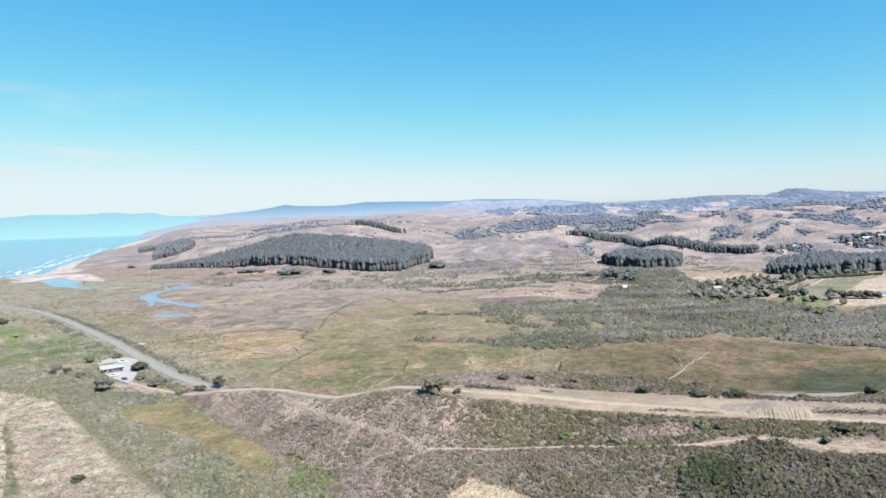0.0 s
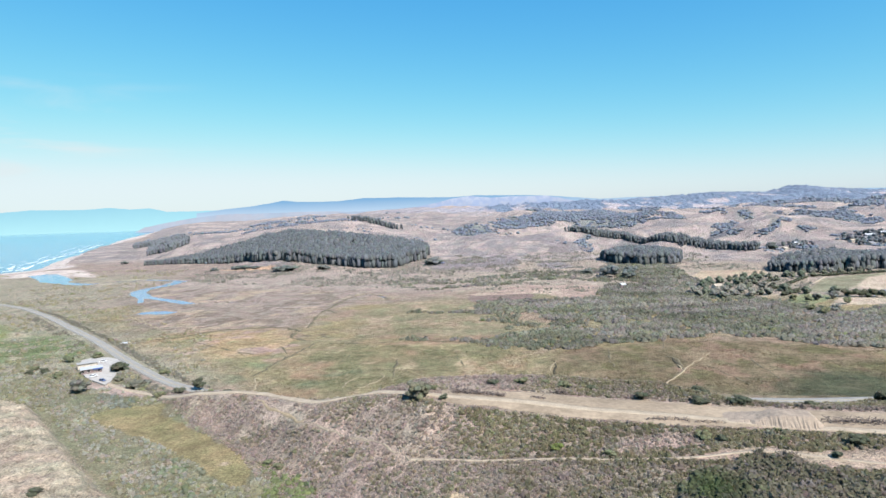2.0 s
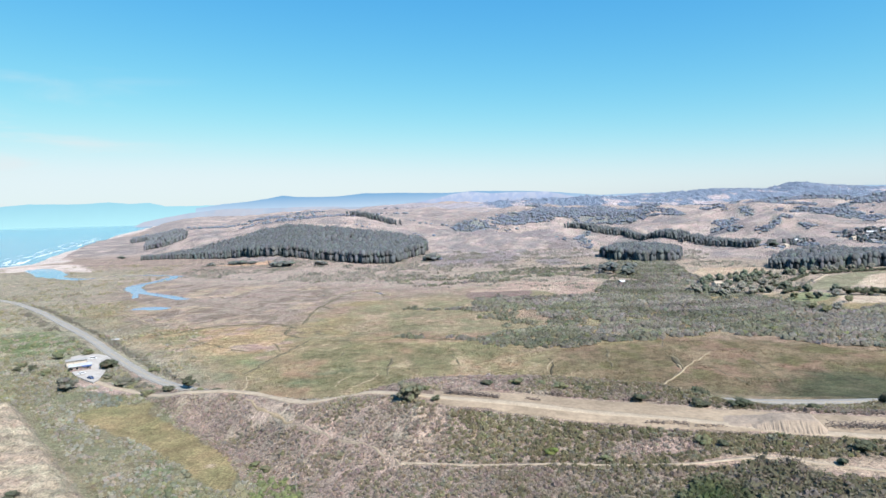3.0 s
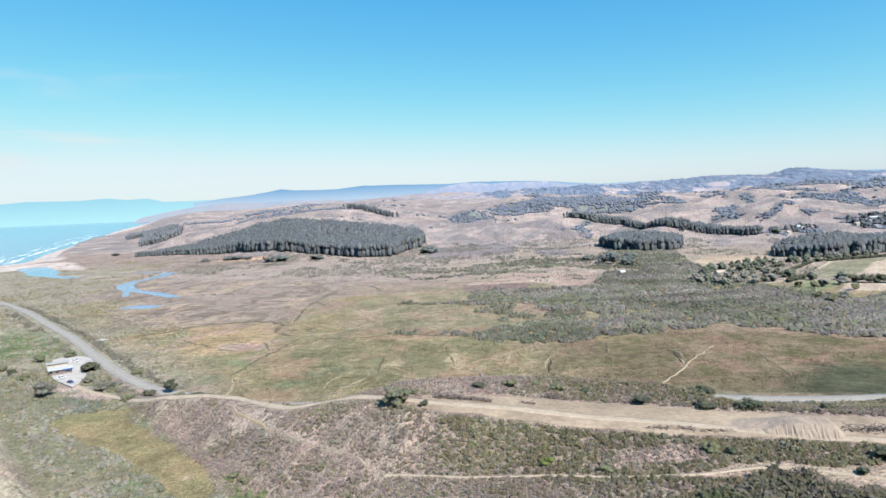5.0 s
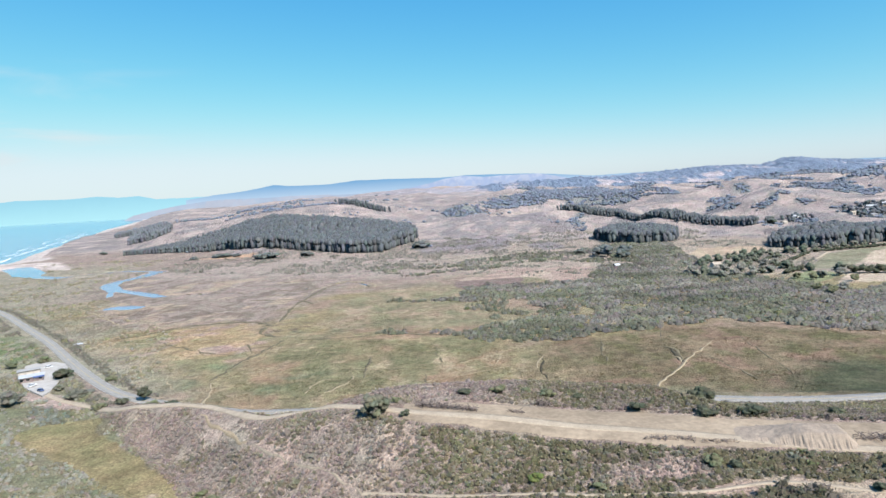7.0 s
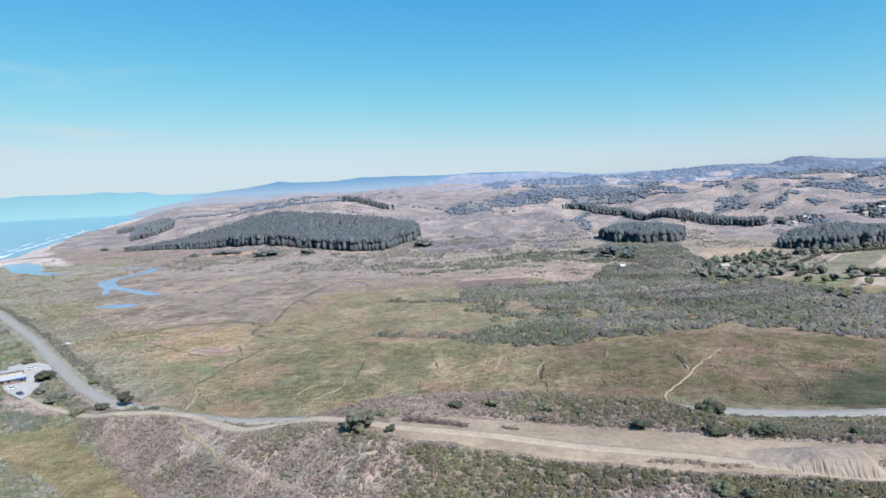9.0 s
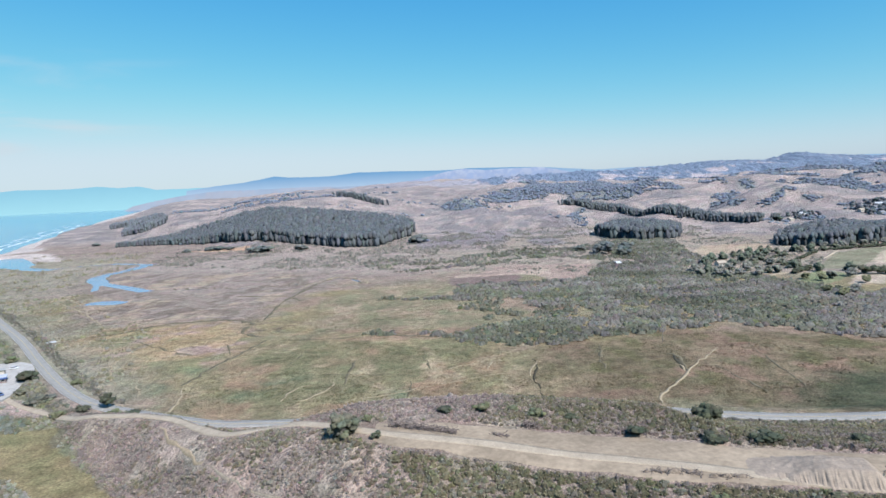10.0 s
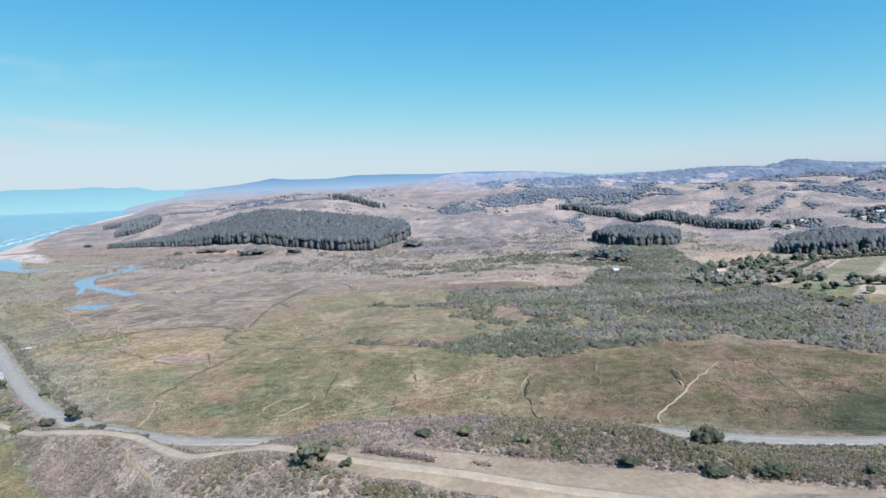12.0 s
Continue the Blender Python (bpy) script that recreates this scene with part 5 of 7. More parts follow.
def green_thicket():
    """Dense coyote brush and poison oak on the near slope."""
    rng = np.random.default_rng(19)
    x, y = scatter(rng, 11000, 50, 150, 140, 192)
    b = fbm(x / 9, y / 9, 3, 124)
    core = inside(x + 12 * b, y + 9 * b, [(64, 150), (69, 174), (78, 184), (92, 187), (106, 182), (112, 177), (128, 171), (150, 160), (135, 140), (90, 140)])
    keep = (core & (b + 0.3 * rng.normal(size=len(x)) > -0.42)) & clear_of_tracks(x, y)
    x, y, b = x[keep], y[keep], b[keep]
    n = len(x)
    lush = np.exp(-((x - 76) / 8) ** 2 - ((y - 173) / 8) ** 2)
    tints = pick(rng, n, [(0.170, 0.170, 0.090), (0.125, 0.132, 0.070), (0.215, 0.195, 0.125), (0.235, 0.205, 0.165)], np.stack([0.35 + 0 * b, 0.12 + lush, 0.32 - 0.28 * lush, 0.32 - 0.3 * lush], 1).clip(0.01, 2)) * (0.76 + 0.30 * b)[:, None]
    tints = tints * (1 - 0.35 * lush[:, None] * np.array((1.0, 0.35, 1.0)))
    shrubs("slope_thicket", x, y, 0.7 + 1.3 * rng.random(n) ** 2, 0.85, tints, 7, rng, "dense dark green coyote brush on the slope", 0.5, True, (0.9, 1.08))


def west_scrub():
    rng = np.random.default_rng(13)
    x, y = scatter(rng, 26000, -900, -150, 380, 1150)
    hw = side_of(x, y, HIGHWAY)
    a, b = fbm(x / 60, y / 60, 3, 95), fbm(x / 15, y / 15, 3, 96)
    zz = height(x, y)
    keep = (x > -0.85 * y - 10) & clear_of_tracks(x, y) & (zz > 0.6) & (((hw > 8) & (a + 0.5 * b + 0.5 * rng.random(len(x)) > 0.1)) | ((hw < -7) & (hw > -75) & (a + b > 0.0)) | ((hw < -60) & (x < -330 - 0.3 * (y - 700)) & (a + b > 0.25)))
    x, y, a = x[keep], y[keep], a[keep]
    n = len(x)
    g = np.clip(0.5 + 0.9 * a, 0.1, 0.9)
    w = np.stack([0.07 + 0 * g, 0.08 * (1 - g), 0.1 + g * 0.6, g * 0.25, 0.40 * (1 - g) + 0.15, g * 0.05], 1)
    tints = pick(rng, n, [GREY_LILAC, TANBRUSH, GREEN, DARKGREEN, SAGE, LIME], w)
    r = 0.6 + 1.8 * rng.random(n) ** 2.5
    shrubs("coast_scrub", x, y, r, 0.65, tints * 1.15, 5, rng, "low grey-green coastal scrub beside the highway", 0.55, True, (0.92, 1.06), True)


def willow_thicket():
    rng = np.random.default_rng(14)
    x, y = scatter(rng, 62000, -70, 700, 330, 950)
    a, b, g1 = fbm(x / 70, y / 50, 3, 97), fbm(x / 20, y / 16, 3, 98), fbm(x / 30, y / 38, 3, 113)
    zone = inside(x + 7 * b + 6 * a, y + 10 * b + 8 * a, WILLOWS) & ~(inside(x + 8 * b, y + 12 * b, GLADE) & (g1 < 0.28))
    farm = inside(x + 10 * b, y + 14 * b, FARM_BRUSH) & (rng.random(len(x)) < 0.6)
    s1, _ = near_line(x, y, [(-30, 590), (-8, 582), (18, 578), (40, 574)])
    s2, _ = near_line(x, y, [(-48, 466), (-28, 470), (0, 462), (30, 452)])
    s3, _ = near_line(x, y, [(-20, 745), (60, 770), (150, 815), (240, 760)])
    s4, _ = near_line(x, y, [(-180, 900), (-60, 830), (40, 810), (130, 850), (260, 860)])
    keep = zone & (a + 0.8 * b + rng.random(len(x)) * 0.5 > -0.32) | farm | (s1 < 5 + 6 * b) | (s2 < 2 + 9 * b) & (b > 0.12) | (s3 < 12 + 20 * b) & (rng.random(len(x)) < 0.5) | (s4 < 24 + 40 * b) & (rng.random(len(x)) < 0.35)
    keep &= (x < 0.85 * y + 20) & (height(x, y) > 0.5)
    for field in (FIELD_GREEN, FIELD_BIG, FIELD_TAN, FIELD_LOW, FIELD_PALE):
        keep &= ~inside(x, y, field)
    keep &= ~inside(x, y, BANK) | (b > 0.16)
    x, y, a, b, g1 = x[keep], y[keep], a[keep], b[keep], g1[keep]
    n = len(x)
    g = np.clip(0.60 + 1.1 * g1 + 0.5 * b, 0.05, 0.95)
    w = np.stack([(1 - g) * 0.55, (1 - g) * 0.14, g * 0.45, g * 0.40, 0.22 + 0 * g, g * 0.03], 1)
    tints = pick(rng, n, [(0.240, 0.224, 0.188), (0.250, 0.226, 0.170), (0.196, 0.203, 0.124), (0.142, 0.158, 0.102), (0.228, 0.226, 0.172), LIME], w)
    tints = tints * (1 + 0.24 * fbm(x / 24, y / 26, 3, 109) + 0.40 * fbm(x / 75, y / 17, 3, 114))[:, None]
    r = 1.45 + 1.3 * rng.random(n) ** 2 + 1.3 * (fbm(x / 18, y / 18, 3, 108) > 0.18) * rng.random(n)
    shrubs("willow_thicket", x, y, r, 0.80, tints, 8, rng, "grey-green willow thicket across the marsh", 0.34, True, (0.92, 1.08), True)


def marsh_tufts():
    rng = np.random.default_rng(15)
    x, y = scatter(rng, 46000, -330, 320, 310, 620)
    a, b = fbm(x / 35, y / 14, 3, 99), fbm(x / 8, y / 6, 3, 100)
    hw = side_of(x, y, HIGHWAY)
    z = height(x, y)
    keep = (hw < -8) & (np.abs(x) < 0.8 * y) & (a + 0.7 * b > 0.12) & (z > 0.5) & ~inside(x, y, WILLOWS)
    x, y, z = x[keep], y[keep], z[keep]
    n = len(x)
    tints = ground_tint(x, y, z) * (0.74 + 0.42 * rng.random((n, 1)))
    shrubs("marsh_tufts", x, y, 0.3 + 0.5 * rng.random(n) ** 2, 0.5, tints, 2, rng, "low tussocks of olive and rust marsh grass", 0.7)


def rim_scrub():
    """Grey-green brush where the marsh meets the hills."""
    rng = np.random.default_rng(16)
    x, y = scatter(rng, 31000, -420, 420, 640, 1120)
    a, b = fbm(x / 60, y / 50, 3, 111), fbm(x / 16, y / 14, 3, 112)
    edge = y + 0.42 * x
    zz = height(x, y)
    keep = (edge > 740 + 40 * a) & (zz > 0.7) & (zz < 14) & (a + 0.8 * b > 0.02) & ~inside(x, y, FIELD_GREEN) & ~inside(x, y, FIELD_BIG) & ~inside(x, y, FIELD_TAN) & ~inside(x, y, FIELD_STUBBLE) & ~inside(x, y, SAND_PATCH)
    keep &= ~inside(x, y, BANK) | (b > 0.25)
    x, y, a, b = x[keep], y[keep], a[keep], b[keep]
    n = len(x)
    tints = pick(rng, n, [(0.19, 0.195, 0.14), (0.24, 0.22, 0.175), (0.155, 0.165, 0.118)], [0.4, 0.35, 0.25]) * (1 + 0.3 * a)[:, None]
    r = 0.8 + 1.2 * rng.random(n) ** 2 + 1.2 * (b > 0.45) * rng.random(n)
    shrubs("marsh_rim_scrub", x, y, r, 0.75, tints, 3, rng, "grey-green brush where the marsh meets the hills", 0.5, True, (0.95, 1.04), True)


def road_brush():
    """A dark strip of brush below the marsh-side shoulder of the highway, and olive brush on the other side."""
    rng = np.random.default_rng(17)
    x, y = scatter(rng, 42000, -420, -130, 340, 660)
    hw, b = side_of(x, y, HIGHWAY), fbm(x / 14, y / 14, 3, 126)
    keep = (hw < -6.0) & (hw > -13 - 7 * b) & (b + 0.25 * rng.normal(size=len(x)) > -0.15) | (hw > 6.5) & (hw < 13 + 6 * b) & (b > 0.05) & ~inside(x, y, LOT) & (clear_of_tracks(x, y))
    vx, vy = scatter(rng, 16000, 90, 300, 230, 320)
    vh, vb = side_of(vx, vy, HIGHWAY), fbm(vx / 14, vy / 14, 3, 128)
    verge = (vh > 4.3) & (vh < 8 + 3 * vb)
    x, y, b = np.concatenate([x[keep], vx[verge]]), np.concatenate([y[keep], vy[verge]]), np.concatenate([b[keep], vb[verge]])
    n = len(x)
    tints = pick(rng, n, [(0.150, 0.150, 0.100), (0.195, 0.190, 0.135), (0.22, 0.205, 0.165)], [0.45, 0.35, 0.2]) * (1 + 0.3 * b)[:, None]
    shrubs("roadside_brush", x, y, 0.5 + 0.8 * rng.random(n) ** 2, 0.8, tints, 6, rng, "dark brush along the highway shoulder", 0.5, True, (0.9, 1.08), True)


road_brush()
rim_scrub()
near_scrub()
draw_scrub()
spur_brush()
green_thicket()
foot_brush()
west_scrub()
willow_thicket()
marsh_tufts()


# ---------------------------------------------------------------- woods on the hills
# leaf tints raised and blued: distance haze painted into the grove colours
HAZED_EUC = [(0.222, 0.255, 0.242), (0.202, 0.232, 0.222), (0.230, 0.258, 0.240), (0.242, 0.266, 0.246)]
HAZED_BLUFF = [(0.30, 0.33, 0.315), (0.275, 0.305, 0.29)]


def wood(name, x, y, tall, rng, label, wide=0.148, palette=HAZED_EUC):
    """Tall trees standing close: pale lower trunks, and upright crowns that close into one canopy."""
    n = len(x)
    z = height(x, y)
    h = tall * (0.86 + 0.14 * rng.random(n) + 0.12 * fbm(x / 40, y / 40, 2, 9))
    r = h * wide * (0.8 + 0.5 * rng.random(n))
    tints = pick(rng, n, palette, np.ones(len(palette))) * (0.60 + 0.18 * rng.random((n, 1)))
    sets = []
    for lo, rr, zz in ((0.25, 1.05, 0.50), (0.66, 1.05, 0.29)):
        c = np.stack([x + r * 0.40 * rng.normal(size=n), y + r * 0.40 * rng.normal(size=n), z + h * (lo + 0.02 * rng.normal(size=n))], 1)
        sets.append(clumps(c, np.stack([r * rr, r * rr, h * zz], 1), tints * (0.94 + 0.12 * rng.random((n, 1))), 9, rng, 0.22, (0.80, 0.24)))
    ring = np.array([(math.cos(q), math.sin(q)) for q in (0, 1.571, 3.1416, 4.712)])
    rad = np.maximum(h * 0.02, 0.25)
    low = np.stack([np.stack([x[:, None] + ring[:, 0] * rad[:, None], y[:, None] + ring[:, 1] * rad[:, None], np.repeat(z[:, None] - 0.6, 4, 1)], -1),
                    np.stack([x[:, None] + ring[:, 0] * rad[:, None] * 0.5, y[:, None] + ring[:, 1] * rad[:, None] * 0.5, np.repeat((z + h * 0.75)[:, None], 4, 1)], -1)], 1).reshape(-1, 3)
    side = np.array([(i, (i + 1) % 4, 4 + (i + 1) % 4) for i in range(4)] + [(i, 4 + (i + 1) % 4, 4 + i) for i in range(4)])
    sets.append((low, (side[None] + 8 * np.arange(n)[:, None, None]).reshape(-1, 3), np.tile((0.38, 0.35, 0.32), (len(low), 1))))
    v, f, t = join(sets)
    return tagged(mesh_object(name, v, f, LEAVES, True, t), label, "trees", kind="stuff")


def close_front(rng, x, y, poly):
    """Two more trees beside each one on a grove's camera side, added to cover its dark gaps."""
    k = ~inside(x, y - 11, poly)
    ex, ey = np.repeat(x[k], 2), np.repeat(y[k], 2)
    return np.concatenate([x, ex + 2.6 * rng.normal(size=len(ex))]), np.concatenate([y, ey + 2.2 * rng.normal(size=len(ey))])


rng = np.random.default_rng(21)
x_, y_ = close_front(rng, *fill(rng, BIG_GROVE, 4.2, 10), BIG_GROVE)
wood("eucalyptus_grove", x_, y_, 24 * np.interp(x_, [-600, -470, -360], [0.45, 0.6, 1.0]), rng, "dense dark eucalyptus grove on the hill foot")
x_, y_ = fill(rng, [(-668, 1408), (-614, 1386), (-590, 1450), (-626, 1545), (-700, 1620), (-747, 1640), (-720, 1520)], 6.0, 10)
wood("hillside_wood", x_, y_, 15, rng, "dark stand of trees on the bluff slope", palette=HAZED_BLUFF)
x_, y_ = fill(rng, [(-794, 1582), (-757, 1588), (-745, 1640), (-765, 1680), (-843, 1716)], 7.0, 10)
wood("bluff_wood", x_, y_, 12, rng, "small dark wood above the sea bluff", palette=HAZED_BLUFF)
x_, y_ = close_front(rng, *fill(rng, ROUND_GROVE, 4.7, 6), ROUND_GROVE)
wood("round_grove", x_, y_, 25 * (0.5 + 0.5 * np.sqrt(np.clip(1 - ((x_ - 312) / 66) ** 2 - ((y_ - 955) / 70) ** 2, 0, 1))), rng, "rounded dark grove at the foot of the hills")
x_, y_ = close_front(rng, *fill(rng, FARM_GROVE, 4.7, 6), FARM_GROVE)
wood("farm_grove", x_, y_, 22 * np.interp(x_, [420, 445, 480], [0.55, 0.8, 1.0]), rng, "dark eucalyptus grove behind the farm fields")
LONG = curve_points([(284, 1325), (338, 1262), (384, 1205), (412, 1112), (445, 1062), (476, 1015), (496, 975)], 4.0)
x_ = np.repeat(LONG[:, 0], 8) + rng.normal(size=len(LONG) * 8) * 7
y_ = np.repeat(LONG[:, 1], 8) + rng.normal(size=len(LONG) * 8) * 7
wood("long_shelterbelt", x_, y_, 14, rng, "long dark belt of trees along a hill")
RIDGE = curve_points([(-225, 1590), (-153, 1465), (-100, 1415)], 6.0)
x_ = np.repeat(RIDGE[:, 0], 3) + rng.normal(size=len(RIDGE) * 3) * 7
y_ = np.repeat(RIDGE[:, 1], 3) + rng.normal(size=len(RIDGE) * 3) * 7
wood("ridge_shelterbelt", x_, y_, 14, rng, "dark line of trees on the ridge")


def hill_trees():
    """Oaks, pines and brush in the folds of the far hills."""
    rng = np.random.default_rng(22)
    xs, ys = [], []
    for cx, cy, rx, ry in WOODED:
        n = int(np.clip(rx * ry / 14, 24, 1500))
        a, q = 6.283 * rng.random(n), np.sqrt(rng.random(n)) * 1.05
        xs.append(cx + rx * q * np.cos(a)), ys.append(cy + ry * q * np.sin(a))
    x, y = scatter(rng, 60000, -1500, 3300, 1100, 4600)
    b = fbm(x / 170, y / 110, 4, 104)
    k = (np.abs(x / y) < 0.85) & (b - 0.40 + 0.05 * rng.normal(size=len(x)) > 0.08) & (y < 2600)
    for copse in WOODS:
        cx, cy = fill(rng, copse, 6.5, 14)
        xs.append(cx), ys.append(cy)
    for sx_, sy_ in ((-252, 1599), (-273, 1564), (-290, 1553), (-316, 1543), (-330, 1531), (-353, 1494), (-368, 1492), (-413, 1489), (-452, 1503), (-567, 1614), (602, 1143), (510, 961), (676, 1061), (699, 1060), (685, 1026)):
        m = 14
        xs.append(sx_ + rng.normal(size=m) * 6), ys.append(sy_ + rng.normal(size=m) * 7)
    x, y = np.concatenate(xs + [x[k]]), np.concatenate(ys + [y[k]])
    keep = (height(x, y) > 5) & (x > coast_x(y) + 150) & (fbm(x / 45, y / 45, 3, 106) > -0.32)
    x, y = x[keep], y[keep]
    n = len(x)
    # pale blue-grey leaf tints with the air's haze painted in
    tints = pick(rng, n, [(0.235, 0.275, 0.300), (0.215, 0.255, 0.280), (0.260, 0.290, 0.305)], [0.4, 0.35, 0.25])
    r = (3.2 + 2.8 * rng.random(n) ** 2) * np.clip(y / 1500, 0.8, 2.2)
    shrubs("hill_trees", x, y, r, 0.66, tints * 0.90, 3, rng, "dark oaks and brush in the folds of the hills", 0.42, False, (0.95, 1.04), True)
    x, y = scatter(rng, 30000, -700, 900, 790, 1700)
    b = fbm(x / 60, y / 40, 4, 105)
    for field in BRUSH_FIELDS:
        b = b + 0.45 * inside(x, y, field)
    keep = (height(x, y) > 2.5) & (np.abs(x / y) < 0.85) & (x > coast_x(y) + 170) & (b + 0.12 * rng.normal(size=len(x)) > 0.3) & ~inside(x, y, FIELD_STUBBLE) & ~inside(x, y, FIELD_TAN) & ~inside(x, y, FIELD_BIG)
    x, y = x[keep], y[keep]
    n = len(x)
    tints = pick(rng, n, [(0.23, 0.205, 0.175), (0.26, 0.225, 0.19), (0.20, 0.19, 0.16)], [0.4, 0.35, 0.25])
    shrubs("hill_brush", x, y, 0.9 + 1.3 * rng.random(n) ** 2, 0.5, tints, 3, rng, "low brown brush on the dry hill slopes")


hill_trees()

# ---------------------------------------------------------------- single trees and shrubs
LEAF_DARK = [(0.105, 0.118, 0.072), (0.09, 0.105, 0.064), (0.135, 0.142, 0.085)]
LEAF_MID = [(0.19, 0.205, 0.11), (0.16, 0.175, 0.095), (0.215, 0.225, 0.12)]
LEAF_PALE = [(0.21, 0.21, 0.14), (0.17, 0.175, 0.11), (0.24, 0.235, 0.16)]
LEAF_EDGE = [(0.180, 0.202, 0.170), (0.155, 0.178, 0.148)]
LEAF_LIME = [(0.20, 0.23, 0.07), (0.16, 0.20, 0.06)]
LEAF_FARM = [(0.165, 0.195, 0.135), (0.14, 0.168, 0.115), (0.19, 0.212, 0.145)]
LEAF_ORCHARD = [(0.20, 0.22, 0.145), (0.17, 0.19, 0.125), (0.225, 0.24, 0.155)]
LEAF_WILLOW = [(0.25, 0.26, 0.20), (0.22, 0.232, 0.172), (0.275, 0.28, 0.21)]


def tree_at_origin(name, tall, wide, palette, seed, trunk_share=0.28, masses=16, leaves=16):
    """A tree or tall shrub: tapered trunk with limbs, and a crown of many leafy masses with gaps."""
    rng = np.random.default_rng(seed)
    wide = wide * 1.12
    ob = new(name)
    bm = bmesh.new()
    th = tall * trunk_share
    r0 = max(0.05, tall * 0.028)
    lean = Vector((rng.normal() * 0.05 * tall, rng.normal() * 0.05 * tall, 0))
    fork = Vector((0, 0, th)) + lean
    rod(bm, (0, 0, -0.6), fork * 0.5 + Vector((0, 0, 0.05)), r0, r0 * 0.85)
    rod(bm, fork * 0.5, fork, r0 * 0.85, r0 * 0.65)
    centres, radii = [], []
    lobes = []
    for k in range(6):
        a, u = 6.283 * k / 6 + rng.random() * 0.9, 0.15 + 0.75 * rng.random()
        lobes.append(Vector((math.cos(a) * wide * 0.22 * (1.15 - 0.5 * u) * (0.7 + 0.6 * rng.random()), math.sin(a) * wide * 0.22 * (1.15 - 0.5 * u) * (0.7 + 0.6 * rng.random()), th * 0.6 + (tall - th * 0.6) * (0.18 + 0.62 * u))))
    lobes.append(Vector((0, 0, th * 0.6 + (tall - th * 0.6) * 0.62)))
    for i in range(masses):
        lobe = lobes[i % 7]
        c = lobe + lean + Vector((rng.normal() * wide * 0.095, rng.normal() * wide * 0.095, rng.normal() * tall * 0.11))
        c.z = min(max(c.z, tall * 0.16), tall * 0.90)
        centres.append(tuple(c))
        s = wide * (0.13 + 0.08 * rng.random()) * (16 / masses) ** 0.36 * 1.25
        radii.append((s, s, min(s * 0.8, tall * 0.2)))
        if i % 3 == 0:
            rod(bm, fork, tuple(fork.lerp(c, 0.85)), r0 * 0.42, r0 * 0.12, 5)
    part("trunk", bm, BARK, ob)
    tints = pick(rng, masses, palette, np.ones(len(palette)))
    v, f, t = clumps(np.array(centres), np.array(radii) * 1.12, tints, leaves, rng, 0.28, (0.66, 0.46))
    crown = mesh_object("crown", v, f, LEAVES, True, t)
    crown.parent = ob
    return ob


def stand(ob, x, y, turn=0.0, size=1.0, sink=0.1):
    ob.matrix_basis = pose(x, y, ground_z(x, y) - sink, 0, 0, turn) @ Matrix.Diagonal((size, size, size, 1))
    return ob


def single(name, x, y, tall, wide, palette, seed, label, category="tree", share=0.28, masses=16, leaves=16, group=""):
    ob = tree_at_origin(name, tall, wide, palette, seed, share, masses, leaves)
    tagged(ob, label, category, group)
    return stand(ob, x, y, seed * 47 % 360)


single("tree", -5.5, 246, 5.9, 10.0, [(0.20, 0.21, 0.13), (0.17, 0.182, 0.112), (0.235, 0.24, 0.15)], 31, "dark leaning wind-shaped tree beside the dirt road", share=0.08, masses=60, leaves=26)
single("tree", -131, 344, 7.0, 6.0, LEAF_DARK, 32, "small dark rounded tree at the road junction", masses=40, leaves=22)
single("tree", 117, 280, 6.2, 10.0, LEAF_DARK, 33, "broad dark tree above the highway", share=0.2, masses=54, leaves=22)
single("tree", 183.5, 260, 4.2, 6.5, LEAF_DARK, 35, "dark rounded tree near the highway", share=0.2, masses=44, leaves=22)
single("tree", -200, 348, 7.5, 10.0, [(0.20, 0.205, 0.155), (0.165, 0.175, 0.125)], 36, "grey-green ragged tree below the gravel lot", masses=44, leaves=20)
single("tree", -200, 393, 6.0, 11.5, LEAF_DARK, 37, "dense dark rounded tree beside the gravel lot", share=0.15, masses=46, leaves=20)
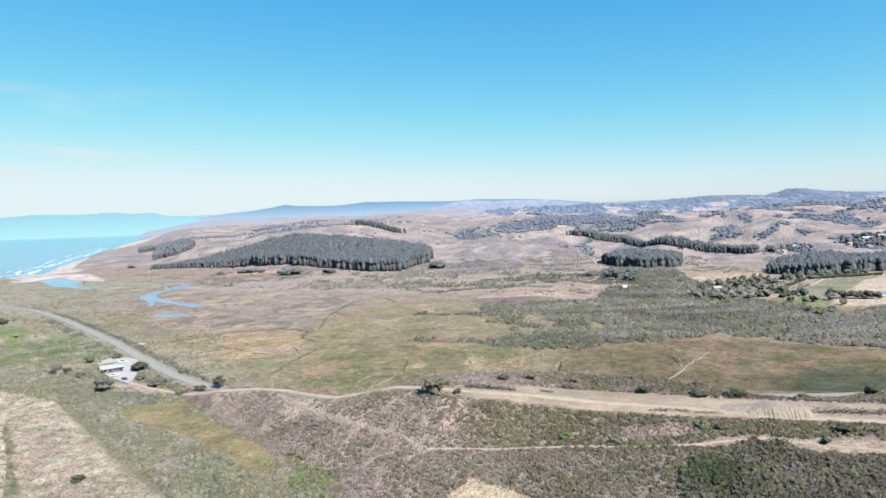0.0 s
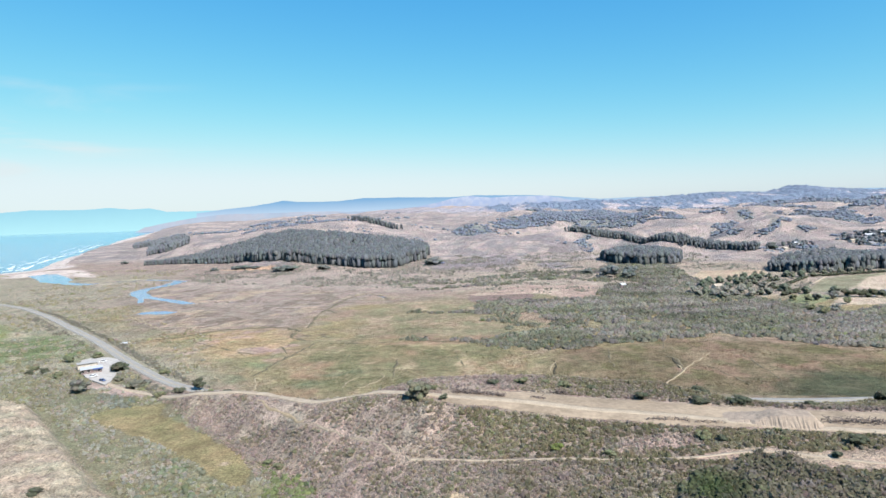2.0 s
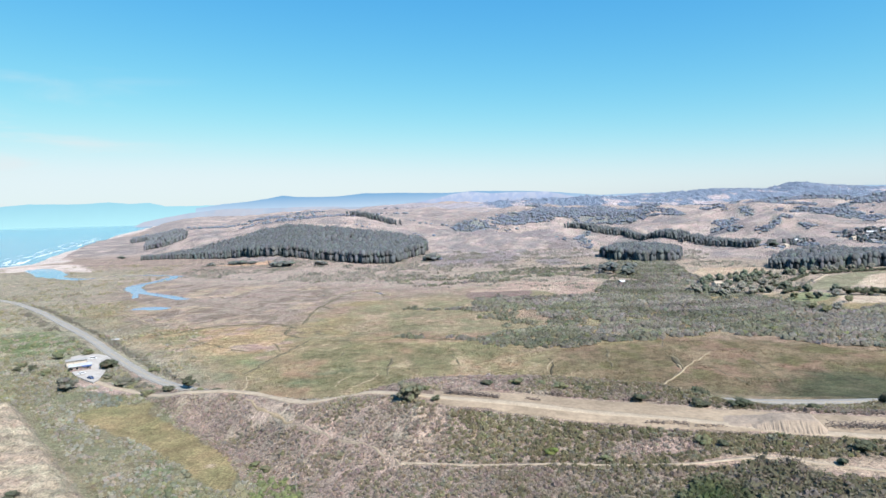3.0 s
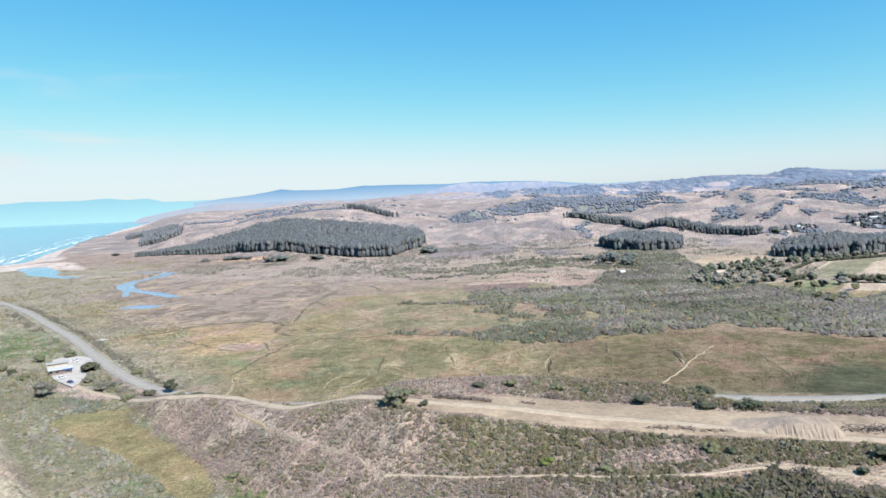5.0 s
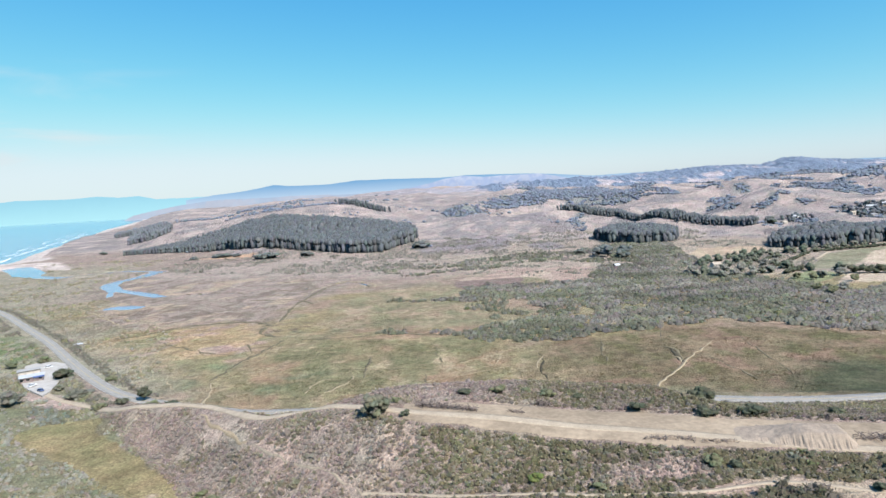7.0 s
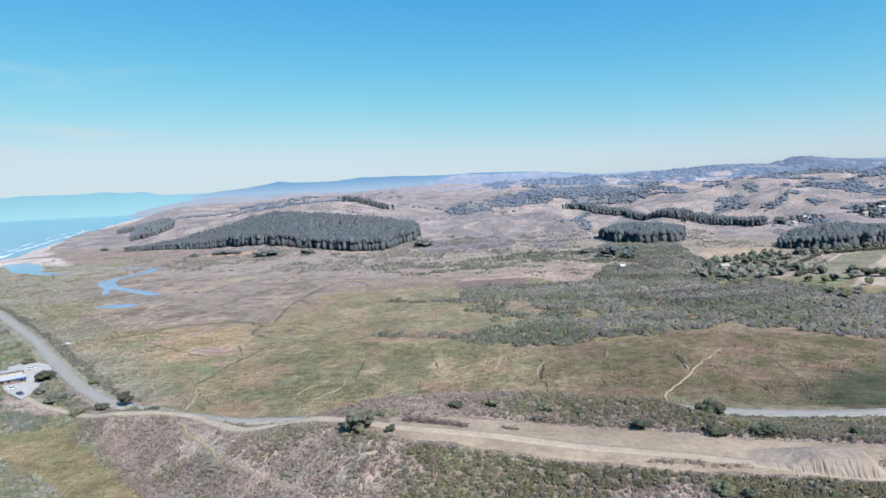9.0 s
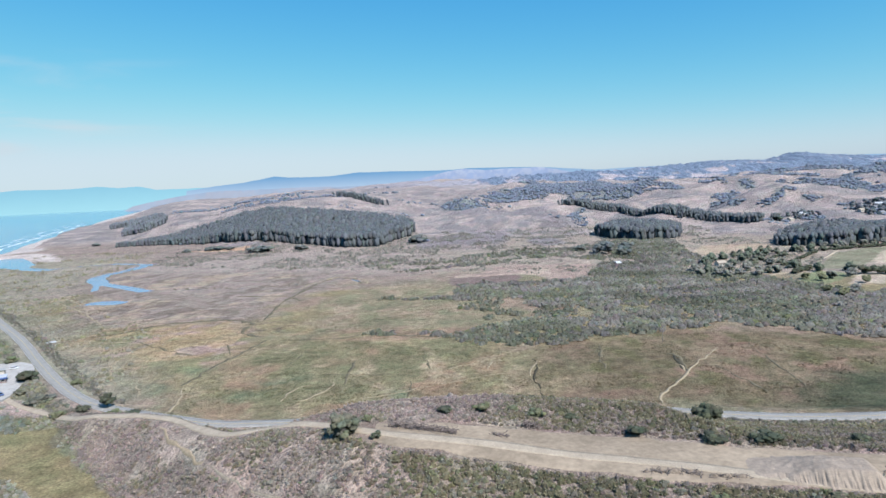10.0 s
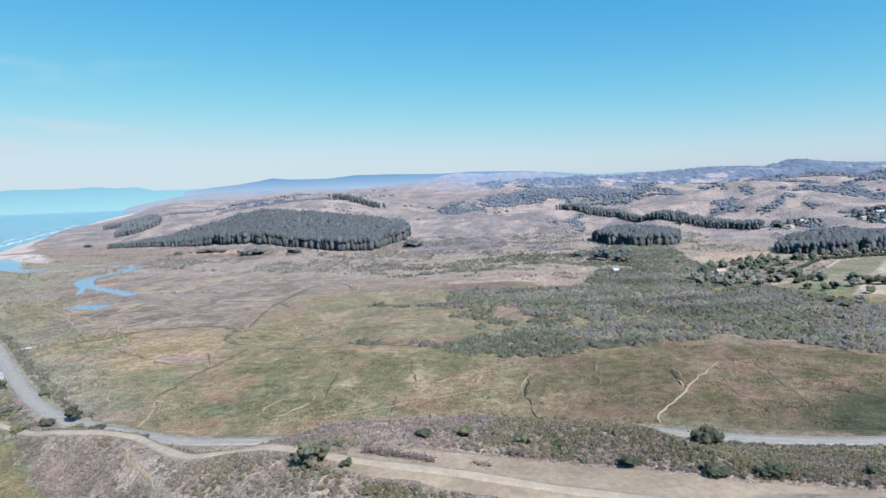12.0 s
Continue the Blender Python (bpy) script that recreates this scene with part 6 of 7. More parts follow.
SHRUBS = [
    (4, 242, 1.8, 3.0, LEAF_DARK, "small round dark bush on the bench edge"), (77, 237, 2.6, 5.5, LEAF_DARK, "dark green bush beside the dirt bench"),
    (96.5, 231, 2.4, 6.5, LEAF_DARK, "dark green bush beside the dirt bench"), (111, 230, 2.9, 7.2, LEAF_DARK, "broad dark green bush beside the dirt bench"),
    (36, 258, 2.4, 5.0, LEAF_MID, "green bush behind the dirt bench"), (52, 253, 2.2, 5.0, LEAF_MID, "green bush behind the dirt bench"), (62, 250, 1.9, 4.0, LEAF_DARK, "dark bush behind the dirt bench"),
    (24, 258, 2.0, 4.5, LEAF_DARK, "dark bush behind the dirt bench"), (45, 257, 1.8, 4.0, LEAF_MID, "green bush behind the dirt bench"), (140, 236, 2.2, 5.0, LEAF_DARK, "dark bush beside the dirt bench"),
    (85, 201, 2.8, 4.4, LEAF_MID, "olive bush on the scrub slope"), (90, 199, 2.2, 3.4, LEAF_DARK, "dark bush on the scrub slope"), (40, 206, 2.0, 4.0, LEAF_LIME, "bright green bush beside the narrow track"),
    (55, 198, 1.8, 3.6, LEAF_MID, "green bush beside the narrow track"), (116, 184, 2.0, 2.8, LEAF_DARK, "round dark bush on bare ground"), 
    (126, 190, 3.0, 5.0, LEAF_DARK, "dark bush on the scrub slope"), (-65, 244, 2.0, 4.0, LEAF_MID, "green bush at the foot of the slope"),
    (-60, 241, 1.8, 4.5, LEAF_MID, "green bush at the foot of the slope"), (-131, 209, 1.9, 4.6, LEAF_DARK, "low dark bush on the bare spur"), (-258, 394, 3.0, 4.4, LEAF_DARK, "round dark bush beside the lot"),
    (-250, 396, 3.2, 5.4, LEAF_DARK, "round dark bush beside the lot"), (-233, 384, 3.2, 6.4, LEAF_MID, "olive bush beside the lot"), (-414, 566, 4.2, 8.0, LEAF_DARK, "dark bush on the coastal rise"), (-420, 572, 4.8, 7.0, LEAF_DARK, "dark bush on the coastal rise"),
    (-140, 341, 3.0, 5.5, LEAF_DARK, "dark bush at the road junction"), (-150, 337, 2.6, 6.0, LEAF_MID, "olive bush beside the access lane"), (-172, 358, 3.2, 12.0, LEAF_PALE, "grey-green bush between the lanes"), (-190, 372, 2.6, 6.0, LEAF_PALE, "grey-green bush between the lanes"),
    (-118, 325, 3.0, 7.0, LEAF_MID, "olive bush between dirt road and highway"), (-109, 321, 3.2, 8.0, LEAF_DARK, "dark bush between dirt road and highway"), (-100, 318, 2.6, 7.0, LEAF_MID, "olive bush between dirt road and highway"), (-91, 314, 2.6, 7.0, LEAF_MID, "olive bush between dirt road and highway"), (-236, 432, 4.5, 7.0, LEAF_MID, "olive bush behind the lot"), (-252, 424, 3.8, 7.0, LEAF_MID, "olive bush behind the lot"), (-262, 405, 2.6, 6.0, LEAF_MID, "olive bush behind the lot"),
    (-90, 321, 1.6, 5.0, LEAF_DARK, "low dark bush on the road shoulder"), (-168, 384, 2.2, 7.0, LEAF_MID, "olive bush on the marsh side of the highway"), (0, 255, 1.6, 3.2, LEAF_MID, "olive bush beside the dirt road"),
]
for i, (x, y, tall, wide, pal, label) in enumerate(SHRUBS):
    single("bush", x, y, tall, wide, pal, 60 + i, label, "bush", 0.18, 22, 18, "single bushes")
for i, (x, y, tall, wide) in enumerate([(-259, 1012, 9, 26), (-243, 1010, 8, 22), (-357, 1082, 6, 20), (-340, 1078, 6, 18), (-322, 1072, 5, 16), (-193, 1010, 7, 20), (-12, 1022, 12, 26), (232, 835, 13, 18), (226, 800, 14, 16),
                                        (240, 790, 13, 17), (216, 812, 12, 15), (250, 815, 13, 16), (-654, 1273, 7, 14), (200, 838, 8, 14), (-395, 1078, 6, 12), (531, 993, 12, 16)]):
    single("tree", x, y, tall, wide, LEAF_EDGE, 110 + i, "dark rounded tree at the marsh edge", "tree", 0.15, 16, 10, "marsh edge trees")

farm_kinds = [tree_at_origin("tree", 9.0, 9.0, LEAF_FARM, 140, 0.14, 20), tree_at_origin("tree", 8.0, 7.6, LEAF_ORCHARD, 141, 0.14, 20), tree_at_origin("tree", 7.0, 8.0, LEAF_WILLOW, 142, 0.14, 20), tree_at_origin("tree", 6.0, 7.0, LEAF_MID, 143, 0.14, 20)]
farm_labels = ["dark rounded tree beside the farm", "olive-green tree beside the farm", "pale grey-green willow by the farm", "olive-green rounded tree by the fields"]
FARM_TREES = [(0, 296, 693), (0, 314, 714), (0, 326, 717), (0, 311, 670), (0, 346, 712), (0, 361, 716), (0, 366, 738), (1, 384, 752), (1, 391, 748), (0, 414, 741), (1, 422, 739), (0, 433, 737), (1, 445, 737), (0, 369, 622),
              (0, 392, 617), (0, 357, 644), (1, 367, 652), (1, 324, 625), (0, 276, 637), (0, 335, 699), (1, 342, 727), (0, 372, 721), (1, 392, 735), (1, 389, 714), (3, 335, 586), (3, 316, 528), (3, 318, 511), (2, 331, 519),
              (2, 313, 644), (2, 317, 627), (2, 332, 623), (1, 336, 674), (2, 351, 670), (1, 360, 667), (2, 294, 617), (2, 281, 610), (2, 356, 582), (3, 366, 556), (2, 375, 589), (2, 276, 621), (2, 270, 655), (2, 262, 625),
              (1, 446, 758), (2, 456, 754), (1, 467, 751), (2, 478, 753), (1, 490, 755), (2, 503, 756), (1, 516, 758), (2, 528, 760), (2, 300, 650), (1, 290, 672), (2, 322, 655), (2, 305, 605), (1, 345, 690), (1, 356, 700)]
for i, (k, x, y) in enumerate(FARM_TREES):
    ob = copy_thing(farm_kinds[k], pose(x, y, ground_z(x, y) - 0.1, 0, 0, i * 67))
    tagged(ob, farm_labels[k], "tree", "farm trees")
for ob, (x, y) in zip(farm_kinds, ((306, 702), (352, 735), (286, 640), (343, 575))):
    tagged(stand(ob, x, y), farm_labels[farm_kinds.index(ob)], "tree", "farm trees")


def hedge(x0, y0, x1, y1, tall, wide, seed, label):
    rng = np.random.default_rng(seed)
    n = max(int(math.hypot(x1 - x0, y1 - y0) / (wide * 0.35)), 3) * 3
    u = rng.random(n)
    x, y = x0 + (x1 - x0) * u + rng.normal(size=n) * wide * 0.2, y0 + (y1 - y0) * u + rng.normal(size=n) * wide * 0.2
    z = height(x, y)
    lv = rng.random(n)
    r = np.full(n, wide * 0.42)
    v, f, t = clumps(np.stack([x, y, z + tall * (0.25 + 0.55 * lv)], 1), np.stack([r, r, np.full(n, tall * 0.28)], 1), pick(rng, n, LEAF_DARK, [1, 1, 1]), 8, rng, 0.5)
    return tagged(mesh_object("hedge", v, f, LEAVES, False, t), label, "hedge", "farm hedges")


hedge(391, 597, 420, 585, 8, 8, 151, "tall clipped dark green windbreak hedge")
hedge(341, 613, 370, 635, 4.5, 4.5, 152, "clipped olive green field hedge")
hedge(354, 687, 397, 730, 2.6, 3.0, 153, "low green hedge along a farm lane")
hedge(359, 661, 436, 733, 3.0, 3.5, 154, "green hedge along a field edge")
hedge(446, 738, 540, 748, 3.5, 4.0, 155, "green hedge along the field head")
tagged(strip("dirt_road_8", [(293, 596), (325, 616), (362, 632), (410, 684), (457, 733)], 3.4, DIRT, 0.2, 3.0, 2, wobble=0.15, seed=9), "pale dirt lane between the farm fields", "dirt road", kind="structure")


# ---------------------------------------------------------------- buildings
def house(name, x, y, turn, w, d, h, rise, wall_m, roof_m, label, category="house", windows=2, over=0.5):
    """A gabled building: walls with a gable, two roof slopes, door and windows on the front (-y)."""
    ob = tagged(new(name), label, category)
    bm = bmesh.new()
    pts = [(-w / 2, -d / 2), (w / 2, -d / 2), (w / 2, d / 2), (-w / 2, d / 2)]
    lo = [bm.verts.new((a, b, -0.8)) for a, b in pts]
    up = [bm.verts.new((a, b, h)) for a, b in pts]
    g0, g1 = bm.verts.new((-w / 2, 0, h + rise)), bm.verts.new((w / 2, 0, h + rise))
    bm.faces.new((lo[0], lo[1], up[1], up[0]))
    bm.faces.new((lo[2], lo[3], up[3], up[2]))
    bm.faces.new((lo[1], lo[2], up[2], g1, up[1]))
    bm.faces.new((lo[3], lo[0], up[0], g0, up[3]))
    part("wall", bm, wall_m, ob)
    for sgn in (-1, 1):
        bm = bmesh.new()
        e = d / 2 + over
        k = rise / (d / 2)
        a = [(-w / 2 - over, 0, h + rise + 0.05), (w / 2 + over, 0, h + rise + 0.05), (w / 2 + over, sgn * e, h - k * over + 0.05), (-w / 2 - over, sgn * e, h - k * over + 0.05)]
        top = [bm.verts.new((p[0], p[1], p[2] + 0.15)) for p in a]
        bot = [bm.verts.new(p) for p in a]
        bm.faces.new(top), bm.faces.new(bot[::-1])
        for i in range(4):
            bm.faces.new((top[i], bot[i], bot[(i + 1) % 4], top[(i + 1) % 4]))
        bmesh.ops.recalc_face_normals(bm, faces=bm.faces[:])
        part("roof", bm, roof_m, ob)
    for i in range(windows):
        bm = bmesh.new()
        cx = -w / 2 + w * (i + 0.7) / (windows + 0.6)
        box(bm, cx - 0.5, cx + 0.5, -d / 2 - 0.04, -d / 2 + 0.05, 0.9, 2.0)
        part("window", bm, GLASS, ob, "dark window pane")
    bm = bmesh.new()
    box(bm, w * 0.36, w * 0.36 + 0.95, -d / 2 - 0.05, -d / 2 + 0.05, 0, 2.05)
    part("door", bm, POLE, ob, "weathered wooden door")
    ob.matrix_basis = pose(x, y, ground_z(x, y), 0, 0, turn)
    return ob


house("barn", 306, 681, 12, 9, 7, 3.0, 1.8, CREAM_WALL, TAN_ROOF, "tan-roofed farm barn among dark trees", "barn")
house("farmhouse", 212, 716, 28, 6.5, 5, 2.7, 1.5, CREAM_WALL, WHITE_ROOF, "small white-roofed house at the marsh edge")
house("farm_shed", 440, 603, 5, 16, 8, 3.4, 1.4, CREAM_WALL, GREY_ROOF, "long grey-roofed farm shed beside the windbreak", "shed")
house("farm_shed", 462, 612, 5, 12, 7, 3.0, 1.2, CREAM_WALL, WHITE_ROOF, "white-roofed farm shed beside the windbreak", "shed")
house("house", 596, 1030, 20, 13, 9, 4.0, 2.5, CREAM_WALL, WHITE_ROOF, "white house on the dry hillside")
house("house", 560, 1000, 30, 9, 7, 3.2, 1.8, CREAM_WALL, TAN_ROOF, "small tan-roofed house under the hill")
for i, (x, y, t_, w_) in enumerate([(705, 1018, 15, 13), (722, 1035, -10, 15), (738, 1012, 25, 12), (690, 1030, 5, 11), (752, 1040, -20, 14), (725, 1000, 10, 12)]):
    house("house", x, y, t_, w_, 9, 4.0, 2.2, CREAM_WALL, (GREY_ROOF, WHITE_ROOF, TAN_ROOF)[i % 3], "pale village house among trees on the hill foot")
rng = np.random.default_rng(160)
x_, y_ = fill(rng, [(575, 1010), (625, 1020), (620, 1050), (580, 1045)], 9)
wood("house_trees", x_, y_, 8, rng, "dark garden trees round a hillside house", 0.35)
x_, y_ = fill(rng, [(670, 985), (790, 985), (800, 1060), (680, 1060)], 11)
wood("village_trees", x_, y_, 10, rng, "dark trees among the hill-foot houses", 0.35)


for hx, hy, turn, w, d, roof in ((690, 985, 20, 13, 9, GREY_ROOF), (712, 1003, 65, 11, 8, WHITE_ROOF), (678, 1012, 10, 10, 8, TAN_ROOF), (722, 1030, 40, 12, 8, GREY_ROOF), (700, 1046, 80, 10, 7, WHITE_ROOF)):
    house("house", hx, hy, turn, w, d, 3.2, 2.0, CREAM_WALL, roof, "small pale house among trees on the slope")


def roadside_shop():
    ob = tagged(new("roadside_shop"), "low shop with white flat roof and red walls", "shop")
    bm = bmesh.new()
    box(bm, -5.5, 5.5, -3.0, 3.0, -0.6, 2.7)
    part("wall", bm, RED_WALL, ob, "faded red board walls")
    bm = bmesh.new()
    box(bm, -6.2, 6.2, -3.9, 3.8, 2.7, 3.0, 0.04)
    part("roof", bm, WHITE_ROOF, ob, "white flat roof slab")
    bm = bmesh.new()
    box(bm, 1.0, 6.3, -4.0, -3.88, 2.1, 2.98)
    part("fascia", bm, BLUE_TRIM, ob, "dark blue fascia board")
    for x in (-4.6, -1.6, 4.2):
        bm = bmesh.new()
        box(bm, x - 0.8, x + 0.8, -3.06, -2.94, 0.8, 2.1)
        window = part("window", bm, GLASS, ob, "dark shop window")
        bm = bmesh.new()
        for x0, x1, z0, z1 in ((x - 0.9, x + 0.9, 0.70, 0.80), (x - 0.9, x + 0.9, 2.1, 2.2), (x - 0.9, x - 0.8, 0.8, 2.1), (x + 0.8, x + 0.9, 0.8, 2.1)):
            box(bm, x0, x1, -3.10, -2.95, z0, z1)
        part("window_frame", bm, CREAM_WALL, window)
    bm = bmesh.new()
    box(bm, 1.2, 2.2, -3.06, -2.94, 0, 2.1)
    part("door", bm, POLE, ob)
    for x in (1.4, 5.8):
        bm = bmesh.new()
        rod(bm, (x, -3.7, -0.3), (x, -3.7, 2.72), 0.08, 0.08, 8)
        part("post", bm, POLE, ob)
    ob.matrix_basis = pose(-217, 391, 4.0, 0, 0, 30)


roadside_shop()


def open_shed():
    """A wide pale flat roof on posts beside the shop."""
    ob = tagged(new("open_shed"), "open shed with wide pale flat roof on posts", "shed")
    bm = bmesh.new()
    box(bm, -6.0, 6.0, -3.2, 3.2, 2.9, 3.12, 0.04)
    part("roof", bm, GREY_SHEET, ob, "pale flat roof sheet")
    bm = bmesh.new()
    box(bm, -5.6, 5.6, 2.7, 2.85, -0.4, 2.9)
    part("back_wall", bm, CREAM_WALL, ob)
    # pale boards added to cover the dark shade under the roof
    bm = bmesh.new()
    box(bm, -5.6, 5.6, -2.75, -2.6, -0.4, 2.2)
    part("added_front_boards", bm, CREAM_WALL, ob, "added pale boards covering the shaded opening")
    for x in (-5.6, -1.9, 1.9, 5.6):
        bm = bmesh.new()
        rod(bm, (x, -2.9, -0.4), (x, -2.9, 2.92), 0.09, 0.09, 8)
        part("post", bm, POLE, ob)
    ob.matrix_basis = pose(-227, 404, 4.0, 0, 0, 32)


open_shed()


def car(x, y, z, turn, paint, label):
    ob = tagged(new("car"), label, "car", "parked cars")
    bm = bmesh.new()
    box(bm, -2.2, 2.2, -0.88, 0.88, 0.30, 0.92, 0.12)
    part("body", bm, paint, ob)
    bm = bmesh.new()
    made = bmesh.ops.create_cube(bm, size=1.0)
    for v in made["verts"]:
        top = v.co.z > 0
        v.co = Vector((v.co.x * (2.0 if top else 2.9) - 0.2, v.co.y * (1.45 if top else 1.68), 1.44 if top else 0.9))
    part("cabin", bm, GLASS, ob, "dark glazed cabin")
    bm = bmesh.new()
    box(bm, -1.2, 0.8, -0.72, 0.72, 1.43, 1.49, 0.02)
    part("roof", bm, paint, ob)
    for cx in (-1.35, 1.35):
        for cy in (-0.80, 0.80):
            bm = bmesh.new()
            rod(bm, (cx, cy - 0.11, 0.32), (cx, cy + 0.11, 0.32), 0.32, 0.32, 12)
            wheel = part("wheel", bm, TYRE, ob)
            bm = bmesh.new()
            rod(bm, (cx, cy - 0.125, 0.32), (cx, cy + 0.125, 0.32), 0.19, 0.19, 10)
            part("rim", bm, WHITE_ROOF, wheel, "pale metal rim")
    ob.matrix_basis = pose(x, y, z, 0, 0, turn)


BLUE_PAINT = plain_material("blue_car_paint", (0.08, 0.12, 0.24), 0.35, 0.5, 0.05, 0.5)
WHITE_PAINT = plain_material("white_car_paint", (0.72, 0.72, 0.72), 0.35, 0.5, 0.04, 0.5)
car(-198, 369, 4.0, -30, BLUE_PAINT, "blue car parked on pale gravel")
car(-209, 379, 4.0, 60, WHITE_PAINT, "white car parked on pale gravel")
car(-224, 417, 4.0, 10, WHITE_PAINT, "white car parked behind the shop")


def utility_pole(x, y, tall, turn, label):
    ob = tagged(new("utility_pole"), label, "utility pole", "utility poles")
    bm = bmesh.new()
    rod(bm, (0, 0, -0.8), (0, 0, tall), 0.17, 0.11, 8)
    part("pole", bm, POLE, ob)
    for z in (tall - 0.4, tall - 1.4):
        bm = bmesh.new()
        box(bm, -1.2, 1.2, 0.12, 0.24, z - 0.07, z + 0.07)
        part("crossarm", bm, POLE, ob)
        for x_i in (-1.05, -0.5, 0.5, 1.05):
            bm = bmesh.new()
            rod(bm, (x_i, 0.18, z + 0.06), (x_i, 0.18, z + 0.28), 0.06, 0.04, 6)
            part("insulator", bm, WHITE_ROOF, ob, "pale ceramic insulator")
    ob.matrix_basis = pose(x, y, ground_z(x, y), 0, 0, turn)


for x, y, h_ in ((-210, 335, 9.0), (-213, 437, 9.5), (-262, 500, 9.5), (-158, 372, 9.5), (-330, 570, 9.5), (-44, 222, 8.0), (150, 415, 9.0)):
    utility_pole(x, y, h_, 50, "weathered wooden utility pole with two crossarms")

bm = bmesh.new()
box(bm, -4.2, 4.2, -1.6, 1.6, -0.4, 0.35, 0.1)
slab_me = bpy.data.meshes.new("concrete_slab")
bm.to_mesh(slab_me)
bm.free()
slab_me.materials.append(WHITE_ROOF)
slab = tagged(new("concrete_slab", slab_me), "bare white concrete slab in the marsh scrub", "slab")
slab.matrix_basis = pose(-248, 486, ground_z(-248, 486) + 0.3, 0, 0, 35)


# ---------------------------------------------------------------- heaps on the bench
def soil_heap(name, x, y, length, width, tall, turn, seed, label, flat=0.45, soil=SPOIL):
    """A tipped heap: steep gullied sides, uneven flat top."""
    n, m = 36, 24
    u, v = np.meshgrid(np.linspace(-1, 1, n), np.linspace(-1, 1, m), indexing="ij")
    r = (np.abs(u) ** 3 + np.abs(v) ** 3) ** (1 / 3)
    edge = r + 0.12 * fbm(u * 4, v * 4, 3, seed)
    z = tall * (1 - smooth(flat, 1.0, edge)) * (1 + 0.12 * fbm(u * 3, v * 3, 3, seed + 1))
    rills = np.abs(fbm(np.arctan2(v, u) * 7, edge * 0.8, 2, seed + 2))
    z = z - tall * 0.16 * rills * smooth(0.4, 0.65, edge) * smooth(1.0, 0.85, edge)
    x3, y3 = u * length / 2, v * width / 2
    c, s = math.cos(radians(turn)), math.sin(radians(turn))
    wx_, wy_ = x + x3 * c - y3 * s, y + x3 * s + y3 * c
    wz = height(wx_.ravel(), wy_.ravel()).reshape(wx_.shape) + z - 0.25
    i = np.arange(n * m).reshape(n, m)
    f = np.stack([i[:-1, :-1], i[1:, :-1], i[1:, 1:], i[:-1, 1:]], -1).reshape(-1, 4)
    return tagged(mesh_object(name, np.stack([wx_, wy_, wz], -1).reshape(-1, 3), f, soil, True), label, "soil mound", "tipped soil")


def spoil_bank():
    """A flat-topped tip: level with the upper track behind, a steep rilled face in front, a wedge at one end."""
    n, m = 260, 44
    u, v = np.meshgrid(np.linspace(-24, 13, n), np.linspace(-8, 11, m), indexing="ij")
    top = 3.3 * (0.45 * np.clip((u + 20) / 19, 0, 1) + 0.55 * smooth(-10, 2, u)) * (1 + 0.05 * fbm(u / 3, v / 3, 3, 174)) * smooth(13, 8.5, u + 0.5 * fbm(v / 3, u / 5, 2, 176))
    lip = -3.0 + 0.9 * fbm(u / 3.5, u * 0, 3, 175)
    face = np.clip((v - lip + 4.2) / 4.2, 0, 1) ** 1.15
    rill = np.abs(fbm(u / 0.75 + 0.5 * fbm(u / 4, v / 3, 2, 179), v / 7, 4, 177)) * (face > 0.02) * (1 - face) ** 0.7 * 1.7
    back = 1 - smooth(3.0, 11, v)
    z = top * face * back - np.minimum(rill, top * face * 0.5) + 0.18 * fbm(u / 1.2, v / 1.2, 2, 178) * (top > 0.5)
    c, s = math.cos(radians(-17)), math.sin(radians(-17))
    wx_, wy_ = 114 + u * c - v * s, 210.5 + u * s + v * c
    wz = height(wx_.ravel(), wy_.ravel()).reshape(wx_.shape) + z - 0.12
    i = np.arange(n * m).reshape(n, m)
    f = np.stack([i[:-1, :-1], i[1:, :-1], i[1:, 1:], i[:-1, 1:]], -1).reshape(-1, 4)
    return tagged(mesh_object("soil_mound", np.stack([wx_, wy_, wz], -1).reshape(-1, 3), f, SPOIL, True), "large flat-topped bank of tipped pale soil", "soil mound", "tipped soil")


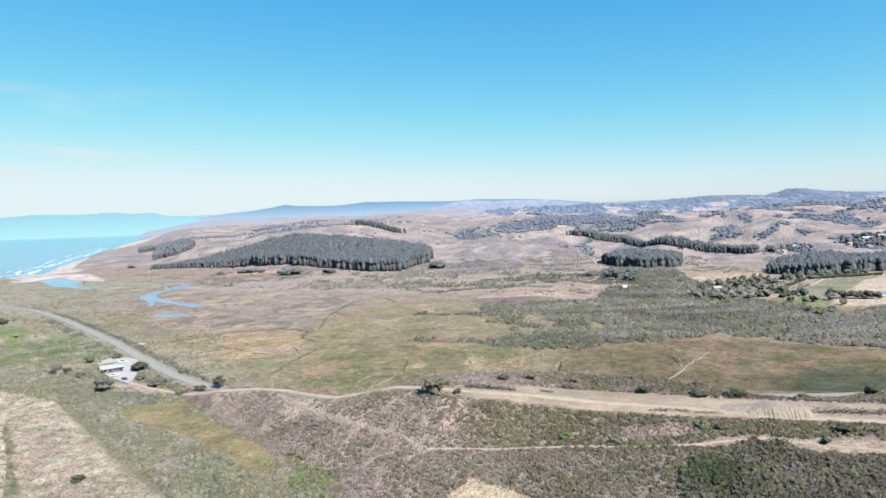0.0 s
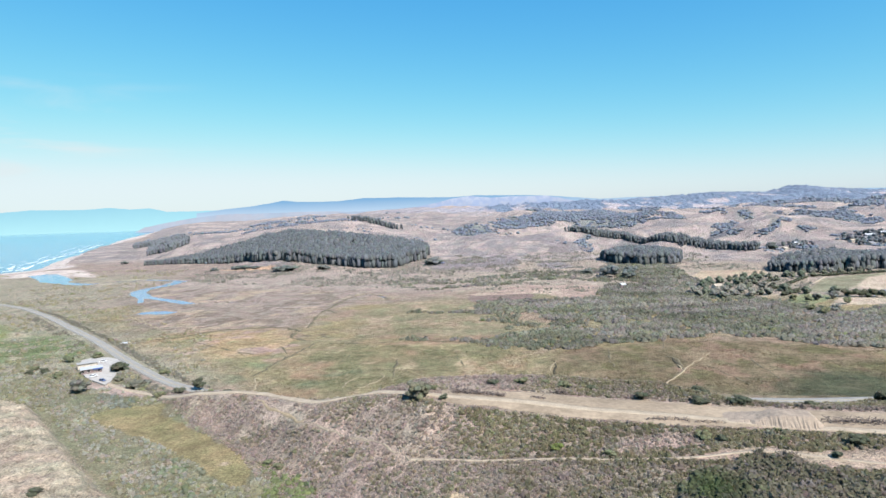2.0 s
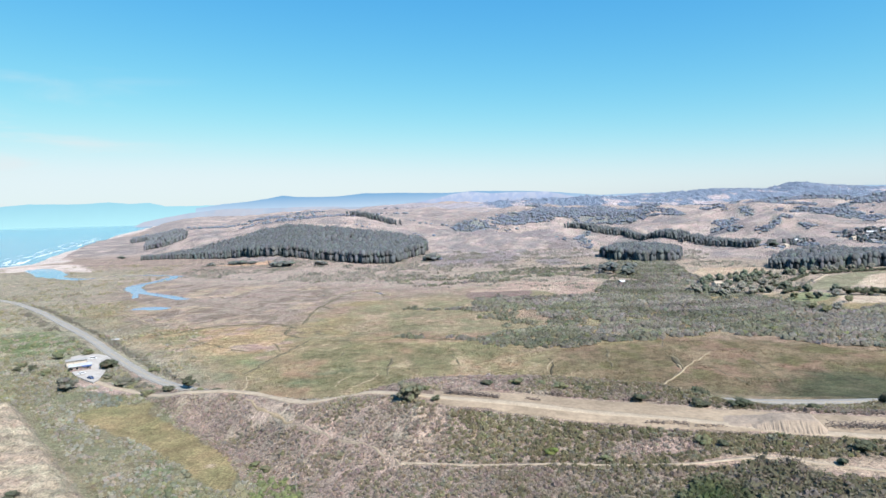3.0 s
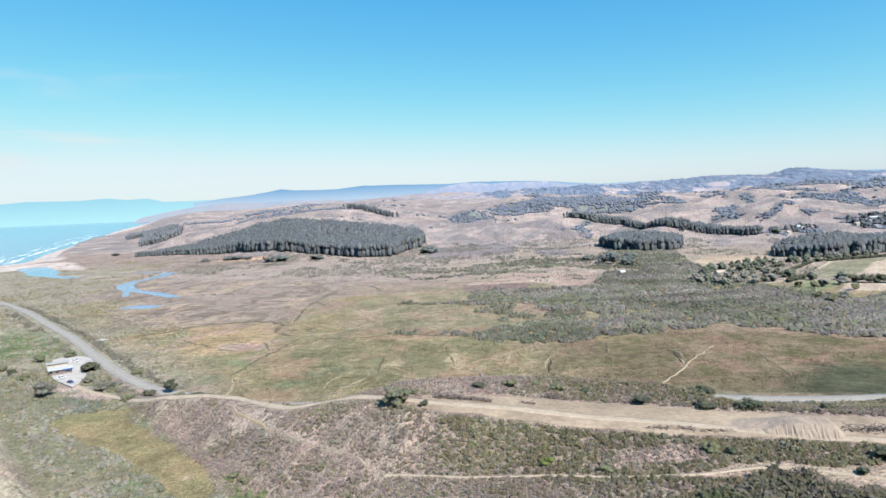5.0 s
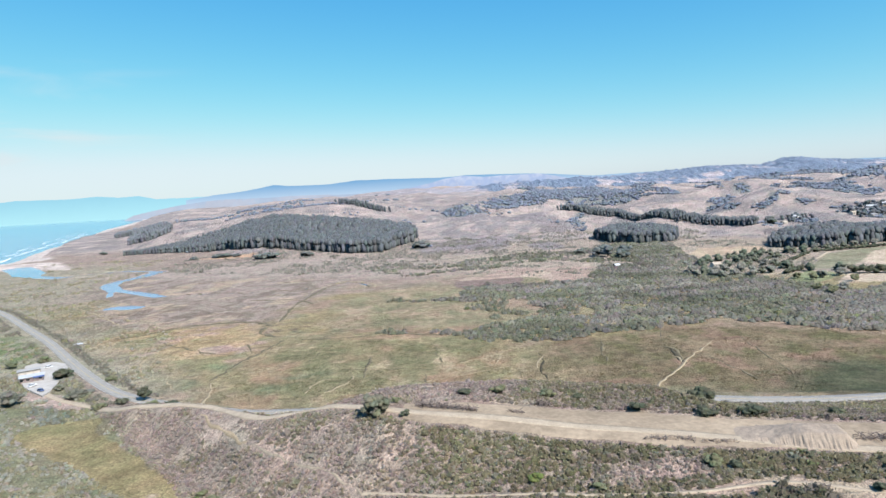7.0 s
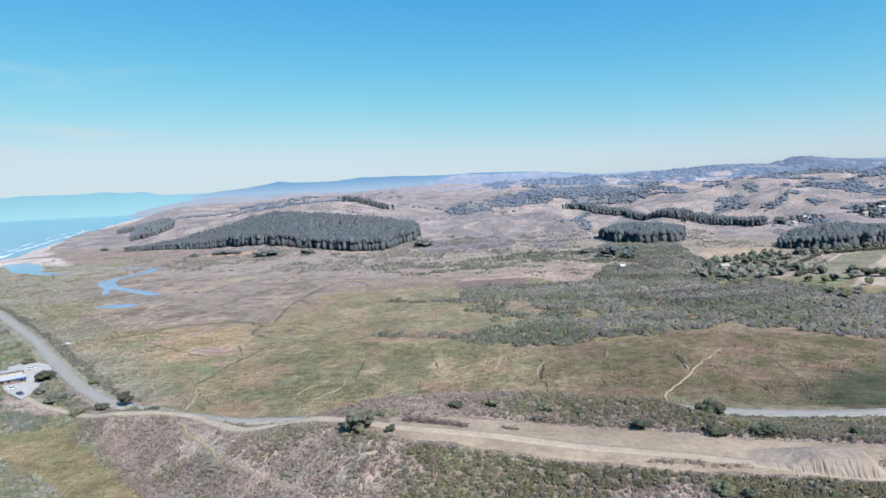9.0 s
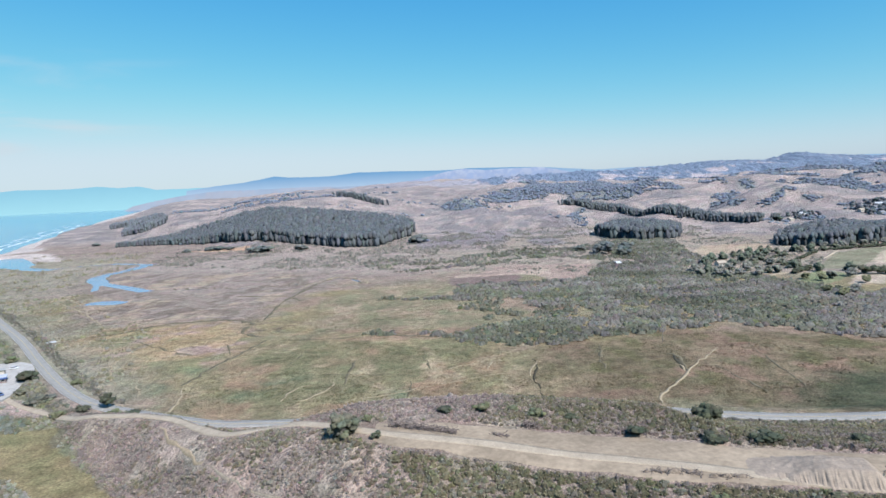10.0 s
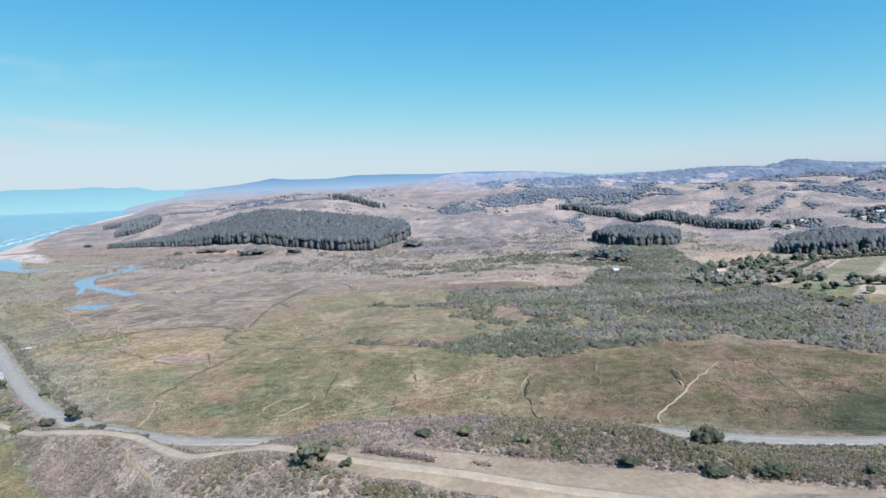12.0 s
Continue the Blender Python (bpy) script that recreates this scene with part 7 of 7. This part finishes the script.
spoil_bank()
for hx, hy, ln, wd, tl, k in ((73.6, 216.0, 3.4, 1.8, 0.7, 173), (76.4, 215.7, 4.6, 2.6, 1.1, 174), (79.8, 215.1, 5.0, 2.8, 1.3, 175), (83.4, 214.4, 4.4, 2.2, 0.9, 179), (88.2, 212.5, 3.6, 2.0, 0.9, 176), (91.2, 212.0, 4.4, 2.4, 1.2, 180), (94.6, 211.5, 4.0, 2.2, 1.0, 177)):
    soil_heap("soil_mound", hx, hy, ln, wd, tl, -10, k, "rough brown heap of scraped soil and roots", 0.1, RUBBLE)



def brush_pile(x0, y0, x1, y1, wide, tall, seed, label, sticks):
    rng = np.random.default_rng(seed)
    ob = tagged(new("brush_pile"), label, "brush pile", "brush piles")
    cx, cy = (x0 + x1) / 2, (y0 + y1) / 2
    cz = ground_z(cx, cy)
    for part_no in range(6):
        bm = bmesh.new()
        for _ in range(sticks // 6):
            u = (part_no + rng.random()) / 6
            px_, py_ = x0 + (x1 - x0) * u + rng.normal() * wide * 0.3, y0 + (y1 - y0) * u + rng.normal() * wide * 0.3
            g = ground_z(px_, py_)
            a = rng.random() * 6.283
            ln = 0.7 + 1.5 * rng.random()
            dz = rng.normal() * 0.5
            p = Vector((px_ - cx, py_ - cy, g - cz + rng.random() ** 1.5 * tall))
            q = Vector((math.cos(a) * ln, math.sin(a) * ln, dz))
            rod(bm, p - q * 0.5, p + q * 0.5, 0.05 + 0.10 * rng.random(), 0.03 + 0.03 * rng.random(), 5)
        tagged(part("brushwood", bm, DEADWOOD, ob), kind="stuff")
    ob.location = (cx, cy, cz)


brush_pile(7.5, 249.6, 19, 245.0, 2.6, 1.3, 181, "long windrow of dark dead branches on the bench", 360)
brush_pile(19.5, 244.7, 27.2, 241.2, 2.4, 1.1, 182, "windrow of dark dead branches on the bench", 180)
brush_pile(47.5, 245, 51, 244.4, 2.4, 1.6, 183, "grey heap of cut branches beside the scrub", 150)
brush_pile(37, 239.4, 41.5, 238.2, 1.6, 0.7, 184, "small heap of dead branches on the bench", 60)
brush_pile(72.5, 215.9, 86, 214.0, 1.8, 0.7, 186, "long low heap of scraped roots and branches", 90)
brush_pile(88, 212.4, 96, 211.3, 1.6, 0.6, 187, "low heap of scraped roots and branches", 48)
brush_pile(128, 208, 150, 203, 4.0, 1.6, 185, "long heap of dark cleared brush on the bench", 360)
